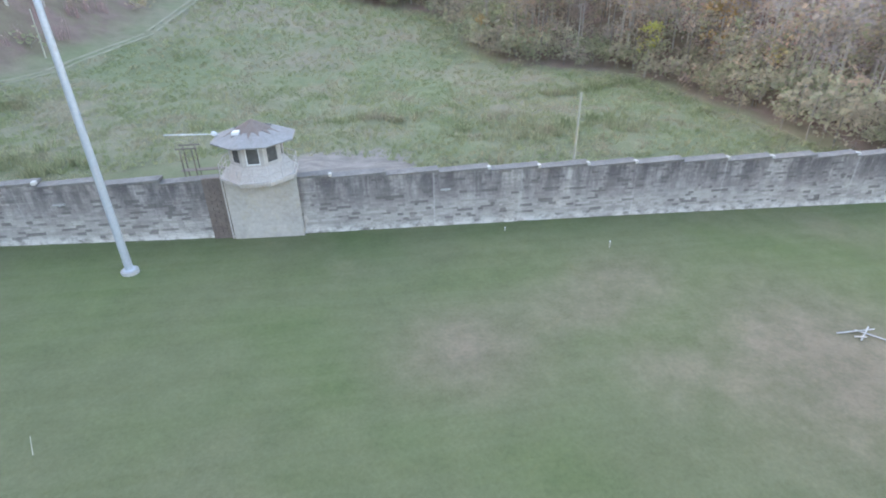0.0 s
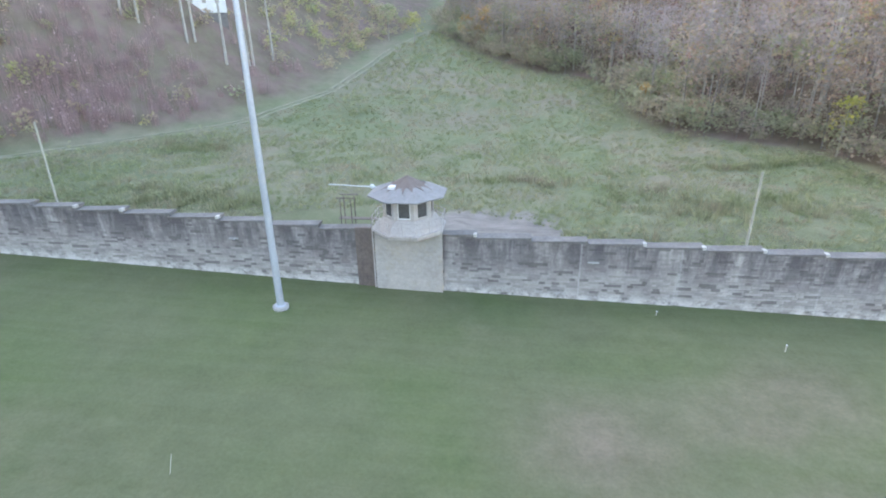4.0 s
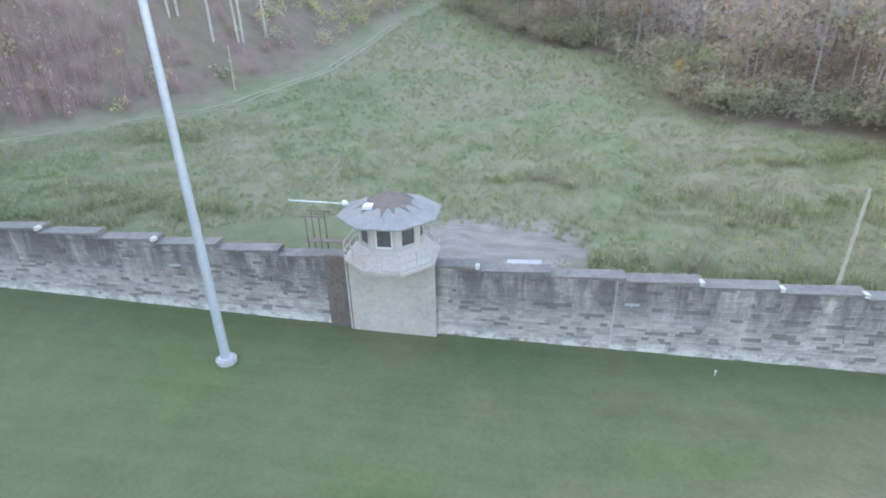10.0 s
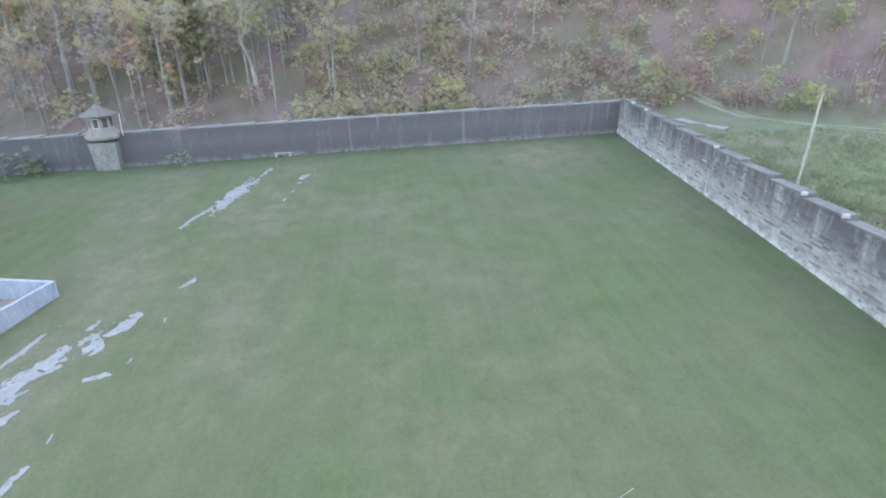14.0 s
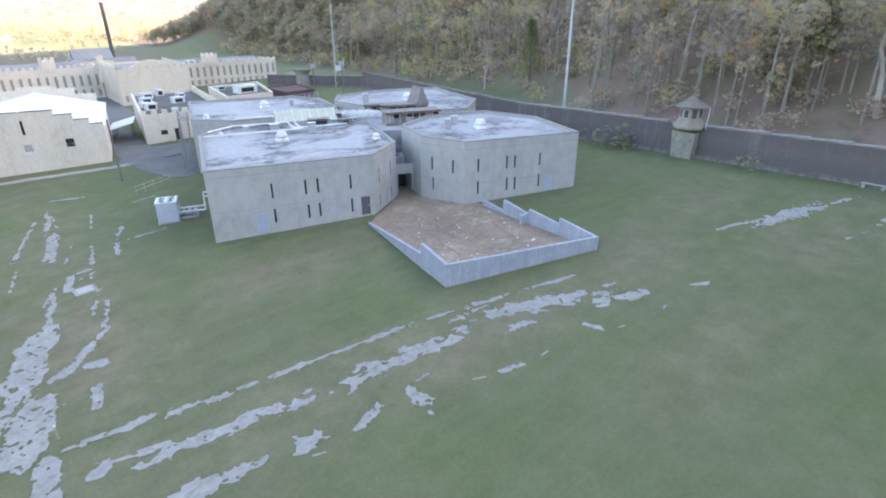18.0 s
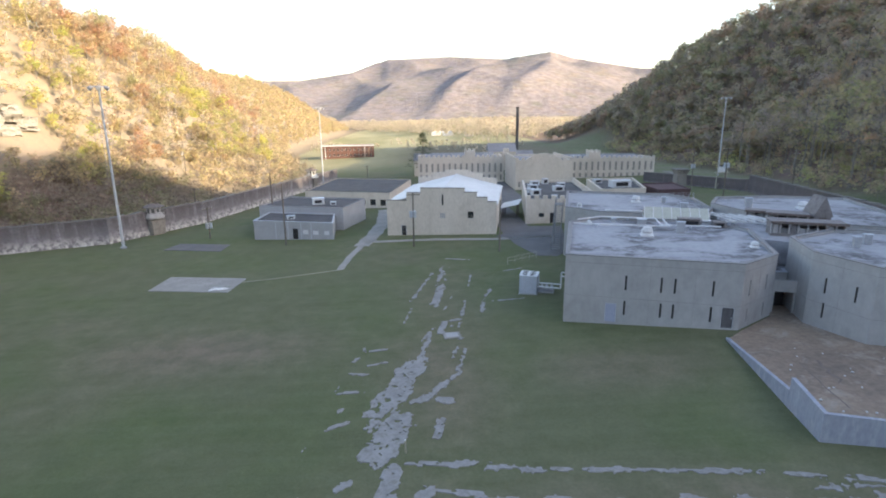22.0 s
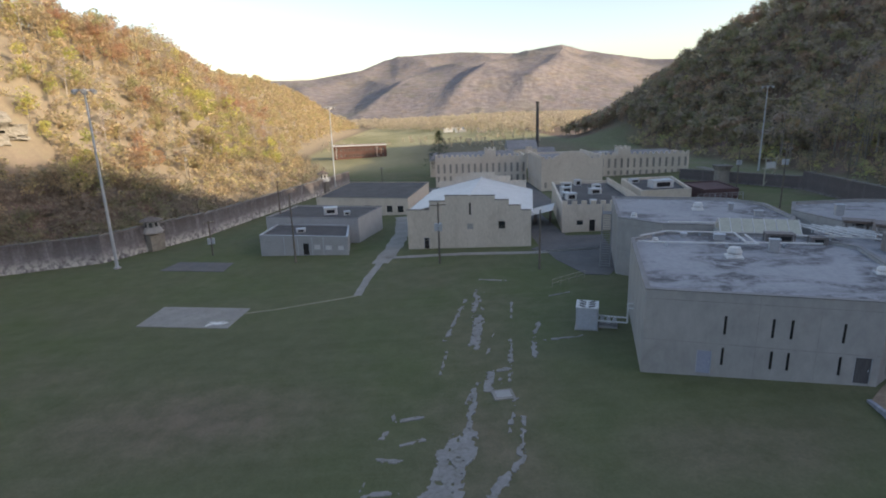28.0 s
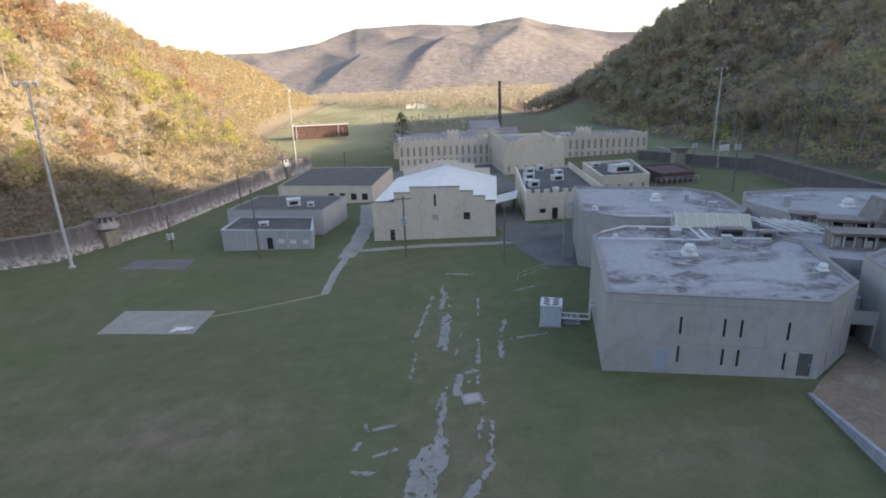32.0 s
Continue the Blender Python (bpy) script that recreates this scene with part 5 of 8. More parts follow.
def ccw(pts):
    a = sum(p[0] * q[1] - q[0] * p[1] for p, q in zip(pts, pts[1:] + pts[:1]))
    return pts if a > 0 else pts[::-1]


sp = ccw([(40.2, -98.8), (39.8, -108.4), (25.4, -105.4), (24.0, -95.5)])
k0 = max(range(4), key=lambda k: (sp[k][1] + sp[(k + 1) % 4][1]))
s_len = math.dist(sp[k0], sp[(k0 + 1) % 4])
sh_holes = [(8.1, 9.3, 0.2, 2.3), (10.2, 11.4, 1.2, 2.1), (12.3, 13.5, 1.2, 2.0), (14.6, 15.7, 1.2, 2.0)]
flip = sp[k0][0] < sp[(k0 + 1) % 4][0]
if flip:
    sh_holes = [(s_len - b, s_len - a, c, d) for a, b, c, d in sh_holes]
sh, ms = shed("metal_shed", "low grey metal clad building with dark felt roof", sp, -4.3, -0.75, MAT_SHED, MAT_TARROOF, {k0: sh_holes}, MAT_METAL)
add_door(sh, ms[k0], sh_holes[0], MAT_DARK)
for h in sh_holes[1:]:
    add_window(sh, ms[k0], h, MAT_METAL, MAT_WHITE, 0, 0.05)
for x in (4.6, 7.2, 9.9, 12.0):
    x = s_len - x if flip else x
    bm = bmesh.new()
    add_box(bm, x - 0.06, x + 0.06, -0.05, 0, -0.1, 3.4, ms[k0])
    part("downpipe", bm, MAT_METAL, sh)
sp2 = ccw([(42.2, -109.1), (39.5, -122.2), (20.6, -117.6), (23.6, -105.0)])
sh2, _ = shed("metal_shed", "taller grey metal clad building behind the low shed", sp2, -4.6, 0.55, MAT_SHED, MAT_TARROOF, {}, MAT_EDGE)
for x, y, z, w, d, h, lb in ((30, -111.5, 0.4, 2.6, 2.0, 1.3, "white rooftop air handling unit"), (33.5, -101.5, -0.9, 1.6, 1.1, 0.6, "small white rooftop vent box"), (26.5, -110, 0.4, 1.2, 0.9, 0.7, "small white rooftop vent box")):
    g = thing("rooftop_unit", (x, y, z), lb, "roof unit", turn=12)
    part("casing", box(-w / 2, w / 2, -d / 2, d / 2, 0, h, 0.04), MAT_WHITE, g)
    part("lid", box(-w / 2 - 0.07, w / 2 + 0.07, -d / 2 - 0.07, d / 2 + 0.07, h, h + 0.08), MAT_METAL, g)
    part("grille", box(-w * 0.3, w * 0.3, d / 2, d / 2 + 0.03, h * 0.25, h * 0.75), MAT_DARK, g)

# -- long low service building --
lp = ccw([(39.5, -139.6), (36.0, -168.5), (12.0, -163.0), (16.2, -133.6)])
k1 = max(range(4), key=lambda k: (lp[k][1] + lp[(k + 1) % 4][1]))
l_len = math.dist(lp[k1], lp[(k1 + 1) % 4])
lh = [(x, x + 1.5, 1.0, 2.6) for x in (1.2, 4.0, 6.8, 9.6)]
if lp[k1][0] > lp[(k1 + 1) % 4][0]:
    lh = [(l_len - b, l_len - a, c, d) for a, b, c, d in lh]
lo, ml = shed("service_building", "long low cream building with dark felt roof and square windows", lp, -4.9, -0.45, MAT_TAN, MAT_TARROOF, {k1: lh}, MAT_COPING)
for h in lh:
    add_window(lo, ml[k1], h, MAT_DARK, MAT_GLASS, 1, 0.12)
part("clerestory", box(-14, -12.2, -18, -6, 4.2, 5.7, 0.03), MAT_TAN, lo)
part("clerestory_roof", box(-23, -14.02, -18, -6, 4.2, 5.2, 0.03), MAT_GREYROOF, lo)

# -- castellated buildings --
def merlons(parent, m, length, z, width=0.9, gap=0.8, h=0.7, thick=0.4, mat=None):
    n = max(1, int((length + gap) / (width + gap)))
    pitch = (length - width) / max(1, n - 1)
    for k in range(n):
        bm = bmesh.new()
        add_box(bm, k * pitch, k * pitch + width, 0, thick, z, z + h, m)
        part("merlon", bm, mat or MAT_TAN, parent)


def castle_wing(name, label, pts, z0, z1, front, rows, n_win, w=1.0, roof=None, crenel=(0,), back=True):
    """pts: counter-clockwise. front: sides with windows."""
    ob = thing(name, (*pts[0], z0), label, "building", "castellated main building")
    lpts = [(x - pts[0][0], y - pts[0][1]) for x, y in pts]
    ops = {}
    for s in front:
        ln = math.dist(lpts[s], lpts[(s + 1) % len(lpts)])
        ops[s] = [(ln * (k + 0.5) / n_win - w / 2, ln * (k + 0.5) / n_win + w / 2, a, b) for k in range(n_win) for a, b in rows]
    mats = hollow_building(ob, lpts, -1.0, z1 - z0, MAT_TAN, roof or MAT_GREYROOF, ops, 0.4, 0.5, MAT_TAN)
    for s in front:
        for h in ops[s]:
            add_window(ob, mats[s], h, MAT_TAN, MAT_GREYGLASS, 0, 0.12, "window", 0.1)
    for s in crenel:
        merlons(ob, mats[s], math.dist(lpts[s], lpts[(s + 1) % len(lpts)]), z1 - z0 + 0.09)
    return ob, mats


castle_wing("main_building_wing", "cream castellated prison wing with tall narrow windows", [(-20.0, -186), (10.3, -186), (10.3, -200), (-20.0, -200)][::-1], -4.6, 4.3, (2,), ((0.8, 2.9), (3.7, 6.9)), 15, 0.9, crenel=(2,))
castle_wing("main_building_wing", "cream castellated prison wing with tall barred windows", [(-74.0, -187), (-38.0, -187), (-38.0, -200), (-74.0, -200)][::-1], -3.8, 3.5, (2,), ((0.6, 2.2), (3.0, 6.2)), 17, 0.95, crenel=(2,))
castle_wing("main_building_centre", "cream castellated centre block with curved gable", [(-37.7, -160), (-20.3, -160), (-20.3, -185.6), (-37.7, -185.6)][::-1], -4.2, 5.2, (2, 1), ((1.2, 3.0),), 7, 0.9, crenel=(1, 2, 3))
ctr = thing("curved_gable", (-29.0, -160.6, 5.2), "cream curved parapet gable above the centre block", "parapet")
bm = bmesh.new()
arc = [(-5.5 + k * 11 / 12, 0.3 + 1.9 * math.sin(math.pi * k / 12)) for k in range(13)]
fr = [bm.verts.new((x, 0, z)) for x, z in arc] + [bm.verts.new((5.5, 0, 0)), bm.verts.new((-5.5, 0, 0))]
bk = [bm.verts.new((v.co.x, -0.5, v.co.z)) for v in fr]
bm.faces.new(fr)
bm.faces.new(bk[::-1])
for k in range(len(fr)):
    j = (k + 1) % len(fr)
    bm.faces.new((fr[k], bk[k], bk[j], fr[j]))
part("gable_wall", bm, MAT_TAN, ctr)
for x, y, z, w in ((-8.0, -187.5, 4.3, 3.6), (-52.2, -188.5, 3.5, 4.0), (-20.8, -187, 4.3, 1.8)):
    tw = thing("crenellated_turret", (x, y, z), "square cream crenellated turret on the parapet", "turret", "parapet turrets")
    part("shaft", box(-w / 2, w / 2, -w / 2, w / 2, -0.6, 2.2), MAT_TAN, tw)
    for sx in (-1, 0, 1):
        for sy in (-1, 1):
            part("merlon", box(sx * (w / 2 - 0.35) - 0.35, sx * (w / 2 - 0.35) + 0.35, sy * (w / 2 - 0.2) - 0.2, sy * (w / 2 - 0.2) + 0.2, 2.2, 2.9), MAT_TAN, tw)
for x0, x1, y0, y1, z, h in ((-19.0, 9.3, -199.2, -187.0, 3.85, 1.5), (-73.0, -39.0, -199.2, -188.0, 3.05, 1.4)):
    rf = thing("wing_roof", ((x0 + x1) / 2, (y0 + y1) / 2, z), "low grey felt roof rising behind the battlements", "roof", "wing roofs")
    w, d = (x1 - x0) / 2, (y1 - y0) / 2
    part("hipped_roof", prism([(-w, -d), (w, -d), (w, d), (-w, d)], 0, h, [(-w + 4, -0.4), (w - 4, -0.4), (w - 4, 0.4), (-w + 4, 0.4)]), MAT_GREYROOF, rf)
    part("ridge_cap", box(-w + 4, w - 4, -0.3, 0.3, h, h + 0.12), MAT_EDGE, rf)
lowc, mc = castle_wing("castellated_annex", "low cream castellated annex with dark flat roof", [(-28.5, -101.6), (-14.0, -102.6), (-18.2, -134), (-31.5, -134)][::-1], -2.8, 2.3, (2,), (), 1, 0.9, MAT_TARROOF, crenel=(2, 3))
bm = bmesh.new()
add_box(bm, 2.6, 3.7, -0.03, 0.0, 1.5, 2.3, mc[2])
part("window", bm, MAT_GLASS, lowc)
bm = bmesh.new()
add_box(bm, 4.9, 5.9, -0.03, 0.0, 0.3, 2.4, mc[2])
part("door", bm, MAT_DARK, lowc)
ann2, _ = castle_wing("castellated_annex", "low cream annex with dark flat roof", [(-46, -122), (-34.8, -121), (-37.2, -142), (-50.5, -143.5)][::-1], -2.6, 1.6, (2,), ((0.8, 2.4),), 4, 0.9, MAT_TARROOF, crenel=())
for x, y, z, w, d, h in ((-17.6, -112, 1.8, 2.0, 1.4, 1.2), (-17.2, -115.5, 1.8, 1.6, 1.2, 0.9), (-18.6, -121, 1.8, 2.2, 1.4, 1.1), (-24, -118, 1.8, 2.4, 1.4, 1.1), (-26.5, -126, 1.8, 1.6, 1.6, 0.8), (-20.5, -129, 1.8, 2.2, 1.2, 0.9), (-23.5, -131, 1.8, 1.4, 1.2, 1.3), (-20.6, -106.5, 1.8, 1.0, 0.8, 0.7), (-42, -129, 1.1, 5.0, 2.6, 1.6), (-46, -136, 1.1, 1.8, 1.4, 0.9), (-39, -138, 1.1, 2.2, 1.4, 0.8), (-47, -192, 3.0, 3.0, 2.0, 1.2), (-33, -176, 4.7, 2.6, 2.0, 1.2)):
    g = thing("rooftop_unit", (x, y, z), "pale grey rooftop air unit", "roof unit", "rooftop air units", turn=8)
    part("casing", box(-w / 2, w / 2, -d / 2, d / 2, 0, h, 0.05), MAT_WHITE, g)
    part("lid", box(-w / 2 - 0.08, w / 2 + 0.08, -d / 2 - 0.08, d / 2 + 0.08, h, h + 0.1), MAT_METAL, g)
    part("grille", box(-w * 0.32, w * 0.32, d / 2, d / 2 + 0.03, h * 0.2, h * 0.8), MAT_DARK, g)

MAT_MAROON = mottled("maroon_roof_felt", (0.085, 0.055, 0.06), (0.13, 0.08, 0.085), 0.4, 4, dirt=(0.2, 0.16, 0.15), dirt_amount=0.4, relief=0.1)
mar = ccw([(-61.0, -141.0), (-51.2, -140.0), (-51.2, -127.0), (-59.5, -128.0)])
mr, _ = shed("maroon_roofed_annex", "low annex with dull maroon felt roof beside the wall", mar, -2.4, 0.45, MAT_MAROON, MAT_MAROON, {}, MAT_MAROON)
terrace_rail = thing("railing", (-49.5, -126.2, -1.3), "pale steel railing in front of the maroon annex", "railing")
for k in range(9):
    part("post", rod((-10.6 * k / 8, -0.9 * k / 8, -0.9), (-10.6 * k / 8, -0.9 * k / 8, 1.0), 0.07, 0.045, 6), MAT_METAL, terrace_rail)
for z in (0.5, 1.0):
    part("rail", rod((0, 0, z), (-10.6, -0.9, z), 0.035, 0.035, 6), MAT_METAL, terrace_rail)
# lean-to between gymnasium and annex, outside stair beside the third block
lt = thing("lean_to", (-11.6, -111, -3.1), "white corrugated lean-to roof on posts", "shelter", turn=166)
bm = bmesh.new()
vs = [bm.verts.new(c) for c in ((-1.9, -1.5, 2.2), (2.3, -1.5, 3.3), (2.3, 6.5, 3.3), (-1.9, 6.5, 2.2), (-1.9, -1.5, 2.3), (2.3, -1.5, 3.4), (2.3, 6.5, 3.4), (-1.9, 6.5, 2.3))]
for f in STONE_CUBE:
    bm.faces.new([vs[i] for i in f])
part("roof", bm, MAT_WHITE, lt)
for x, z in ((-1.3, 2.2), (1.7, 3.0)):
    for y in (0.3, 3.0, 5.7):
        part("post", box(x - 0.07, x + 0.07, y - 0.07, y + 0.07, -0.6, z), MAT_RUST, lt)
MAT_STAIR = mottled("dull_grey_steel", (0.2, 0.205, 0.215), (0.3, 0.305, 0.315), 0.6, 6, relief=0.05)
st = thing("outside_stair", (*block_xy(-2.6, 30.0), BZ), "grey steel outside stair against the block wall", "stair", turn=BLOCK_TURN)
for k in range(22):
    part("tread", box(-1.2, 0.0, 0.6 + k * 0.25, 0.6 + k * 0.25 + 0.28, 0.1 + k * 0.28, 0.14 + k * 0.28), MAT_STAIR, st)
for x in (-1.25, 0.02):
    bm = bmesh.new()
    add_rod(bm, (x, 0.6, 0.0), (x, 6.1, 6.2), 0.09, 0.09, 4)
    add_rod(bm, (x, 0.6, 1.0), (x, 6.1, 7.2), 0.04, 0.04, 4)
    for k in range(6):
        y = 0.6 + k * 1.1
        add_rod(bm, (x, y, 1.24 * k), (x, y, 1.24 * k + 1.0), 0.04, 0.04, 4)
    part("stringer_rail", bm, MAT_STAIR, st)
part("landing", box(-1.3, 0.1, 6.1, 8.4, 6.2, 6.3), MAT_STAIR, st)
for z in (6.8, 7.3):
    part("landing_rail", rod((-1.25, 6.1, z), (-1.25, 8.4, z), 0.04, 0.04, 4), MAT_STAIR, st)
for y in (6.3, 8.2):
    part("landing_post", box(-1.3, -1.18, y - 0.06, y + 0.06, -0.6, 7.3), MAT_STAIR, st)

# -- far things: brick house, stack, sheds in the valley --
brk = thing("brick_building", (43.5, -349, land_at(60, -350)), "long two-storey red brick building with flat white-edged roof", "building", turn=-172)
bh = [(1.2 + 2.6 * k, 2.5 + 2.6 * k, a, a + 1.5) for k in range(12) for a in (1.2, 4.6)]
bmats = hollow_building(brk, [(0, 0), (-32.6, 0), (-32.6, 12), (0, 12)][::-1], -2, 8.0, MAT_BRICK, MAT_GREYROOF, {2: bh}, 0.3, 0.3, MAT_WHITE)
for h in bh:
    add_window(brk, bmats[2], h, MAT_WHITE, MAT_GLASS, 0, 0.1)
for x in (-6.0, -31.0):
    part("column", box(x - 0.14, x + 0.14, -1.0, -0.7, -1.0, 7.6), MAT_WHITE, brk)
part("fascia", box(-32.8, 0.2, -1.1, -0.06, 7.6, 8.0), MAT_WHITE, brk)
stk = thing("smoke_stack", (-33.5, -246, -6), "tall thin dark steel smoke stack", "chimney")
part("shaft", rod((0, 0, 0), (0, 0, 28), 0.75, 0.6, 12), MAT_TARROOF, stk)
part("collar", prism(ring(12, 0.8), 27.2, 27.8), MAT_TARROOF, stk)
for x, y, w, d, h, mt in ((-25.5, -240, 12, 12, 11.4, MAT_GREYROOF), (-35, -238, 8, 10, 8.0, MAT_GREYROOF), (4, -228, 18, 12, 9.0, MAT_GREYROOF), (-14, -232, 14, 12, 8.4, MAT_GREYROOF), (-12, -640, 13, 8, 5, MAT_WHITE), (2, -655, 11, 7, 5, MAT_WHITE), (-34, -600, 10, 7, 4.5, MAT_SHED)):
    g = thing("far_shed", (x, y, land_at(x, y)), "plain pale gabled shed down the valley", "building", "far sheds")
    part("shell", box(-w / 2, w / 2, -d / 2, d / 2, -1.5, h * 0.7), MAT_TAN if mt is not MAT_WHITE else MAT_WHITE, g)
    part("gable_roof", prism([(-w / 2 - 0.3, -d / 2 - 0.3), (w / 2 + 0.3, -d / 2 - 0.3), (w / 2 + 0.3, d / 2 + 0.3), (-w / 2 - 0.3, d / 2 + 0.3)], h * 0.7, h, [(-w / 2 - 0.3, -0.05), (w / 2 + 0.3, -0.05), (w / 2 + 0.3, 0.05), (-w / 2 - 0.3, 0.05)]), mt, g)
hs = thing("white_house", (-60.5, 119.5, land_at(-58.4, 115.2) + 1.0), "white clapboard house among bare trees on the bank", "house", turn=28)
part("shell", box(-4.4, 4.4, -3.5, 3.5, 0.0, 4.4), MAT_WHITE, hs)
part("foundation", box(-4.3, 4.3, -3.4, 3.4, -4.5, 0.0), MAT_COPING, hs)
part("gable_roof", prism([(-4.8, -3.9), (4.8, -3.9), (4.8, 3.9), (-4.8, 3.9)], 4.2, 6.4, [(-4.8, -0.05), (4.8, -0.05), (4.8, 0.05), (-4.8, 0.05)]), MAT_GREYROOF, hs)
for x in (-2.6, 0, 2.6):
    part("window", box(x - 0.4, x + 0.4, -3.53, -3.5, 1.9, 3.0), MAT_GREYGLASS, hs)

# ---- guard towers ----
def guard_tower(name, label, x, y, zg, turn, full=True, paint=None, base=None, shingle=None, peak=1.3):
    """An octagonal cabin on a wall pier. Local -y faces the yard."""
    t = thing(name, (x, y, zg), label, "guard tower", "wall guard towers", turn=turn)
    paint, base, shingle = paint or MAT_TOWERPAINT, base or MAT_TOWERBASE, shingle or MAT_SLATE
    if full:
        part("pier", prism([(-2.68, 0.0), (2.68, 0.0), (2.68, 1.4), (-2.68, 1.4)], -0.8, 5.0), MAT_MORTAR, t, "tan stone pier")
        pr = random.Random(2)
        z = -0.8
        while z < 5.0:
            h = min(pr.uniform(0.34, 0.46), 5.04 - z)
            x = -2.75
            while x < 2.75:
                w = min(pr.uniform(0.6, 1.3), 2.75 - x)
                part("block", box(x + 0.0025, x + w - 0.0025, -0.1 - pr.uniform(0, 0.006), 0.02, z + 0.0025, z + h - 0.0025), base, t)
                x += w
            z += h
    else:
        part("pier", prism([(-1.9, -0.7), (1.9, -0.7), (1.9, 1.2), (-1.9, 1.2)], -0.8, 4.4, [(-2.3, -1.1), (2.3, -1.1), (2.3, 1.4), (-2.3, 1.4)]), base, t, "tan rendered corbelled pier")
    zc, ro = 5.05, 3.05
    off = 0.7
    oc = lambda r: [(p[0], p[1] + off) for p in ring(8, r, 0.5)]
    part("gallery_slab", prism(oc(ro), zc, zc + 0.18), paint, t)
    part("slab_edge", prism(oc(ro - 0.25), zc - 0.25, zc), paint, t)
    rc = 2.05
    wall_o = oc(rc)
    z0, z1 = zc + 0.18, zc + 2.9
    for i in range(8):
        a, b = wall_o[i], wall_o[(i + 1) % 8]
        ln = math.dist(a, b)
        m = side_matrix(a, b)
        hole = (ln / 2 - 0.5, ln / 2 + 0.5, z0 + 1.05, z0 + 2.35) if i != 2 else (ln / 2 - 0.45, ln / 2 + 0.45, z0 + 0.02, z0 + 2.1)
        part("cabin_wall", panel_mesh(m, ln, z0, z1, [hole], 0.1), paint, t)
        if i != 2:
            add_window(t, m, hole, MAT_WHITE if i == 5 else paint, MAT_DIMGLASS, 0, 0.05, "window", 0.07)
    part("cabin_floor", prism(oc(rc - 0.12), z0, z0 + 0.04), MAT_DARK, t)
    # flared skirt below the windows
    part("skirt", prism(oc(rc + 0.75), z0, z0 + 0.9, oc(rc + 0.06)), paint, t)
    # roof: eight leaves, each a plane of shingles, and a brown worn cap
    eave, apex = oc(3.2), (0, off)
    for i in range(8):
        a, b = eave[i], eave[(i + 1) % 8]
        bm = bmesh.new()
        c, d = [(apex[0] + (p[0] - apex[0]) * 0.46, apex[1] + (p[1] - apex[1]) * 0.46) for p in (a, b)]
        lo = [bm.verts.new((*a, z1 - 0.1)), bm.verts.new((*b, z1 - 0.1)), bm.verts.new((*d, z1 + 0.55)), bm.verts.new((*c, z1 + 0.55))]
        hi = [bm.verts.new(v.co + Vector((0, 0, 0.1))) for v in lo]
        bm.faces.new(lo[::-1])
        bm.faces.new(hi)
        for k in range(4):
            j = (k + 1) % 4
            bm.faces.new((lo[k], lo[j], hi[j], hi[k]))
        part("roof_leaf", bm, shingle, t)
    part("roof_cap", prism([(p[0] * 0.5, off + (p[1] - off) * 0.5) for p in eave], z1 + 0.5, z1 + peak, [(p[0] * 0.02, off + (p[1] - off) * 0.02) for p in eave]), MAT_RUST, t, "rusty brown worn roof cap")
    if full:
        # strips where the shingles are torn away
        tear = random.Random(6)
        for a in (205, 228, 247, 268, 290, 318, 340):
            f1, wa = tear.uniform(0.58, 0.8), tear.uniform(3, 6.5)
            pts = [(f, radians(a + k * w_)) for f, k, w_ in ((0.44, -1, wa * 1.5), (0.44, 1, wa * 1.5), (f1, 0.25, wa))]
            vs = [Vector((3.0 * f * math.cos(q), off + 3.0 * f * math.sin(q), z1 + 0.675 - (f - 0.46) / 0.54 * 0.65)) for f, q in pts]
            bm = bmesh.new()
            lo = [bm.verts.new(v - Vector((0, 0, 0.03))) for v in vs]
            hi = [bm.verts.new(v + Vector((0, 0, 0.02))) for v in vs]
            bm.faces.new(lo[::-1])
            bm.faces.new(hi)
            for k in range(3):
                bm.faces.new((lo[k], lo[(k + 1) % 3], hi[(k + 1) % 3], hi[k]))
            part("torn_strip", bm, MAT_RUST, t, "brown strip bared of shingles")
    part("soffit", prism(oc(2.85), z1 - 0.14, z1 - 0.08), paint, t)
    # gallery rail
    ro_pts = oc(ro - 0.08)
    for i in range(8):
        a, b = ro_pts[i], ro_pts[(i + 1) % 8]
        for k in range(2):
            p = (a[0] + (b[0] - a[0]) * k / 2, a[1] + (b[1] - a[1]) * k / 2)
            part("rail_post", rod((*p, zc + 0.18), (*p, zc + 1.2), 0.035, 0.035, 6), paint, t)
        for z in (zc + 0.7, zc + 1.2):
            part("rail", rod((*a, z), (*b, z), 0.03, 0.03, 6), paint, t)
    return t, zc, z1, off


tA, zc, z1, off = guard_tower("guard_tower", "octagonal cream guard tower with grey shingle roof on a tan pier", -2.75, 34.6, -0.25, -2.0)
part("skylight_patch", box(-1.25, -0.75, -0.75, -0.1, z1 + 0.55, z1 + 0.75), MAT_WHITE, tA, "white patch on the roof")
part("flood_arm", rod((-2.6, 0.9, z1 + 0.25), (-6.4, 0.7, z1 + 0.45), 0.045, 0.045, 8), MAT_WHITE, tA)
bm = bmesh.new()
bmesh.ops.create_icosphere(bm, subdivisions=2, radius=0.2, matrix=Matrix.Translation((-2.9, 0.9, z1 + 0.3)))
part("arm_joint", bm, MAT_WHITE, tA)
part("drain_pipe", rod((-2.85, -0.15, -0.1), (-2.85, -0.15, 5.2), 0.07, 0.07, 8), MAT_TOWERPAINT, tA)
bm = bmesh.new()
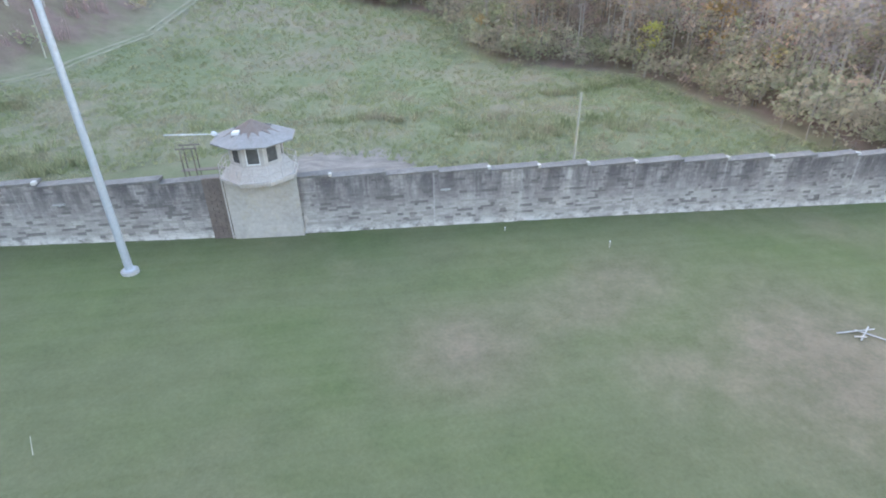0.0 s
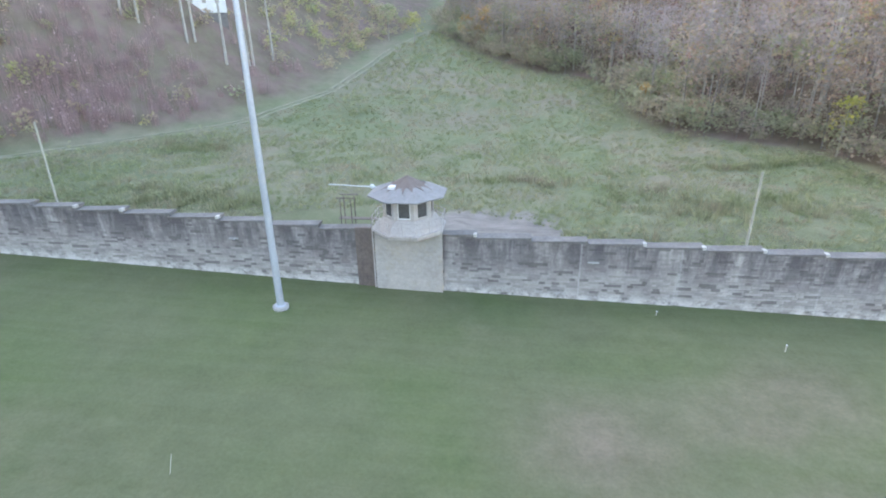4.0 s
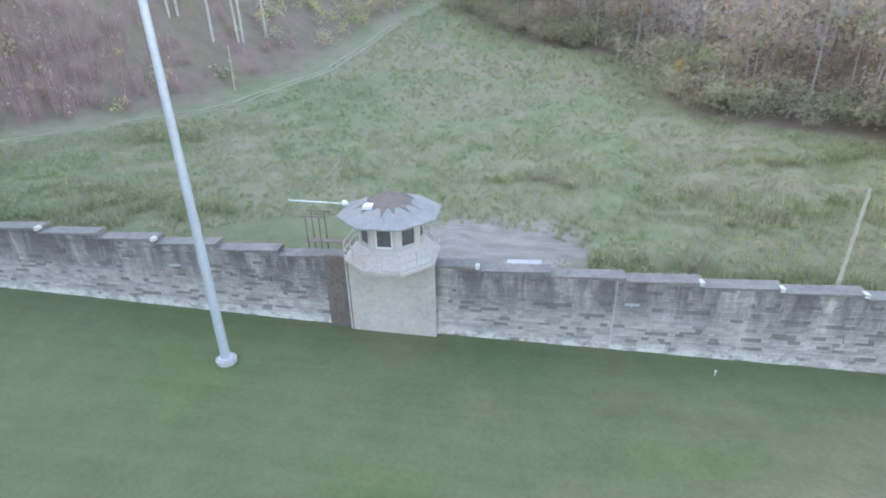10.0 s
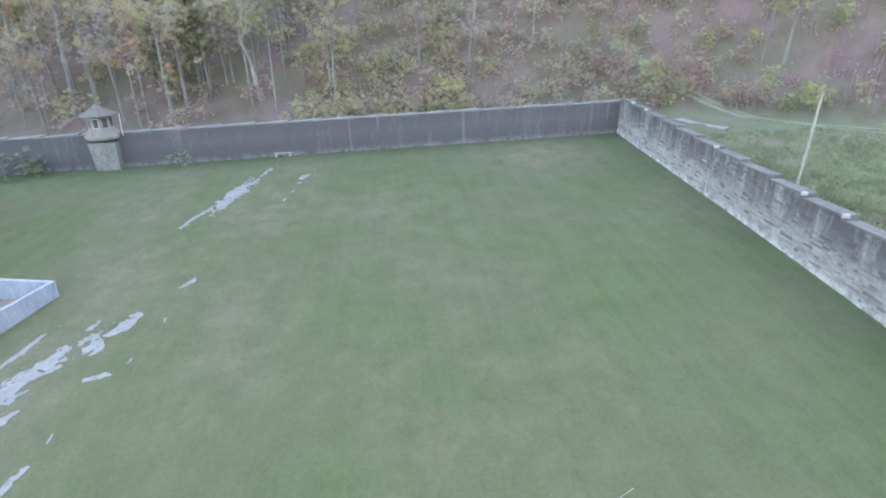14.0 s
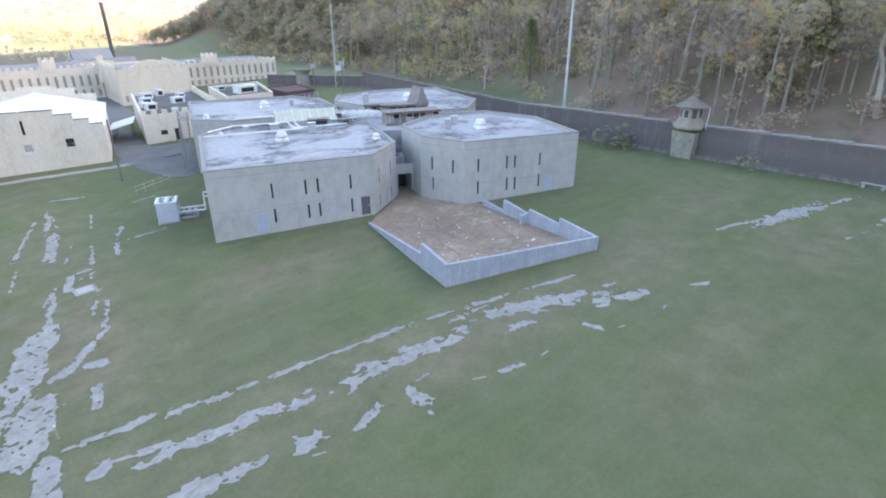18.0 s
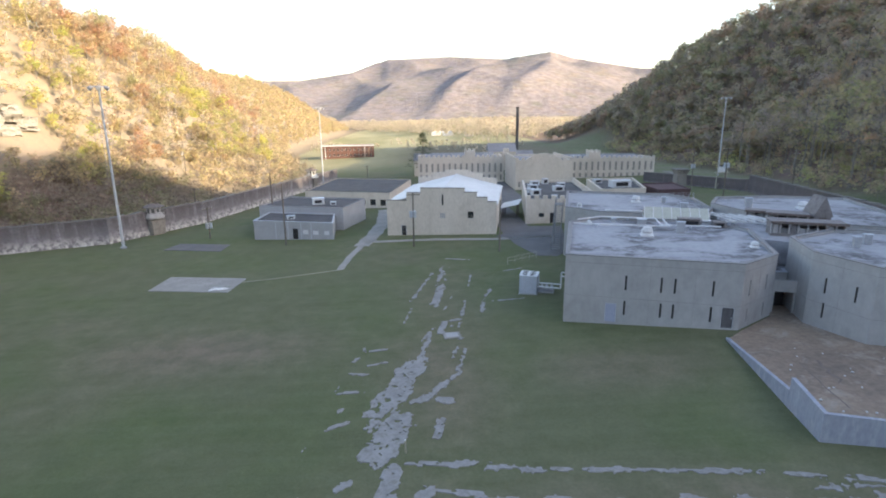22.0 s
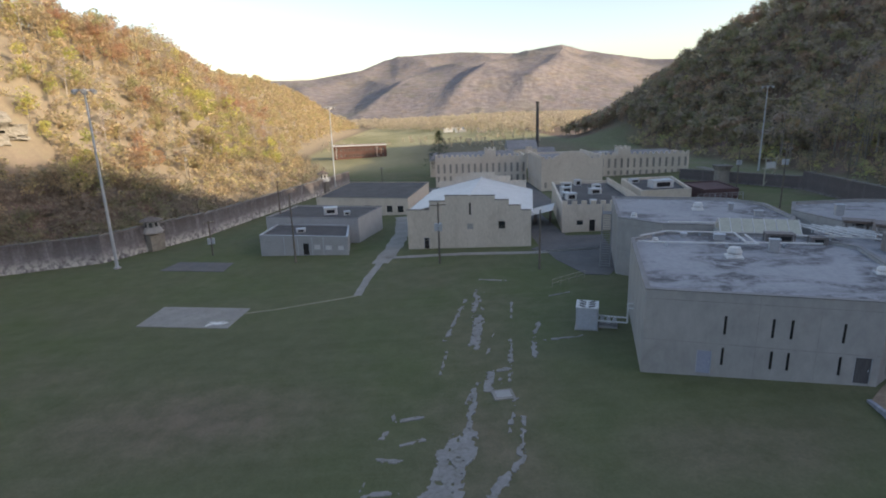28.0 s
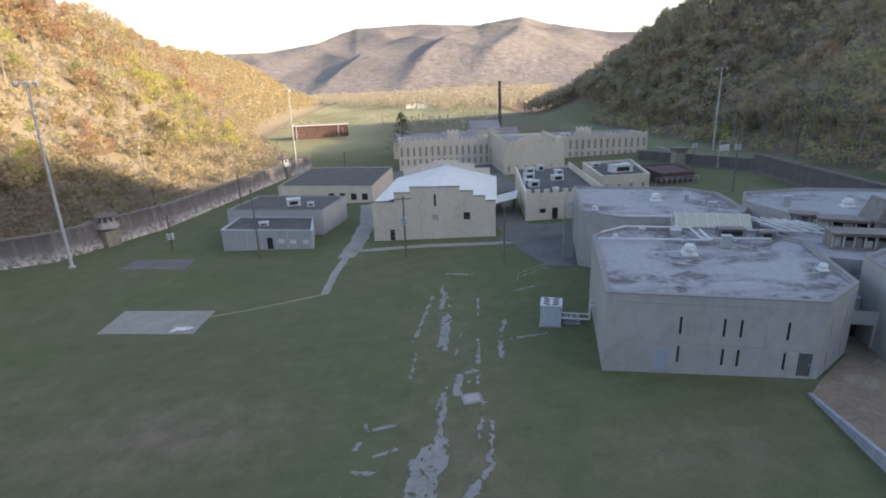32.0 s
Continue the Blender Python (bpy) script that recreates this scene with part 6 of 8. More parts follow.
for x in (-5.0, -5.9):
    add_rod(bm, (x, 1.6, 4.0), (x, 1.6, 6.9), 0.045, 0.045, 6)
    add_rod(bm, (x, 2.6, 4.0), (x, 2.6, 6.9), 0.045, 0.045, 6)
add_rod(bm, (-6.2, 1.6, 7.0), (-4.6, 1.6, 7.0), 0.05, 0.05, 6)
add_rod(bm, (-6.2, 2.6, 7.0), (-4.6, 2.6, 7.0), 0.05, 0.05, 6)
part("access_frame", bm, MAT_RUST, tA)
part("walkway", box(-6.2, -2.9, 1.7, 2.3, 5.14, 5.18), MAT_RUST, tA)
for k in range(20):
    for x, w in ((-4.4, 0.75), (-3.62, 0.75)) if k % 2 else ((-4.4, 0.4), (-3.97, 0.7), (-3.24, 0.37)):
        part("dark_brick", box(x, x + w, 0.16, 0.4, -0.4 + k * 0.27, -0.14 + k * 0.27), MAT_RUST, tA, "dark brown brick")
tB, _, _, _ = guard_tower("guard_tower", "dull tan octagonal guard tower with pointed roof on a sooty pier", -67.0, -31.1, 0.05, 92.0, False, MAT_DULL, MAT_DULLBASE, MAT_BROWNROOF, 1.55)
tB.scale = (0.7, 0.7, 0.93)
part("mast_post", rod((3.4, 0.4, 5.0), (3.6, 0.4, 8.0), 0.06, 0.06, 6), MAT_WHITE, tB)
tC, _, _, _ = guard_tower("guard_tower", "small pale guard tower on the eastern wall", 64.8, -110.0, -5.9, -116.0, False, MAT_PALEPOST, MAT_DULLBASE, MAT_BROWNROOF, 0.9)
tC.scale = (0.7, 0.7, 0.8)
tD, _, _, _ = guard_tower("guard_tower", "small white guard tower at the far end of the wall", 48.2, -190.0, -6.8, -100.0, False, MAT_WHITE, MAT_COPING, MAT_BROWNROOF)
tD.scale = (0.75, 0.75, 0.85)
rack = thing("transformer_rack", (-75.4, -143.6, yard_z(-76, -143.6)), "pale transformer cans on a platform between two wooden poles", "transformer rack", turn=20)
for x in (-1.8, 1.8):
    part("pole", rod((x, 0, -1.0), (x, 0, 7.4), 0.17, 0.13, 8), MAT_PALEWOOD, rack)
part("platform", box(-2.1, 2.1, -0.6, 0.6, 4.3, 4.5), MAT_PALEWOOD, rack)
part("brace", rod((1.8, 0.2, 0.4), (-1.5, 0.2, 4.3), 0.09, 0.09, 6), MAT_PALEWOOD, rack)
part("crossarm", box(-2.6, 2.6, -0.08, 0.08, 6.8, 7.0), MAT_PALEWOOD, rack)
for x in (-1.1, -0.1, 0.9):
    can = part("transformer", rod((x, 0, 4.5), (x, 0, 5.9), 0.42, 0.42, 10), MAT_WHITE, rack)
    part("bushing", rod((x, 0, 5.9), (x, 0, 6.25), 0.09, 0.06, 6), MAT_METAL, can)
pil = thing("brick_pillar", (-68.5, -154.0, yard_z(-68.5, -154.0)), "stout brown stone gate pillar", "pillar")
part("shaft", prism([(-1.5, -1.5), (1.5, -1.5), (1.5, 1.5), (-1.5, 1.5)], -0.5, 3.4, [(-1.4, -1.4), (1.4, -1.4), (1.4, 1.4), (-1.4, 1.4)]), MAT_DULLBASE, pil)
part("flare", prism([(-1.4, -1.4), (1.4, -1.4), (1.4, 1.4), (-1.4, 1.4)], 3.4, 4.6, [(-1.9, -1.9), (1.9, -1.9), (1.9, 1.9), (-1.9, 1.9)]), MAT_DULLBASE, pil)
part("cap", box(-2.0, 2.0, -2.0, 2.0, 4.6, 4.9, 0.05), MAT_COPING, pil)


# ---- masts and poles ----
def light_mast(x, y, zg, height, label, lamps=6, r=0.28):
    t = thing("floodlight_mast", (x, y, zg), label, "light mast", "floodlight masts")
    part("base_collar", prism(ring(12, 0.6), -0.3, 0.25), MAT_CONC, t)
    part("base_plate", prism(ring(12, 0.42), 0.25, 0.33), MAT_METAL, t)
    n = 3
    for k in range(n):
        a, b = height * k / n, height * (k + 1) / n
        ra, rb = r * (1 - 0.5 * k / n), r * (1 - 0.5 * (k + 1) / n)
        part("pole_section", rod((0, 0, a), (0, 0, b + 0.05), ra, rb, 14), MAT_METAL, t)
    part("head_ring", prism(ring(12, 1.0), height - 0.25, height - 0.1), MAT_METAL, t)
    for k in range(lamps):
        a = 2 * math.pi * k / lamps
        c, s = math.cos(a), math.sin(a)
        lamp = part("floodlight", rod((1.1 * c, 1.1 * s, height - 0.2), (1.75 * c, 1.75 * s, height - 0.55), 0.22, 0.4, 10), MAT_SHED, t)
        part("lens", rod((1.75 * c, 1.75 * s, height - 0.55), (1.77 * c, 1.77 * s, height - 0.56), 0.36, 0.36, 10), MAT_WHITE, lamp)
    return t


light_mast(-12, 30, yard_z(-12, 30), 30, "tall tapered pale galvanised floodlight mast on a concrete base")
light_mast(64.5, -96, yard_z(64.5, -96), 30, "tall grey floodlight mast beside the eastern wall")
light_mast(-75.6, -59.2, 0.2, 30, "tall pale floodlight mast beyond the western wall")
light_mast(-94, -181, -3, 27, "tall floodlight mast near the road")
light_mast(46, -196, -7, 29, "tall floodlight mast by the far eastern wall")


def utility_pole(x, y, zg, h, arms=1, cans=0, label="weathered wooden utility pole with crossarm", lean=0.0):
    t = thing("utility_pole", (x, y, zg), label, "utility pole", "utility poles", turn=(x * 37) % 60)
    part("pole", rod((0, 0, -0.6), (lean, 0, h), 0.17, 0.11, 8), MAT_WOOD, t)
    for k in range(arms):
        z = h - 0.4 - 0.9 * k
        arm = part("crossarm", box(-1.2 + lean, 1.2 + lean, -0.06, 0.06, z - 0.07, z + 0.07), MAT_WOOD, t)
        for ix in (-1.05, -0.5, 0.5, 1.05):
            part("insulator", rod((ix + lean, 0, z + 0.07), (ix + lean, 0, z + 0.25), 0.05, 0.04, 6), MAT_WHITE, arm)
    for k in range(cans):
        a = 2.1 * k
        part("transformer", rod((0.4 * math.cos(a), 0.4 * math.sin(a), h - 4.3), (0.4 * math.cos(a), 0.4 * math.sin(a), h - 3.2), 0.3, 0.3, 10), MAT_METAL, t)
    return t


utility_pole(8.3, -86, yard_z(8.3, -86), 9.5, 1, 3, "dark wooden utility pole with three transformer cans")
utility_pole(-5.9, -79.5, yard_z(-5.9, -79.5), 8.5, 0, 0, "plain dark wooden pole beside the lawn")
utility_pole(32.3, -92.3, yard_z(32.3, -92.3), 11.5, 0, 0, "tall dark wooden pole in front of the shed")
utility_pole(40.5, -113, -5, 12, 0, 0, "tall dark wooden pole behind the sheds")
utility_pole(50.2, -101.8, yard_z(50.2, -101.8), 6.5, 1, 2, "thin pole with two pale boxes and a marker")
utility_pole(27.5, -180, -6.5, 9, 1, 0)
utility_pole(80, -160, land_at(80, -160), 10, 2, 1)
utility_pole(64, -128, land_at(64, -128), 8, 1, 0)
utility_pole(-59.9, -113.1, land_at(-59.9, -113.1), 13.0, 2, 2)
utility_pole(-65.8, -140.9, yard_z(-65.8, -140.9), 10.5, 1, 2)
utility_pole(-100, -150, land_at(-100, -150), 10, 2, 0)
utility_pole(-83, -47, land_at(-83, -47), 9, 0, 0, "dark bare pole on the slope")
for x, y, h in ((-35.4, 38.2, 11.6), (-37, 41, 3.0), (-22, 39, 2.4), (23.3, 35.4, 10.6), (21, 36.5, 1.7), (30.5, 36.3, 1.6), (48, 36, 1.6), (62, 36, 1.8), (-44, 98, 7.5), (-96, 52, 8.0)):
    p = thing("wooden_post", (x, y, land_at(x, y)), "pale weathered wooden post in the grass", "post", "meadow posts")
    part("shaft", rod((0, 0, -0.5), (0.12, 0.05, h), 0.12, 0.09, 7), MAT_PALEWOOD, p)
    part("cap", rod((0.12, 0.05, h), (0.12, 0.05, h + 0.06), 0.11, 0.06, 7), MAT_PALEWOOD, p)


def wire(a, b, sag=1.2, name="overhead_wire"):
    w = thing(name, (0, 0, 0), "thin dark overhead cable between poles", "cable", "overhead cables")
    a, b = Vector(a), Vector(b)
    bm = bmesh.new()
    pts = [a.lerp(b, k / 10) - Vector((0, 0, sag * 4 * (k / 10) * (1 - k / 10))) for k in range(11)]
    for p, q in zip(pts, pts[1:]):
        add_rod(bm, p, q, 0.03, 0.03, 4)
    part("cable", bm, MAT_TARROOF, w)


zp = land_at(80, -160) + 9.4
wire((80, -160, zp), (48, -300, 8), 2)
wire((80, -160, zp - 0.9), (120, -60, land_at(120, -60) + 9), 2.5)
wire((-82.5, -146, land_at(-82.5, -146) + 8.9), (-100, -150, land_at(-100, -150) + 9.4), 1)
wire((-68.4, -147.3, yard_z(-68.4, -147.3) + 8.4), (-82.5, -146, land_at(-82.5, -146) + 8.9), 0.6)
wire((-100, -150, land_at(-100, -150) + 9.4), (-150, -80, land_at(-150, -80) + 9), 3)


# ---- paving, tracks and debris on the lawn ----
def ragged(cx, cy, length, width, turn, seed, z=0.05, mat=None, name="concrete_patch", label="broken pale concrete remnant showing through the grass", height=None, cell=0.16, gaps=0.5):
    """A broken slab: jittered cells kept where a random field lets them stand, so that grass shows through."""
    g = height or yard_z
    c, s = math.cos(radians(turn)), math.sin(radians(turn))
    nx_, ny_ = int(length * 1.3 / cell) + 2, int(width * 1.5 / cell) + 2
    cache, sheets = {}, []

    def corner(i, j, top):
        if (i, j, top) not in cache:
            q = random.Random(seed * 7919 + i * 131 + j)
            x, y = (i - nx_ / 2 + q.uniform(-0.34, 0.34)) * cell, (j - ny_ / 2 + q.uniform(-0.34, 0.34)) * cell
            wx, wy = cx + c * x - s * y, cy + s * x + c * y
            cache[i, j, top] = sheets[-1].verts.new((wx - cx, wy - cy, g(wx, wy) - g(cx, cy) + (z if top else -0.08)))
        return cache[i, j, top]

    def there(i, j):
        x, y = (i + 0.5 - nx_ / 2) * cell, (j + 0.5 - ny_ / 2) * cell
        d = ((x / (length * 0.54)) ** 4 + (y / (width * 0.56)) ** 4) ** 0.25
        wx, wy = x + 0.5 * noise.noise(Vector((x * 1.1, y * 1.1, seed))), y + 0.4 * noise.noise(Vector((x * 1.2 + 9, y * 1.2, seed)))
        f = noise.noise(Vector((wx * 0.7 + seed * 3.1, wy * 1.3, 0))) * 0.6 + noise.noise(Vector((wx * 1.7, wy * 2.4 + seed, 4))) * 0.42 + noise.noise(Vector((x * 5.0, y * 5.0 - seed, 9))) * 0.13
        pit = noise.noise(Vector((wx * 2.2 + 3, wy * 2.8 - seed, 21)))
        return d + f * gaps * 2.6 < 0.86 and pit < 0.42

    kept = {(i, j) for i in range(nx_) for j in range(ny_) if there(i, j)}
    if not kept:
        kept = {(nx_ // 2, ny_ // 2)}
    # every connected piece is a part of its own; crumbs stay together
    whole = thing(name, (cx, cy, g(cx, cy)), label, "paving", "broken concrete patches")
    left, crumbs = set(kept), []

    def lay(cells, part_name):
        cache.clear()
        bm = bmesh.new()
        sheets.append(bm)
        for i, j in sorted(cells):
            bm.faces.new((corner(i, j, 1), corner(i + 1, j, 1), corner(i + 1, j + 1, 1), corner(i, j + 1, 1)))
            for di, dj, p, q in ((-1, 0, (i, j + 1), (i, j)), (1, 0, (i + 1, j), (i + 1, j + 1)), (0, -1, (i, j), (i + 1, j)), (0, 1, (i + 1, j + 1), (i, j + 1))):
                if (i + di, j + dj) not in cells:
                    bm.faces.new((corner(*p, 0), corner(*q, 0), corner(*q, 1), corner(*p, 1)))
        for _ in range(2):
            bmesh.ops.smooth_vert(bm, verts=bm.verts[:], factor=0.5, use_axis_x=True, use_axis_y=True, use_axis_z=False)
        return part(part_name, bm, mat or MAT_SLAB, whole)

    while left:
        todo, piece = [min(left)], set()
        while todo:
            c_ = todo.pop()
            if c_ in left:
                left.discard(c_)
                piece.add(c_)
                todo += [(c_[0] + 1, c_[1]), (c_[0] - 1, c_[1]), (c_[0], c_[1] + 1), (c_[0], c_[1] - 1)]
        if len(piece) > 9:
            lay(piece, "slab_piece")
        else:
            crumbs += piece
    if crumbs:
        tagged(lay(set(crumbs), "rubble"), kind="stuff")
    return whole


def strip(a, b, width, count, size, seed):
    """Broken slabs strewn along a line."""
    r = random.Random(seed)
    d = Vector(b) - Vector(a)
    turn = math.degrees(math.atan2(d.y, d.x))
    n = Vector((-d.y, d.x)).normalized()
    for k in range(count):
        t = (k + r.uniform(0.1, 0.9)) / count
        p = Vector(a) + d * t + n * r.uniform(-width, width) / 2
        s = r.uniform(*size)
        ragged(p.x, p.y, s * r.uniform(1.2, 2.6), s * r.uniform(0.35, 0.7), turn + r.uniform(-18, 18), seed * 100 + k)


def slabs(seed, gaps, rows):
    """Broken slabs laid from one end to the other: x, y, x, y, width."""
    for k, (x0, y0, x1, y1, w) in enumerate(rows):
        ragged((x0 + x1) / 2, (y0 + y1) / 2, math.dist((x0, y0), (x1, y1)), w, math.degrees(math.atan2(y1 - y0, x1 - x0)), seed + k, gaps=gaps)


# the old walk running down the yard
slabs(40, 0.26, ((8.6, -29.8, 6.3, -39.4, 2.5), (8.9, -23.4, 6.9, -30.2, 2.5), (8.0, -18.6, 7.0, -23.8, 1.5), (9.4, -27.5, 8.2, -31.5, 0.9), (6.6, -36.5, 5.0, -45.5, 0.5), (4.9, -53.2, 3.7, -62.5, 1.1), (4.2, -45.0, 3.6, -48.6, 0.8)))
slabs(60, 0.5, ((3.6, -48.6, 1.8, -48.9, 0.55), (5.7, -43.5, 4.9, -46.5, 0.45), (9.8, -29.8, 8.3, -29.4, 0.8), (6.1, -31.2, 3.5, -34.4, 0.9), (4.7, -31.7, 3.0, -31.4, 0.8), (4.9, -25.4, 4.2, -29.0, 0.6), (5.8, -23.6, 4.4, -23.7, 0.5),
                 (12.3, -33.4, 10.6, -33.5, 0.5), (10.9, -38.1, 9.0, -38.7, 0.5), (10.9, -41.3, 9.1, -41.7, 0.4), (12.4, -28.1, 11.2, -29.0, 0.7), (11.8, -36.7, 10.2, -36.4, 0.45), (-2.4, -54.6, -5.6, -54.9, 0.5), (-5.0, -67.6, -7.6, -68.4, 0.4), (2.7, -75.9, -0.2, -74.9, 0.5), (5.6, -20.4, 4.6, -21.4, 0.8), (10.6, -21.2, 9.8, -22.6, 0.7)))
slabs(85, 0.75, ((1.9, -49.5, 1.0, -55.0, 0.35), (2.3, -46.0, 2.0, -48.6, 0.3), (3.2, -39.0, 2.2, -43.0, 0.35), (2.6, -36.4, 2.0, -40.4, 0.35), (-0.5, -51.3, -1.2, -55.0, 0.45), (-1.4, -55.6, -2.4, -60.0, 0.4), (7.5, -56.0, 5.3, -66.4, 0.35), (4.2, -63.0, 3.4, -71.0, 0.5), (3.4, -34.5, 2.4, -36.6, 0.4), (0.3, -61.5, -0.3, -66.0, 0.3), (7.9, -49.0, 7.4, -53.0, 0.25)))
strip((3.0, -74), (3.2, -46), 1.0, 7, (0.3, 0.6), 2)
strip((11.5, -44), (13.5, -16), 1.6, 7, (0.3, 0.6), 5)
# the old walk crossing the yard
slabs(120, 0.5, ((-17.8, -19.4, -28.0, -15.0, 1.7), (-26.0, -14.5, -30.2, -13.0, 1.0), (-7.2, -18.9, -15.9, -18.2, 1.5), (3.0, -20.1, -5.4, -19.1, 1.1), (4.6, -16.7, -1.0, -16.0, 1.2), (-49.2, -13.4, -58.8, -11.3, 1.9)))
slabs(140, 0.52, ((-2.7, -16.2, -4.2, -15.3, 1.3), (-9.9, -15.9, -9.9, -13.5, 0.9), (-5.9, -14.6, -8.0, -15.8, 0.6), (-45.0, -15.5, -49.4, -14.2, 0.45), (5.6, -21.3, 2.5, -20.6, 0.5), (-33.6, -11.2, -34.8, -10.5, 0.5), (-14.8, -13.4, -17.0, -12.9, 0.35), (-23.2, -13.4, -23.6, -11.7, 0.5), (-19.0, -16.3, -20.8, -15.9, 0.7), (-58.0, -5.6, -59.6, -5.2, 0.8), (-59.5, -11.0, -64.0, -9.8, 0.5)))
slabs(170, 0.75, ((6.1, -23.8, 1.8, -23.2, 0.55), (2.0, -23.2, -1.8, -22.5, 0.45), (-1.4, -22.6, -5.4, -22.2, 0.4), (-5.0, -22.3, -9.6, -21.8, 0.4), (-9.4, -21.8, -14.4, -21.3, 0.4), (-14.0, -21.4, -19.0, -20.5, 0.35), (-18.8, -20.5, -24.0, -19.4, 0.4), (-24.0, -19.4, -29.1, -18.2, 0.4)))
strip((4, -17), (-30, -12), 3.0, 8, (0.25, 0.5), 9)
strip((-50, -6.8), (-66, -3.6), 1.0, 5, (0.3, 0.6), 11)


def ribbon(name, pts, width, mat, label, z=0.06, height=None, category="path", kind="structure"):
    g = height or yard_z
    dense = []
    for a, b in zip(pts, pts[1:]):
        n = max(1, int(math.dist(a, b) / 1.5))
        dense += [Vector(a).lerp(Vector(b), k / n) for k in range(n)]
    dense.append(Vector(pts[-1]))
    vs, fs = [], []
    r = random.Random(len(pts))
    for k, p in enumerate(dense):
        d = (dense[min(k + 1, len(dense) - 1)] - dense[max(k - 1, 0)]).normalized()
        n = Vector((-d.y, d.x)) * width / 2
        for q in (p + n * r.uniform(0.85, 1.15), p - n * r.uniform(0.85, 1.15)):
            vs += [(q.x, q.y, g(q.x, q.y) + z), (q.x, q.y, g(q.x, q.y) - 0.2)]
        if k:
            i = 4 * (k - 1)
            fs += [(i, i + 4, i + 6, i + 2), (i + 1, i + 5, i + 4, i), (i + 2, i + 6, i + 7, i + 3)]
    ob = part_np(name, vs, fs, mat)
    return tagged(ob, label, category, kind=kind)


ribbon("path_lawn", [(18.9, -72), (18.6, -80), (17.8, -88)], 1.1, MAT_PAVING, "pale concrete footpath across the lawn")
ribbon("path_gym", [(17.8, -88), (16.8, -96), (15.9, -112), (17.5, -131)], 3.0, MAT_PAVING, "wide concrete path beside the gymnasium")
ribbon("path_front", [(17.6, -91.5), (4.8, -91.2), (-6, -89.2), (-17, -89.4)], 1.6, MAT_PAVING, "concrete path in front of the gymnasium")
ribbon("path_faint", [(18.9, -72), (28.3, -68.5), (33, -67.4)], 0.4, MAT_TRACK, "faint trodden path in the grass")
def sheet_ground(name, pts, mat, label, z=0.06):
    ob = part(name, prism(ccw(pts), lambda x, y: yard_z(x, y) - 0.3, lambda x, y: yard_z(x, y) + z), mat)
    return tagged(ob, label, "pavement", kind="structure")


sheet_ground("apron", [(-6.6, -91.5), (-8.3, -93.5), (-7.9, -128), (-13.6, -132), (-14.2, -100), (-20.5, -99), (-17.0, -78.5), (-14.2, -74.5), (-11.4, -75.5), (-9.2, -84), (-8.8, -89)], MAT_ASPHALT, "dark worn asphalt yard between the gymnasium and the cell blocks")
sheet_ground("back_court", [(-13.4, -132.4), (-20.0, -134.5), (-20.0, -159.5), (-20.0, -185), (13, -185), (14.5, -134), (6, -129)], MAT_ASPHALT, "dark worn court behind the gymnasium")
ribbon("road_west", [(-73, -58), (-79, -85), (-85, -115), (-87, -138), (-80, -165), (-84, -200)], 3.4, MAT_GRAVEL, "grey gravel road past the blocks", 0.1, land_at, "road")
track_w = lambda o: [(-92 + o, 44 + o), (-70 + o * 0.5, 56 + o), (-60.5 + o, 64 - o * 0.6), (-44 + o, 86 - o * 0.6), (-32 + o, 113), (-29 + o, 140), (-27 + o, 166), (-19 + o, 200)]
for o in (-0.8, 0.8):
    ribbon("wheel_track", track_w(o), 0.55, MAT_TRACK, "pale wheel track worn through the meadow grass", 0.14, land_at, "track")
ribbon("stack_base_track", [(-71.5, 46.6), (-68, 47.8), (-64.6, 50.2)], 1.5, MAT_PAVING, "pale slab outside the wall corner", 0.1, land_at)


def pad(pts, mat, label):
    ob = part("concrete_pad", prism(ccw(pts), lambda x, y: yard_z(x, y) - 0.2, lambda x, y: yard_z(x, y) + 0.07), mat)
    return tagged(ob, label, "pad", "court pads")


pad([(44.0, -65.3), (32.2, -62.8), (31.9, -69.5), (44.1, -72.2)], MAT_PAVING, "pale rectangular concrete pad in the lawn")
pad([(55.2, -92.3), (43.2, -89.0), (43.6, -94.7), (54.4, -97.8)], MAT_ASPHALT, "dull worn pad in the lawn")
sheet = ragged(33.9, -64.6, 1.9, 1.1, 10, 777, 0.16, MAT_WHITE, "torn_sheet", "torn white sheet lying on the pad")
plate = thing("cover_plate", (3.0, -44.3, yard_z(3.0, -44.3)), "pale square concrete cover in the grass", "cover", turn=8)
part("slab", box(-0.85, 0.85, -0.75, 0.75, -0.1, 0.09, 0.02), MAT_PAVING, plate)
part("lid", box(-0.6, 0.6, -0.5, 0.5, 0.09, 0.12), MAT_CONC, plate)
# besides the gloss, the sky's reflection is put into the pale base colour
MAT_PUDDLE = mottled("sky_pale_water", (0.2, 0.205, 0.215), (0.24, 0.245, 0.255), 0.5, 4, rough=0.05, relief=0.0, spec=0.8)
pw = random.Random(31)
pud = part("puddle", prism([(5.7 + q[0] * pw.uniform(0.85, 1.15) * 1.55, 43.6 + q[1] * pw.uniform(0.85, 1.15) * 1.75) for q in ring(16, 1.0)], lambda u, v: land_at(5.7, 43.6) - 0.2, lambda u, v: land_at(5.7, 43.6) + 0.1), MAT_PUDDLE)
tagged(pud, "shallow pale puddle on the gravel behind the wall", "puddle")

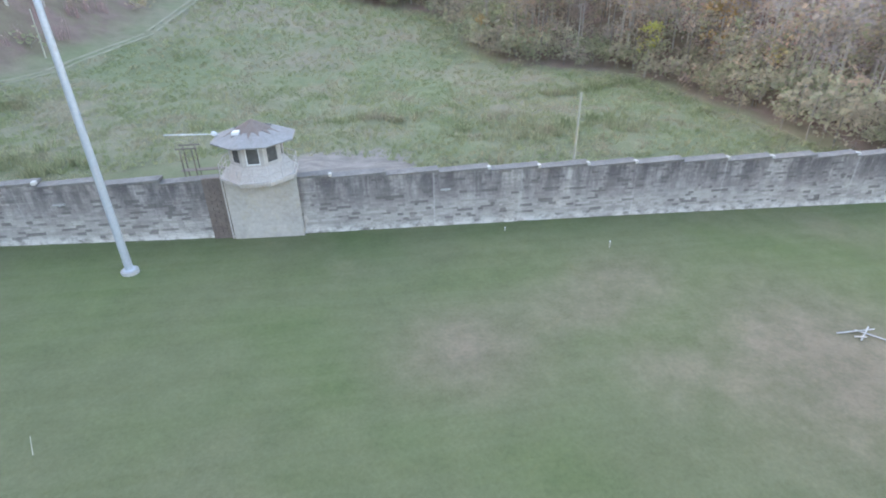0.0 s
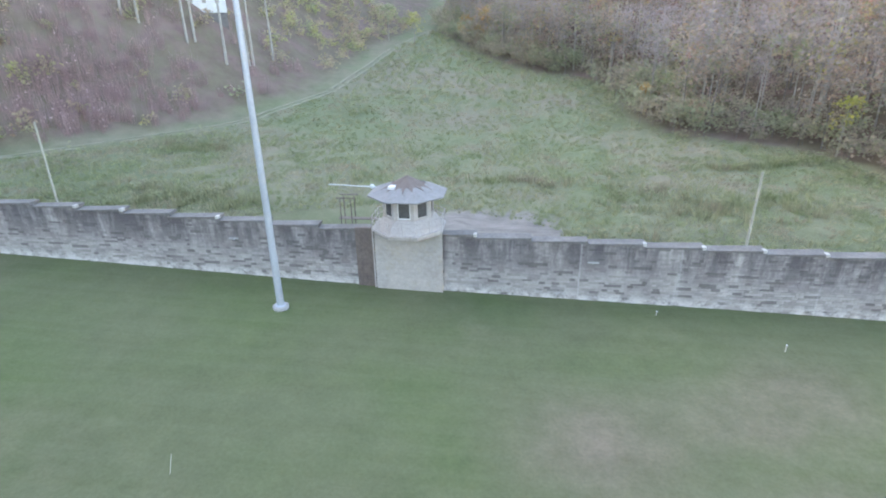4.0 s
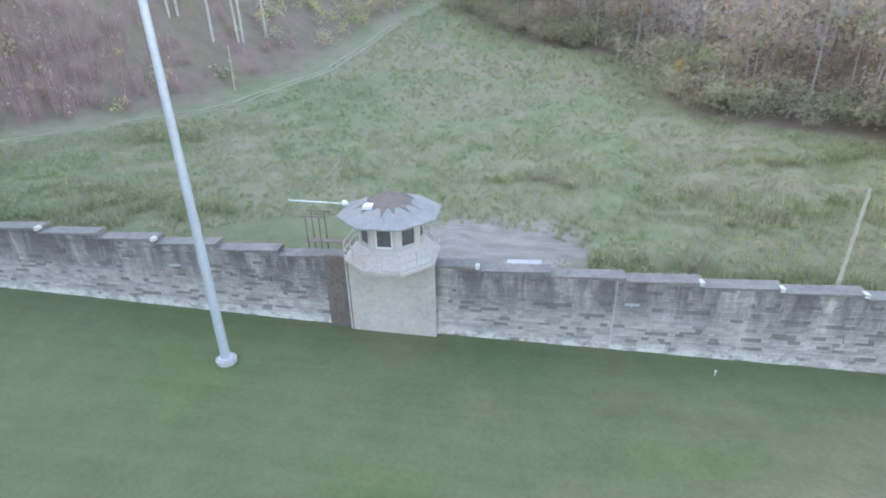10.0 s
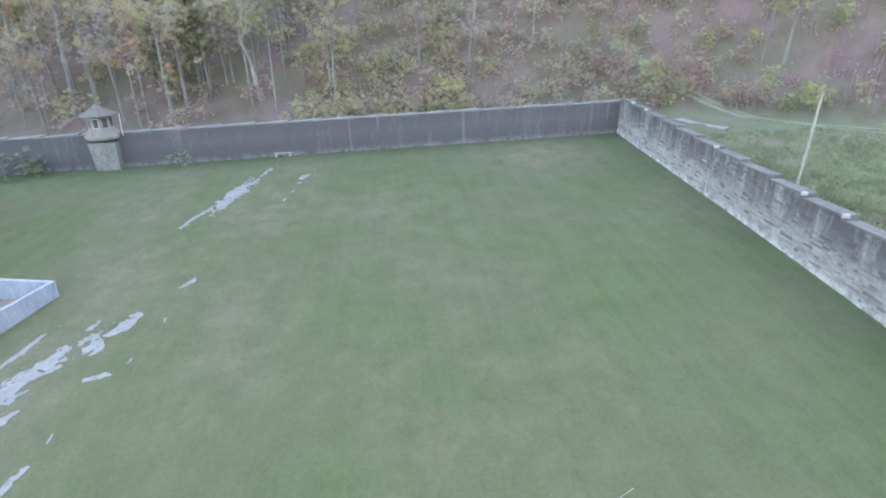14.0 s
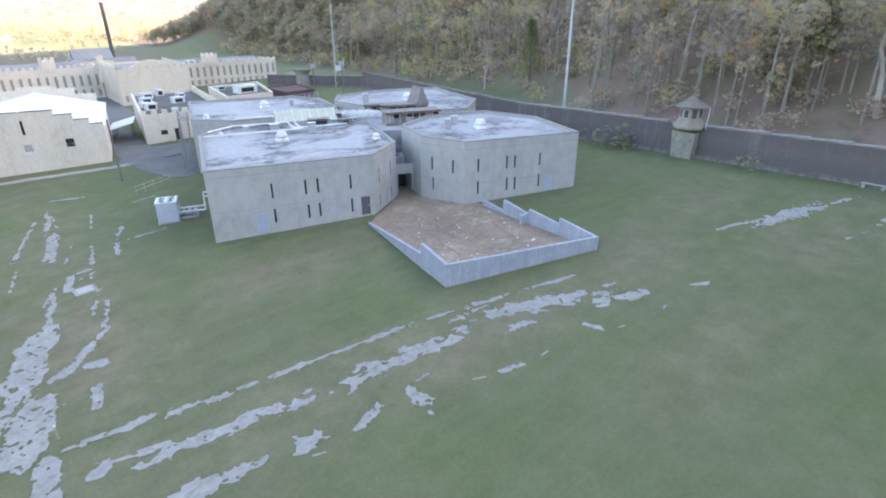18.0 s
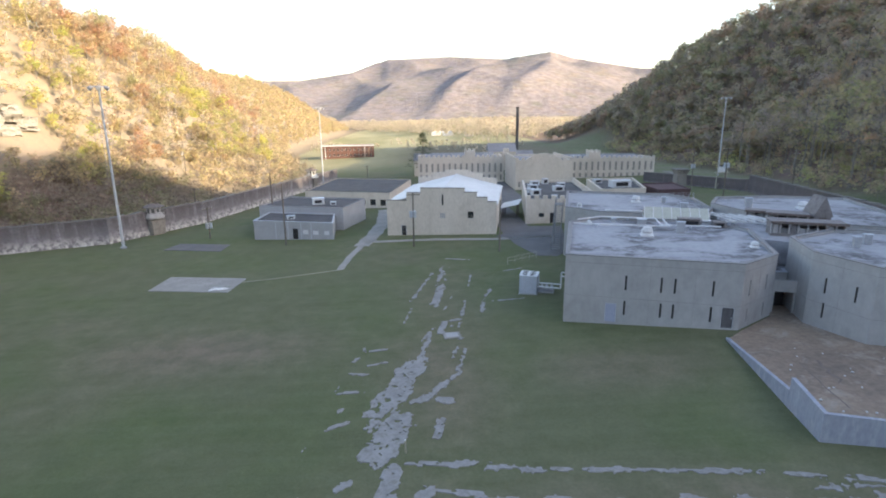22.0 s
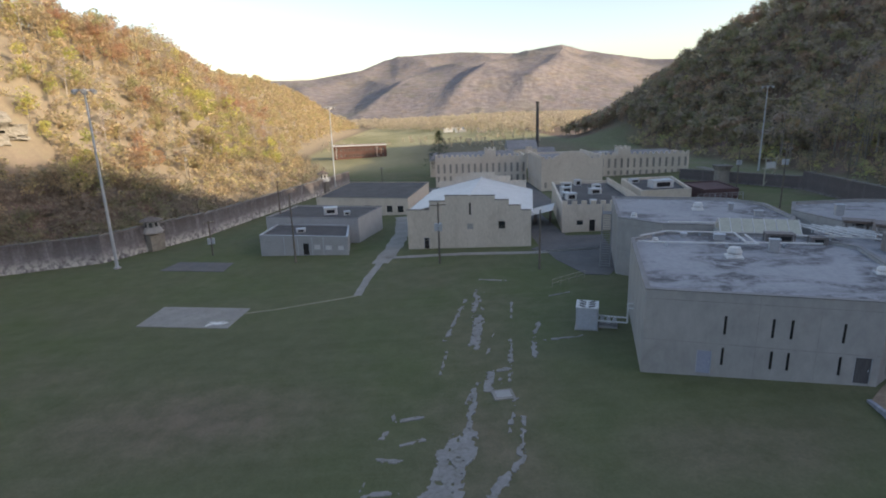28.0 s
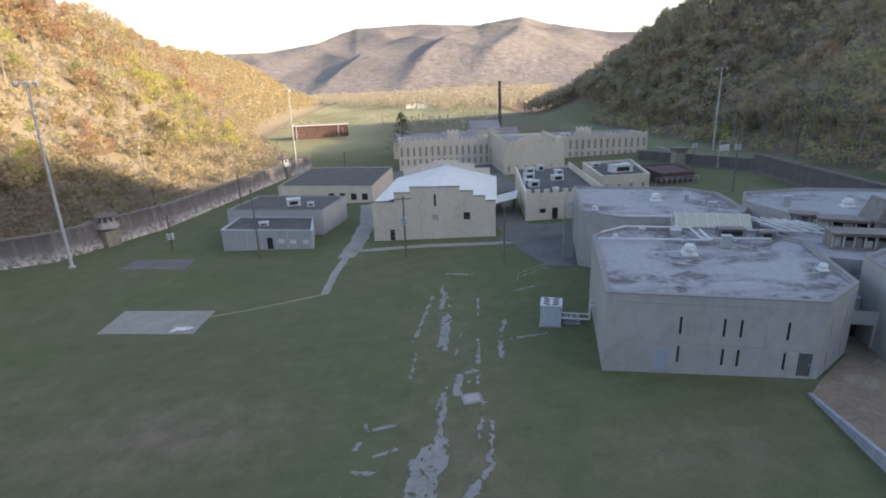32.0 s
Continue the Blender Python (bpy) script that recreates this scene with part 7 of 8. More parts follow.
# small things on the grass
lum = thing("broken_bench", (34.6, 15.4, yard_z(34.6, 15.4)), "pale broken timber bench lying on the grass", "bench")
for a, b in (((-1.2, 0.4, 0.12), (1.3, 0.2, 0.2)), ((-0.3, -0.5, 0.1), (0.9, 0.3, 0.35)), ((0.2, 0.5, 0.1), (1.2, -0.9, 0.15)), ((-0.4, -0.1, 0.1), (-0.1, -0.6, 0.4))):
    part("plank", rod(a, b, 0.055, 0.05, 4), MAT_CONC, lum)
for x, y, h in ((-11.75, 14.4, 0.0), (6.6, -24.9, 0.9), (24, 28.4, 0.5), (16.5, 32.5, 0.3)):
    if h:
        m_ = thing("marker_stub", (x, y, yard_z(x, y)), "short pale marker stub in the lawn", "marker", "lawn markers")
        part("stub", rod((0, 0, -0.2), (0.02, 0, h), 0.05, 0.045, 8), MAT_PALEWOOD, m_)
        part("cap", rod((0.02, 0, h), (0.02, 0, h + 0.06), 0.06, 0.06, 8), MAT_WHITE, m_)
    else:
        m_ = thing("pale_stick", (x, y, yard_z(x, y) + 0.05), "thin pale stick lying in the grass", "stick", turn=118)
        part("stick", rod((-0.7, 0, 0), (0.7, 0, 0.02), 0.018, 0.015, 6), MAT_PALEWOOD, m_)
for x, y, tr_ in ((-17.7, 34.0, 0), (11.8, 33.8, 0), (-46, 36.2, 0)):
    s_ = thing("wall_lamp", (x, 36.0 - 0.036 * (x + 17), yard_z(x, 34) + 3.3), "small pale strip fixed to the wall face", "wall lamp", "wall strips", turn=-2)
    s_.location.y = 37.35 - 0.0359 * (x + 70.5) - 0.1
    part("body", box(-0.42, 0.42, -0.08, 0.06, 0, 0.12, 0.02), MAT_CONC, s_)
    part("bracket", box(-0.06, 0.06, 0.02, 0.12, -0.08, 0.1), MAT_METAL, s_)
wb = thing("pale_bench", (-69.0, -9.5, yard_z(-69, -9.5)), "pale concrete bench against the western wall", "bench", turn=92)
part("seat", box(-1.2, 1.2, -0.85, -0.35, 0.4, 0.5, 0.02), MAT_CONC, wb)
for x in (-0.9, 0.9):
    part("leg", box(x - 0.15, x + 0.15, -0.85, -0.35, -0.2, 0.4), MAT_CONC, wb)
# handrail beside the asphalt
hr = thing("handrail", (-8.5, -72.5, yard_z(-8.5, -72.5)), "pale tubular handrail beside the ramp", "handrail", turn=35)
for z in (0.5, 1.0):
    part("rail", rod((-3, 0, z), (3, 0, z), 0.025, 0.025, 6), MAT_PALEWOOD, hr)
for k in range(5):
    part("post", rod((-3 + 1.5 * k, 0, -0.2), (-3 + 1.5 * k, 0, 1.0), 0.025, 0.025, 6), MAT_PALEWOOD, hr)

# ---- woods ----
def tree_template(r, height, spread, leaves, leaf, trunk=0.28, bare=0.0, low=0.35, lay=1.1):
    """One tree as arrays: trunk and limbs (quads), leaves (quads)."""
    bm = bmesh.new()
    bend = Vector((r.uniform(-0.05, 0.05), r.uniform(-0.05, 0.05), 0)) * height
    pts = [Vector((0, 0, -0.6)), Vector((0, 0, height * 0.3)) + bend * 0.3, Vector((0, 0, height * 0.62)) + bend * 0.8, Vector((0, 0, height * 0.93)) + bend]
    rad = [trunk, trunk * 0.72, trunk * 0.45, trunk * 0.12]
    for i in range(3):
        add_rod(bm, pts[i], pts[i + 1], rad[i], rad[i + 1], 5)
    tips = []
    for k in range(8):
        f = r.uniform(low, 0.9)
        base = pts[1].lerp(pts[3], (f - 0.3) / 0.63) if f > 0.3 else pts[1]
        ang = k * 2.4 + r.uniform(-0.4, 0.4)
        reach = spread * (1.05 - 0.6 * abs(f - 0.5)) * r.uniform(0.65, 1.0)
        tip = base + Vector((math.cos(ang) * reach, math.sin(ang) * reach, reach * r.uniform(0.35, 0.8)))
        add_rod(bm, base, tip, trunk * 0.28, trunk * 0.06, 4)
        tips += [tip, base.lerp(tip, 0.6)]
    bm.verts.index_update()
    wood_v = np.array([v.co[:] for v in bm.verts])
    wood_f = np.array([[v.index for v in f.verts] for f in bm.faces if len(f.verts) == 4])
    bm.free()
    tips.append(pts[3])
    lv = []
    for k in range(int(leaves * (1 - bare))):
        t = tips[r.randrange(len(tips))]
        c = t + Vector((r.gauss(0, 0.3), r.gauss(0, 0.3), r.gauss(0, 0.24))) * spread
        c.z = max(c.z, height * (low - 0.18))
        s = leaf * r.uniform(0.55, 1.25)
        q = Euler((r.uniform(-lay, lay), r.uniform(-lay, lay), r.uniform(0, 6.3))).to_matrix()
        for ox, oy in ((-0.6, -0.25), (0.35, -0.55), (0.65, 0.2), (-0.2, 0.6)):
            lv.append((c + q @ Vector((ox * s, oy * s, 0)))[:])
    lv = np.array(lv).reshape(-1, 3)
    return wood_v, wood_f, lv


def far_template(r, height, spread, leaves, leaf, low=0.2):
    """A tree for distant woods: one thin trunk and three-cornered leaf clumps."""
    bm = bmesh.new()
    add_rod(bm, (0, 0, -0.6), (r.uniform(-0.4, 0.4), r.uniform(-0.4, 0.4), height * 0.9), 0.2, 0.05, 3)
    bm.verts.index_update()
    wood_v = np.array([v.co[:] for v in bm.verts])
    wood_f = np.array([[v.index for v in f.verts] for f in bm.faces if len(f.verts) == 4])
    bm.free()
    lobes = [(Vector((r.uniform(-1, 1) * spread * 0.5, r.uniform(-1, 1) * spread * 0.5, height * r.uniform(low + 0.12, 0.9))), r.uniform(0.45, 0.8) * spread) for _ in range(6)]
    lv = []
    for k in range(leaves):
        c, rad = lobes[k % 6]
        d = Vector((r.gauss(0, 1), r.gauss(0, 1), r.gauss(0, 1))).normalized() * rad * r.uniform(0.5, 1.0)
        d.z *= 0.8
        q = Euler((r.uniform(-1.0, 1.0), r.uniform(-1.0, 1.0), r.uniform(0, 6.3))).to_matrix()
        s = leaf * r.uniform(0.6, 1.25)
        for ox, oy in ((-0.7, -0.45), (0.75, -0.3), (-0.05, 0.8)):
            lv.append((c + d + q @ Vector((ox * s, oy * s, 0)))[:])
    return wood_v, wood_f, np.array(lv)


def plant(name, templates, places, label, leaf_mat, wood_mat=None, corners=4, bole=True):
    """Many trees as two joined meshes: wood and leaves. places: x, y, z, size, turn, template."""
    wv, wf, lv, n = [], [], [], 0
    for x, y, z, s, a, k in places:
        tv, tf, tl = templates[k]
        c, si = math.cos(a), math.sin(a)
        rot = np.array([[c, -si, 0], [si, c, 0], [0, 0, 1]]) * s
        wv.append(tv @ rot.T + (x, y, z))
        wf.append(tf + n)
        n += len(tv)
        if len(tl):
            lv.append(tl @ rot.T + (x, y, z))
    base = tagged(new(name), label, "trees", kind="stuff")
    if bole:
        trunks = fill_mesh("trunks", np.concatenate(wv), np.concatenate(wf), wood_mat or MAT_BARE)
        trunks.parent = base
    if lv:
        lv = np.concatenate(lv)
        leaves = fill_mesh("foliage", lv, np.arange(len(lv)).reshape(-1, corners), leaf_mat)
        leaves.parent = base
    return base


def scatter(seed, x0, x1, y0, y1, spacing, keep, size, kinds, jitter=0.45):
    r = np.random.default_rng(seed)
    xs, ys = np.meshgrid(np.arange(x0, x1, spacing), np.arange(y0, y1, spacing))
    xs = (xs + r.uniform(-jitter, jitter, xs.shape) * spacing).ravel()
    ys = (ys + r.uniform(-jitter, jitter, ys.shape) * spacing).ravel()
    ok = keep(xs, ys) > r.uniform(0, 1, xs.shape)
    xs, ys = xs[ok], ys[ok]
    zs = land(xs, ys)
    s = r.uniform(*size, xs.shape)
    a = r.uniform(0, 6.28, xs.shape)
    k = r.choice(kinds, xs.shape)
    return list(zip(xs, ys, zs, s, a, k))


tr = random.Random(11)
BIG = [tree_template(tr, tr.uniform(13, 18), tr.uniform(3.2, 4.4), 230, 0.85, low=tr.uniform(0.22, 0.4)) for _ in range(5)]
TALL = [tree_template(tr, tr.uniform(15, 20), tr.uniform(2.4, 3.2), 190, 0.75, 0.2, low=tr.uniform(0.48, 0.62)) for _ in range(5)]
BIG += [tree_template(tr, tr.uniform(15, 20), tr.uniform(2.6, 3.4), 180, 0.7, bare=0.5, low=0.45) for _ in range(3)]
BIG += [tree_template(tr, tr.uniform(17, 21), 2.4, 0, 0.8, 0.22, low=0.6) for _ in range(2)]
SMALL = [tree_template(tr, tr.uniform(3, 5.5), tr.uniform(1.6, 2.4), 84, 0.58, 0.07, low=0.12) for _ in range(4)]
FAR = [far_template(tr, tr.uniform(9, 14), tr.uniform(3.0, 4.2), 84, 1.35) for _ in range(6)]
FINE = [far_template(tr, tr.uniform(9, 14), tr.uniform(2.6, 3.8), 400, 0.52) for _ in range(6)]
DENSE = [far_template(tr, tr.uniform(9, 14), tr.uniform(2.8, 4.0), 150, 0.95) for _ in range(6)]
TWIGGY = [tree_template(tr, tr.uniform(12, 17), tr.uniform(2.4, 3.4), 90, 0.9, 0.2, low=tr.uniform(0.35, 0.5)) for _ in range(4)]
FULL = [tree_template(tr, tr.uniform(13, 19), tr.uniform(2.8, 4.0), 420, 0.5, 0.16, low=tr.uniform(0.2, 0.45)) for _ in range(5)]
HAZY = [tree_template(tr, tr.uniform(13, 18), tr.uniform(2.2, 3.2), 260, 0.48, 0.13, low=tr.uniform(0.25, 0.45)) for _ in range(4)]
UNDER = [tree_template(tr, tr.uniform(3, 5.5), tr.uniform(1.6, 2.4), 130, 0.42, 0.05, low=0.1) for _ in range(4)]
BUSH = [tree_template(tr, tr.uniform(1.0, 1.8), tr.uniform(1.2, 2.0), 44, 0.5, 0.03, low=0.08, lay=0.7) for _ in range(4)]


def tuft_template(r):
    """A tuft of tall grass: narrow blades that lean outwards."""
    lv = []
    for k in range(22):
        a, d = r.uniform(0, 6.28), r.uniform(0, 0.55)
        x, y, h, w = d * math.cos(a), d * math.sin(a), r.uniform(0.35, 0.85), r.uniform(0.03, 0.06)
        b = r.uniform(0, 6.28)
        lean = Vector((x * 0.5 + r.uniform(-0.25, 0.25), y * 0.5 + r.uniform(-0.25, 0.25), h))
        for ox, f in ((-w, 0.0), (w, 0.0), (0.0, 1.0)):
            lv.append((x + ox * math.cos(b) + lean.x * f, y + ox * math.sin(b) + lean.y * f, lean.z * f - 0.03))
    return np.zeros((4, 3)), np.array([[0, 1, 2, 3]]), np.array(lv)


TUFT = [tuft_template(tr) for _ in range(5)]


def cane_template(r):
    bm = bmesh.new()
    for k in range(24):
        x, y = r.uniform(-0.9, 0.9), r.uniform(-0.9, 0.9)
        add_rod(bm, (x, y, -0.2), (x * 1.3 + r.uniform(-0.2, 0.2), y * 1.3, r.uniform(1.6, 4.2)), 0.032, 0.012, 3)
    bm.verts.index_update()
    v = np.array([q.co[:] for q in bm.verts])
    f = np.array([[q.index for q in g.verts] for g in bm.faces if len(g.verts) == 4])
    bm.free()
    return v, f, tree_template(r, 2.6, 0.9, 5, 0.3, 0.03, low=0.2)[2]


CANE = [cane_template(tr) for _ in range(3)]


def on_west_woods(lo, hi, dens):
    """The woods stop short of the yard's corner, where the slope is open brush."""
    return lambda x, y: on_west(lo, hi, dens)(x, y) * np.where(y > -4 + 0.25 * (west_base(y) - x), 0.07, 1.0)


def on_west(lo, hi, dens=1.0):
    return lambda x, y: dens * ((west_base(y) - x) > lo) * ((west_base(y) - x) < hi) * (1 - clearing(x, y))


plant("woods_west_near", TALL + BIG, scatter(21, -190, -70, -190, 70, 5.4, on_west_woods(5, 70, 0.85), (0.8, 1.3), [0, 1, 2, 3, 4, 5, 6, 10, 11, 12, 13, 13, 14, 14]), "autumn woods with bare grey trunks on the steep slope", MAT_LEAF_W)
# darker copy of MAT_TWIGS: the western slope's shade is put into the colour
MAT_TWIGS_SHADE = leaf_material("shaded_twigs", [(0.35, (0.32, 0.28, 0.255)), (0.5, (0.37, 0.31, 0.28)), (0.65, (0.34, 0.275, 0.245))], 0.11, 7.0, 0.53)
MAT_LEAF_BROWN = leaf_material("dead_brush", [(0.34, (0.34, 0.26, 0.225)), (0.46, (0.39, 0.29, 0.25)), (0.56, (0.33, 0.305, 0.21)), (0.66, (0.4, 0.29, 0.26))], 0.1, 6.0, 0.48)
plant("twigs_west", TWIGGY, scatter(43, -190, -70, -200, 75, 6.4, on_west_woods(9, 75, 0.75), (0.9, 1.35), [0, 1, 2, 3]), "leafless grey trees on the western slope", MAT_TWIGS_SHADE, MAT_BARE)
plant("dead_brush_west", SMALL, scatter(44, -140, -60, -120, 60, 2.6, lambda x, y: on_west(2, 60)(x, y) * np.where(y > 14, 0.85, np.where((y > -100) & (y < -10), 0.16, 0.4)), (0.45, 1.1), [0, 1, 2, 3]), "brown dead brush on the western slope", MAT_LEAF_BROWN, bole=False)
plant("brush_west", SMALL, scatter(22, -135, -66, -330, 75, 2.8, lambda x, y: on_west(1, 60)(x, y) * np.where((y > -78) & (y < -10), 0.1, 1.0) * np.where(y > 18, 0.12, 1.0) * np.where(west_base(y) - x < 22, np.where(y > -5, 0.8, 0.4), np.where(y > 0, 0.5, 0.2)), (0.55, 1.35), [0, 1, 2, 3]), "dense green and brown undergrowth along the slope", MAT_LEAF_S)
plant("woods_west_far", DENSE, scatter(23, -330, -60, -440, 60, 4.9, lambda x, y: ((west_base(y) - x) > np.where((y > -190) & (y < 70), 62, 8)) * ((west_base(y) - x) < 170) * (1 - clearing(x, y)) * np.where(y > 62, 0.35, 0.95), (0.75, 1.2), [0, 1, 2, 3, 4, 5]), "dark autumn woods covering the western hill", MAT_LEAF_D, corners=3)
plant("bank_woods", FAR, scatter(38, -300, -40, 60, 240, 9.0, lambda x, y: ((west_base(y) - x) > 40) * ((west_base(y) - x) < 190) * 0.5, (0.7, 1.1), [0, 1, 2, 3, 4]), "thin autumn woods above the bank", MAT_LEAF_S, corners=3)
plant("woods_north", FULL, scatter(24, -30, 130, 42, 270, 7.0, lambda x, y: ((x - wood_edge(y)) > 3) * ((x - wood_edge(y)) < 75) * 0.85, (0.7, 1.3), [0, 1, 2, 3, 4]), "mixed autumn woods with bare trunks beyond the meadow", MAT_LEAF_N)
plant("bare_woods_north", HAZY, scatter(45, -40, 130, 42, 280, 6.4, lambda x, y: ((x - wood_edge(y)) > 4) * ((x - wood_edge(y)) < 75) * 0.85, (0.9, 1.35), [0, 1, 2, 3]), "leafless grey trees in the woods beyond the meadow", MAT_TWIGS_N, MAT_PALEBARK)
plant("understory_north", UNDER, scatter(51, -40, 110, 42, 230, 3.4, lambda x, y: ((x - wood_edge(y)) > 3) * ((x - wood_edge(y)) < 36) * 0.8, (0.45, 1.15), [0, 1, 2, 3]), "brown and green undergrowth inside the woods", MAT_UNDER, bole=False)
plant("wood_edge_brush", UNDER, scatter(25, -30, 130, 42, 240, 2.4, lambda x, y: ((x - wood_edge(y)) > -1) * ((x - wood_edge(y)) < 14) * 0.55, (0.5, 1.5), [0, 1, 2, 3]), "shrubs and saplings along the wood edge", MAT_LEAF_EDGE)
def on_east(lo, hi, kind):
    """Stands of one kind of tree on the eastern slope; the kinds share the ground between them."""
    def keep(x, y):
        up = x - east_base(y)
        mood = swell(x, y, 17, 5) + 0.018 * (up - 45) - 0.006 * (y + 200)
        share = {"russet": smooth(-0.1, 0.9, mood), "bright": smooth(0.2, -0.9, mood) * 0.75, "twigs": 0.34 + 0 * mood, "gold": 0.5 + 0 * mood}[kind]
        cliff = (x > 96) & (x < 112) & (y > -130) & (y < -96)
        ledge = (np.abs(up - 56 - 0.12 * (y + 150)) < 3.5) & (y > -190) & (y < -120)
        return (up > lo) * (up < hi) * ~cliff * ~ledge * share
    return keep


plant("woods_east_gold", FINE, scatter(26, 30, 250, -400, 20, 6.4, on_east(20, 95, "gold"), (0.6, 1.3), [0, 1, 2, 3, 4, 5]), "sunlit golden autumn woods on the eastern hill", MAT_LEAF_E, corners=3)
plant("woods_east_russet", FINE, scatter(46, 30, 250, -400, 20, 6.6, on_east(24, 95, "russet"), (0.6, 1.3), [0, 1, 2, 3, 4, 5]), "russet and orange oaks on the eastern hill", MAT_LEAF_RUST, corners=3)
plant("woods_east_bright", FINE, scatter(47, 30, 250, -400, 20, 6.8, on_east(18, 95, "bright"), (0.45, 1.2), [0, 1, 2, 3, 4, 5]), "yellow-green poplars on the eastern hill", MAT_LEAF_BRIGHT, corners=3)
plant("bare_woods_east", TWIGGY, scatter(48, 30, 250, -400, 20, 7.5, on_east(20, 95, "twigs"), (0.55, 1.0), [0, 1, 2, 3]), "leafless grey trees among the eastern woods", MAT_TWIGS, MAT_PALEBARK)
plant("woods_east_far", FAR, scatter(36, 30, 250, -900, -400, 6.4, lambda x, y: ((x - east_base(y)) > 14) * ((x - east_base(y)) < 100) * 0.95, (0.55, 0.95), [0, 1, 2, 3, 4]), "sunlit golden autumn woods further down the valley", MAT_LEAF_E, corners=3)
plant("brush_east", SMALL, scatter(27, 40, 150, -330, -40, 2.1, lambda x, y: ((x - east_base(y)) > 1) * ((x - east_base(y)) < 27) * np.where(y > -150, 0.9, 0.2), (0.6, 1.2), [0, 1, 2, 3]), "leafless scrub on the lower eastern slope, coloured darker for the shade there", MAT_LEAF_B, bole=False)
plant("gold_brush_east", SMALL, scatter(37, 50, 210, -400, -40, 3.9, lambda x, y: ~((x > 96) & (x < 106) & (y > -132) & (y < -100)) * ((x - east_base(y)) > np.where(y > -150, 16, 8)) * ((x - east_base(y)) < 90) * 0.8, (0.6, 1.3), [0, 1, 2, 3]), "russet scrub among the eastern woods", MAT_LEAF_E, bole=False)
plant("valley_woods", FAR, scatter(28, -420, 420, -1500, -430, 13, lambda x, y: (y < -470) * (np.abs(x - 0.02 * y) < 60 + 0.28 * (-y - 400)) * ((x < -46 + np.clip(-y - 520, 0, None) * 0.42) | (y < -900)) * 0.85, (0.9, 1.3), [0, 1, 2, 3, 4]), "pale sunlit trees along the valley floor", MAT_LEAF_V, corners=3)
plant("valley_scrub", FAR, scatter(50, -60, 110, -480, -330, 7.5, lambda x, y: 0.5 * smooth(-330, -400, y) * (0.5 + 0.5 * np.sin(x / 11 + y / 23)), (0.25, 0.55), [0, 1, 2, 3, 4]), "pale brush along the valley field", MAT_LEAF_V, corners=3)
plant("bank_shrubs", SMALL, scatter(32, -110, -25, 42, 210, 3.0, lambda x, y: ((west_base(y) - x) > 1.5) * ((west_base(y) - x) < 45) * np.where(y > 140, 0.75, np.where(y < 66, 0.2, 0.16)), (0.4, 1.0), [0, 1, 2, 3]), "green and yellow shrubs on the bank above the track", MAT_LEAF_S, bole=False)
plant("red_brush", CANE, scatter(29, -110, -40, 45, 125, 1.3, lambda x, y: ((west_base(y) - x) > 3) * ((west_base(y) - x) < 30) * (0.12 + 0.75 * np.exp(-((x + 63) / 9) ** 2 - ((y - 82) / 13) ** 2)), (0.6, 1.1), [0, 1, 2]), "leafless reddish brush on the bank above the track", MAT_BRUSH, MAT_CANE)
def drift(x, y):
    """Where the meadow grows rank: winding bands and a hedge line."""
    band = 0.7 * np.exp(-((y - 41.5 - 1.5 * np.sin(x / 9)) / 2.4) ** 2)
    band = band + 0.45 * np.exp(-((x - 28) / 14) ** 2 - ((y - 56) / 6) ** 2) + 0.5 * np.exp(-((x + 33) / 12) ** 2 - ((y - 49) / 5) ** 2) + 0.5 * np.exp(-((x + 41) / 6) ** 2 - ((y - 71) / 3) ** 2)
    hedge = np.interp(x, [-13, 0, 12, 19, 25, 33, 40, 49, 60], [60.1, 60.6, 61.5, 65.3, 67.8, 71.6, 71.8, 77, 79])
    band = band + 0.75 * np.exp(-((y - hedge - 0.8 * np.sin(x / 3.1)) / 1.2) ** 2) * (x > -14) * (0.55 + 0.45 * np.sin(x / 5.3))
    return np.clip(0.012 + band, 0, 1)


plant("meadow_bushes", BUSH, scatter(30, -62, 58, 39, 190, 2.4, lambda x, y: ((x - west_base(y)) > 5) * ((wood_edge(y) - x) > 1) * np.clip(0.75 * drift(x, y) ** 1.3 + 0.5 * ((wood_edge(y) - x) < 7), 0, 1) * (y < 170), (0.25, 0.7), [0, 1, 2, 3]), "low shrubs dotted about the rough meadow", MAT_HEDGE)
MAT_RANK = leaf_material("rank_growth", [(0.34, (0.185, 0.215, 0.12)), (0.46, (0.225, 0.245, 0.145)), (0.56, (0.25, 0.25, 0.16)), (0.66, (0.27, 0.235, 0.178))], 0.09, 8.0, 0.1)
plant("rank_growth", TUFT, scatter(49, -62, 62, 38.2, 108, 0.62, lambda x, y: ((x - west_base(y)) > 5) * ((wood_edge(y) - x) > 0) * np.clip(0.8 * drift(x, y) - 0.1, 0, 0.7) * ((x + 5) ** 2 / 260 + (y - 44) ** 2 / 40 > 1), (0.8, 1.9), [0, 1, 2, 3, 4]), "rank weeds along the wall and the old hedge line", MAT_RANK, bole=False, corners=3)
MAT_TUFT = leaf_material("tall_grass", [(0.34, (0.22, 0.255, 0.145)), (0.45, (0.255, 0.28, 0.168)), (0.55, (0.285, 0.29, 0.19)), (0.66, (0.31, 0.282, 0.212))], 0.2, 8.0, 0.1)
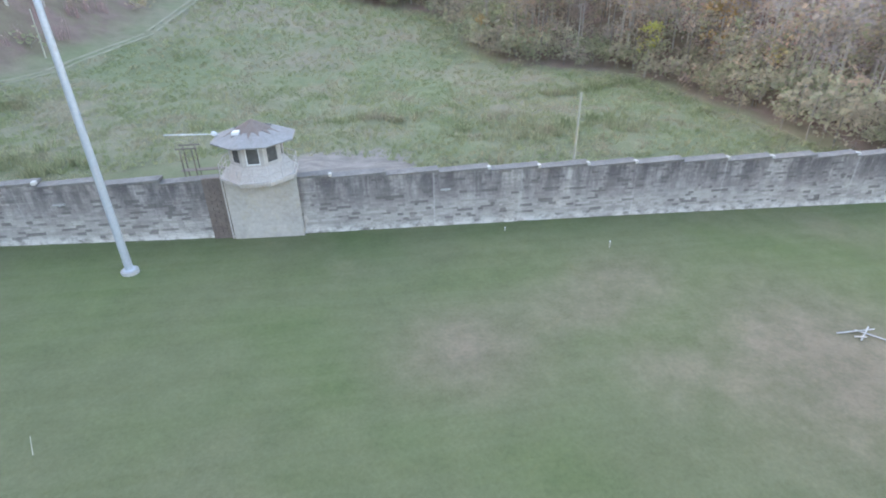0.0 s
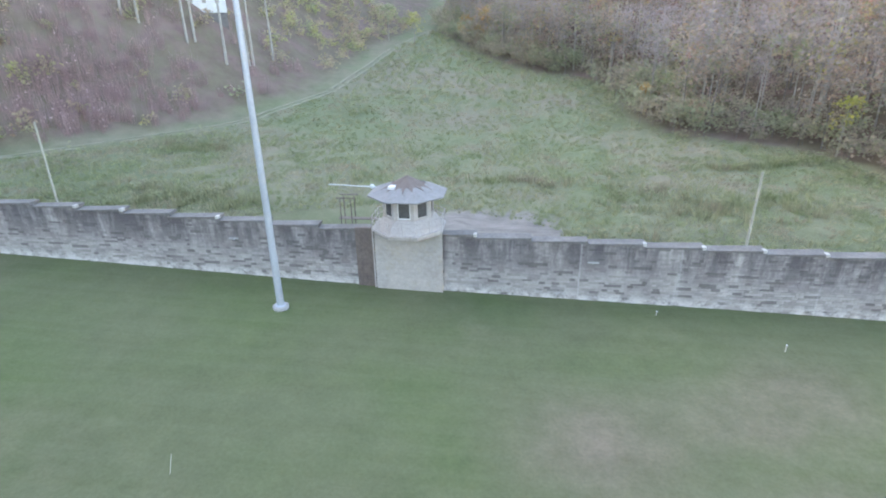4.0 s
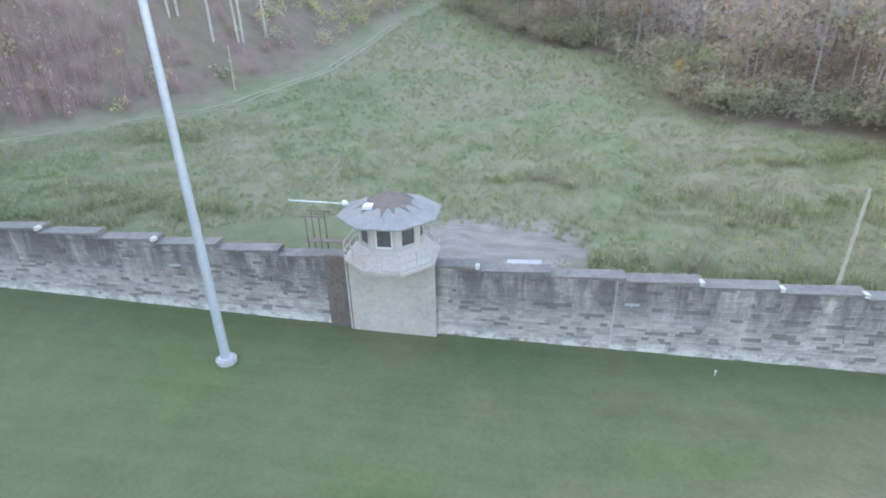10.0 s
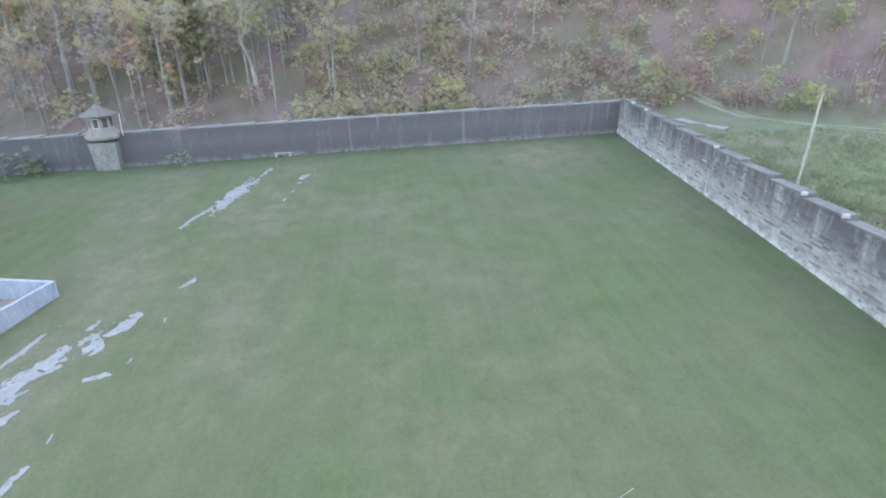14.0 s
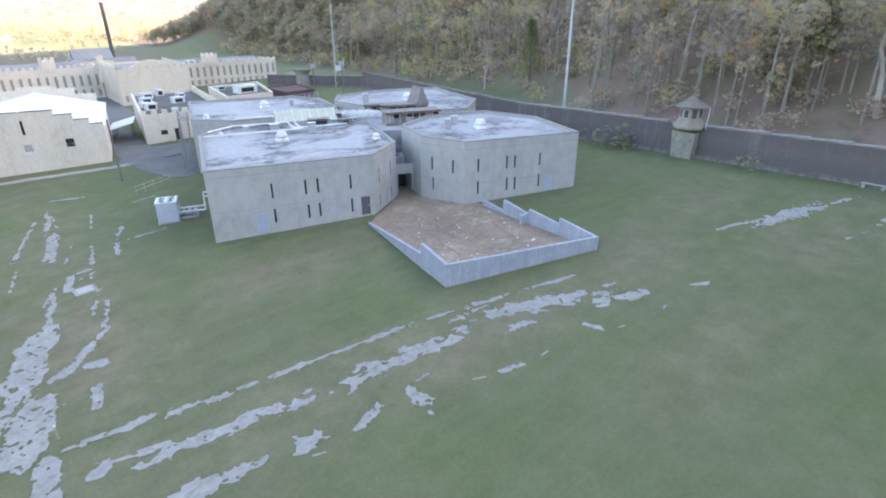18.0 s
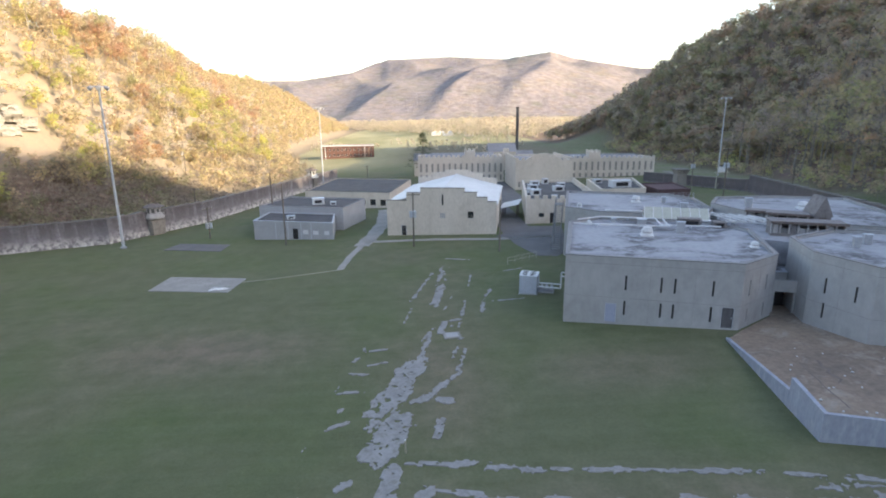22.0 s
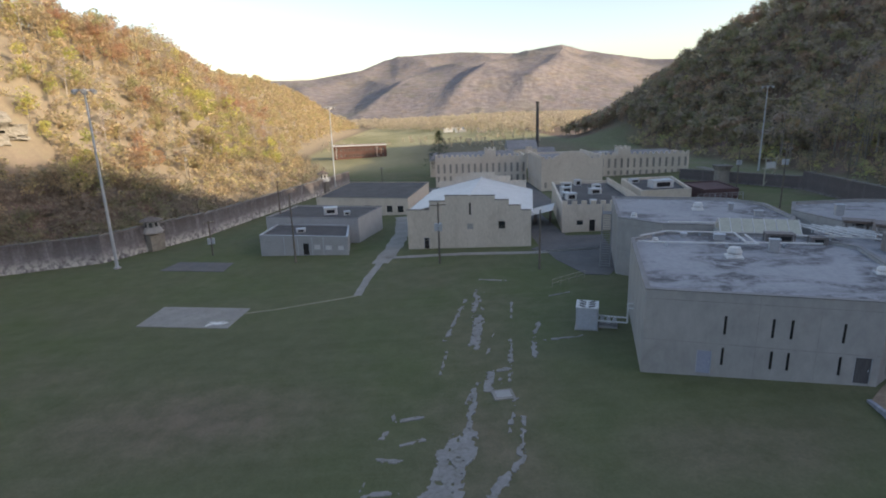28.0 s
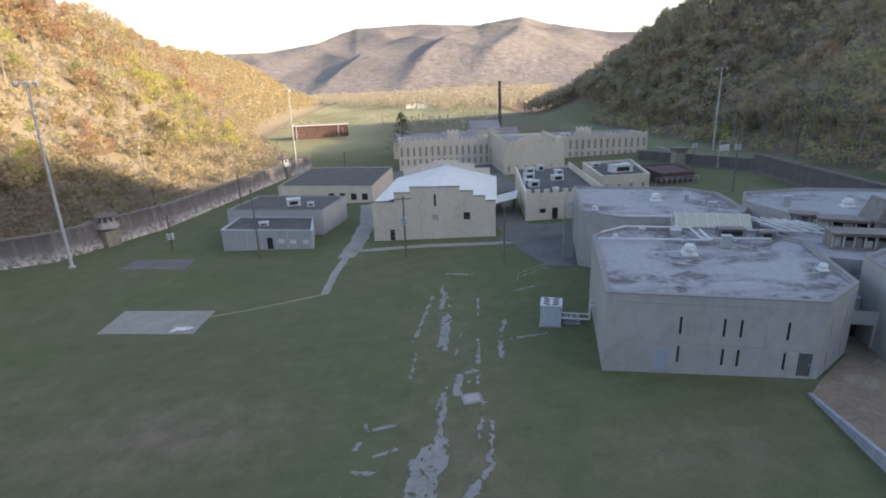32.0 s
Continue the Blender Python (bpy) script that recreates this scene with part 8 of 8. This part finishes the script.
plant("meadow_grass", TUFT, scatter(31, -62, 62, 38.5, 110, 0.78, lambda x, y: ((x - west_base(y)) > 5) * ((wood_edge(y) - x) > 0) * np.where(y < 80, 0.9, 0.5) * ((x + 5) ** 2 / 260 + (y - 44) ** 2 / 40 > 1), (0.4, 0.85), [0, 1, 2, 3, 4]), "tall seeding grass in the rough meadow", MAT_TUFT, bole=False, corners=3)
plant("upper_meadow_grass", TUFT, scatter(41, -62, 60, 110, 200, 1.5, lambda x, y: ((x - west_base(y)) > 5) * ((wood_edge(y) - x) > 0) * 0.7, (0.7, 1.5), [0, 1, 2, 3, 4]), "tall seeding grass higher up the meadow", MAT_TUFT, bole=False, corners=3)


# ---- single trees that stand out ----

plant("pale_trunks", BIG, scatter(34, -30, 120, 50, 240, 6.5, lambda x, y: ((x - wood_edge(y)) > 8) * ((x - wood_edge(y)) < 40) * 0.4, (0.85, 1.25), [8, 9]), "tall pale bare trunks among the autumn woods", MAT_LEAF_N, MAT_PALEBARK)
plant("pale_trunks_west", BIG, scatter(35, -150, -78, -130, 60, 8.0, lambda x, y: on_west(9, 60)(x, y) * 0.06, (0.7, 1.1), [8, 9]), "tall pale bare trunks on the western slope", MAT_LEAF_W, MAT_PALEBARK)


def lone_tree(name, x, y, tmpl, size, turn, leaf_mat, label, z=None):
    tv, tf, tl = tmpl
    c, s = math.cos(turn), math.sin(turn)
    rot = np.array([[c, -s, 0], [s, c, 0], [0, 0, 1]]) * size
    t = thing(name, (x, y, land_at(x, y) if z is None else z), label, "tree", "standing trees")
    a = fill_mesh("trunk", tv @ rot.T, tf, MAT_PALEBARK)
    a.parent = t
    if len(tl):
        b = fill_mesh("crown", tl @ rot.T, np.arange(len(tl)).reshape(-1, 4), leaf_mat)
        b.parent = t


def pine(x, y, z, h, wide=0.32, mat=None):
    t = thing("pine_tree", (x, y, z), "dark green pine with a broad irregular crown", "tree")
    part("trunk", rod((0, 0, -1), (0, 0, h), 0.45, 0.08, 8), MAT_WOOD, t)
    r = random.Random(4)
    lv = []
    for k in range(900):
        f = r.random() ** 0.8
        zz = h * (0.25 + 0.75 * f)
        rad = (1 - f) * h * wide * (0.4 + 0.6 * abs(math.sin(f * 21))) + 0.4
        a = r.uniform(0, 6.28)
        d = rad * math.sqrt(r.random())
        c = Vector((d * math.cos(a), d * math.sin(a), zz))
        q = Euler((r.uniform(-0.6, 0.6), r.uniform(-0.6, 0.6), a)).to_matrix()
        for ox, oy in ((-0.2, -0.2), (0.9, -0.12), (0.9, 0.12), (-0.2, 0.2)):
            lv.append((c + q @ Vector((ox, oy, 0)))[:])
    b = fill_mesh("crown", np.array(lv), np.arange(len(lv)).reshape(-1, 4), mat or MAT_PINE)
    b.parent = t


MAT_PINE = leaf_material("pine_needles", [(0.3, (0.03, 0.045, 0.022)), (0.7, (0.05, 0.07, 0.035))])
pine(9.2, -215, -6.5, 18.5, 0.4)
MAT_PINE_SOFT = leaf_material("soft_pine_needles", [(0.3, (0.15, 0.165, 0.085)), (0.7, (0.2, 0.205, 0.11))])
for x, y, h in ((-91.4, -25.9, 17), (-94, -33, 15), (-97.8, -88.7, 16), (-101, -12, 18), (-106, -60, 18)):
    pine(x, y, land_at(x, y), h, 0.2, MAT_PINE_SOFT)
def forked_template(r, height, depth=6):
    """A bare tree that forks again and again, with a few leaves at the tips."""
    bm, tips = bmesh.new(), []

    def grow(p, d, length, rad, level):
        q = p + d * length * 0.5 + Vector((r.uniform(-0.1, 0.1), r.uniform(-0.1, 0.1), 0)) * length
        e = q + (d + Vector((r.uniform(-0.2, 0.2), r.uniform(-0.2, 0.2), 0.12))).normalized() * length * 0.5
        add_rod(bm, p, q, rad, rad * 0.86, 5)
        add_rod(bm, q, e, rad * 0.86, rad * 0.7, 5)
        if level == 0:
            tips.append(e)
            return
        for side in (-1, 1):
            turn = Vector((math.cos(r.uniform(0, 6.28)), math.sin(r.uniform(0, 6.28)), 0)) * r.uniform(0.3, 0.75)
            grow(e, (d + turn * side + Vector((0, 0, 0.18))).normalized(), length * r.uniform(0.62, 0.85), rad * r.uniform(0.5, 0.68), level - 1)

    grow(Vector((0, 0, -0.5)), Vector((r.uniform(-0.1, 0.1), r.uniform(-0.1, 0.1), 1)).normalized(), height * 0.3, height * 0.022, depth - 1)
    bm.verts.index_update()
    wood_v = np.array([v.co[:] for v in bm.verts])
    wood_f = np.array([[v.index for v in f.verts] for f in bm.faces if len(f.verts) == 4])
    bm.free()
    lv = []
    for t in tips * 2:
        c = t + Vector((r.gauss(0, 0.4), r.gauss(0, 0.4), r.gauss(0, 0.3)))
        q = Euler((r.uniform(-1, 1), r.uniform(-1, 1), r.uniform(0, 6.3))).to_matrix()
        lv += [(c + q @ Vector((ox, oy, 0)) * 0.5)[:] for ox, oy in ((-0.6, -0.25), (0.35, -0.55), (0.65, 0.2), (-0.2, 0.6))]
    return wood_v, wood_f, np.array(lv)


GAUNT = [forked_template(tr, 15) for _ in range(3)]
lone_tree("bare_tree", -89.4, -16.0, GAUNT[0], 1.3, 0.4, MAT_LEAF_LIME, "gaunt pale tree with forked bare limbs on the slope")
for k, (x, y, s) in enumerate(((-58.1, 105.6, 1.0), (-51.7, 107.8, 1.1), (-48.5, 111.5, 1.05), (-64.8, 101.3, 0.9), (-67, 99.8, 0.9), (-46.5, 120, 1.1), (-57.5, 107.5, 1.0), (-47.9, 112.2, 1.0))):
    lone_tree("bare_tree", x, y, BIG[8 + k % 2], s * 1.4, k, MAT_LEAF_W, "tall pale bare trunk on the bank below the house")
lone_tree("grey_tree", -97, -104, GAUNT[2], 0.9, 1.0, MAT_LEAF_W, "pale grey spreading tree beside the road")
for k, (x, y, s, mt, lb) in enumerate(((32.0, 104.6, 0.36, MAT_LEAF_ORANGE, "small orange tree at the wood edge"), (39.0, 102.9, 0.45, MAT_LEAF_LIME, "pale green young tree at the wood edge"), (36.2, 106.0, 0.42, MAT_LEAF_LIME, "pale green young tree at the wood edge"),
                                       (55.4, 81.2, 0.5, MAT_LEAF_YELLOW, "yellow-green young tree at the wood edge"), (47.3, 124.0, 1.0, MAT_LEAF_ORANGE, "tall orange tree standing out of the woods"), (0.3, 168.8, 0.75, MAT_LEAF_ORANGE, "orange tree where the woods begin"),
                                       (-6.0, 176.0, 0.6, MAT_LEAF_ORANGE, "orange tree where the woods begin"), (-21.5, 170.0, 0.55, MAT_LEAF_YELLOW, "yellow-green tree beside the track"), (-30.5, 176.0, 0.6, MAT_LEAF_LIME, "green tree beside the track"), (60.0, 96.0, 0.8, MAT_LEAF_YELLOW, "yellow tree within the woods"), (66.0, 78.0, 0.85, MAT_LEAF_ORANGE, "orange tree within the woods"))):
    lone_tree("young_tree", x, y, BIG[k % 5], s, k * 1.3, mt, lb)
for k, (x, y, s, mt, lb) in enumerate(((-22.8, 99.3, 1.5, MAT_HEDGE, "round green bush alone in the meadow"), (-46.6, 100.2, 1.3, MAT_LEAF_LIME, "pale green bush on the bank"), (-40.4, 70.0, 1.2, MAT_HEDGE, "dark green bush in the meadow"), (-36.5, 71.0, 1.0, MAT_HEDGE, "dark green bush in the meadow"), (-51.4, 58.2, 1.1, MAT_HEDGE, "dark green bush beside the track"), (-21.5, 139.9, 1.3, MAT_HEDGE, "green bush beside the track"),
                                       (-64.9, -42.7, 1.5, MAT_HEDGE, "green shrub at the foot of the prison wall"), (-65.6, -39.5, 1.1, MAT_HEDGE, "green shrub at the foot of the prison wall"), (-66.2, -22.0, 0.8, MAT_HEDGE, "small green shrub at the foot of the prison wall"))):
    lone_tree("bush", x, y, BUSH[k % 4], s, k * 1.7, mt, lb)
rk = random.Random(15)
for x, y in ((-4.5, 150), (-1.0, 152), (2.0, 149), (6.5, 151)):
    ob = part("pale_stone", prism([(q[0] * rk.uniform(0.7, 1.2), q[1] * rk.uniform(0.6, 1.0)) for q in ring(7, 0.7)], -0.3, 0.45, ring(7, 0.4)), MAT_ROCK)
    ob.location = (x, y, land_at(x, y))
    tagged(ob, "pale stone block lying in the upper meadow", "stone", "meadow stones")

# ---- sandstone bluff on the eastern slope ----
bluff = tagged(new("rock_bluff"), "pale layered sandstone cliff on the hillside", "cliff", kind="structure")
rb = random.Random(12)
FACE_A, FACE_B = Vector((100.2, -127.6)), Vector((110.5, -99.5))      # foot of the cliff
along = FACE_B - FACE_A
face_turn = math.degrees(math.atan2(along.y, along.x))


def rock_block(w, d, h, seed):
    """A joint block of bedded sandstone: ledges that jut and recede, split corners."""
    bm = bmesh.new()
    bmesh.ops.create_cube(bm, size=1.0)
    bmesh.ops.subdivide_edges(bm, edges=bm.edges[:], cuts=9, use_grid_fill=True)
    for v in bm.verts:
        c = v.co.copy()
        p = Vector((c.x * w, c.y * d, c.z * h))
        bed = noise.noise(Vector((seed, p.z * 0.75 + 0.12 * p.x, 3.0)))
        rough = noise.noise(Vector((p.x * 0.45 + seed, p.y * 0.45, p.z * 0.7))) * 0.55 + noise.noise(Vector((p.x * 1.3, p.y * 1.3 + seed, p.z * 1.7))) * 0.25
        out = (1.5 if bed > 0.06 else 0.7) * bed + 0.9 * rough - (0.9 if abs(bed) < 0.05 else 0)
        v.co = Vector((p.x + (1 if c.x > 0 else -1) * (0.3 * out if abs(c.x) > 0.35 else 0), p.y + (1 if c.y > 0 else -1) * out, p.z + 0.4 * rough))
    return bm


for u, z0, w, h, back in ((0.04, 0, 5.5, 3.2, 1.5), (0.17, 1.2, 4.6, 4.0, 1.4), (0.2, -2, 5, 2.6, 0), (0.34, -1.5, 6.5, 6.5, 0.2), (0.36, 4.6, 5.2, 3.6, 2.2), (0.52, -1, 6.0, 8.2, 0.4), (0.55, 6.8, 7.5, 2.6, 2.6), (0.69, -1.6, 5.8, 5.2, -0.3), (0.71, 3.6, 6.4, 5.6, 1.6),
                          (0.86, -1.2, 6.6, 9.5, 0.6), (0.9, 8.0, 8.0, 2.6, 3.2), (1.03, -1, 6.4, 10.2, 1.0), (1.12, 8.6, 8, 3.2, 3.8), (1.2, -1, 6.8, 9.0, 0.8), (1.38, -1, 7.4, 8.6, 0.4), (0.12, 7.5, 4.0, 1.6, 6.0), (0.44, 9.6, 5.5, 1.5, 6.6)):
    q = FACE_A + along * u + Vector((along.y, -along.x)).normalized() * (back + 0.2 + rb.uniform(-0.9, 0.9))
    ob = part("rock_ledge", rock_block(w * 0.86, 5.4, h, rb.uniform(0, 60)), MAT_ROCK, bluff)
    foot = land_at(*(FACE_A + along * u))
    ob.matrix_basis = pose(q.x, q.y, foot + z0 + h / 2, rb.uniform(-3, 3), rb.uniform(-3, 3), face_turn + rb.uniform(-7, 7))
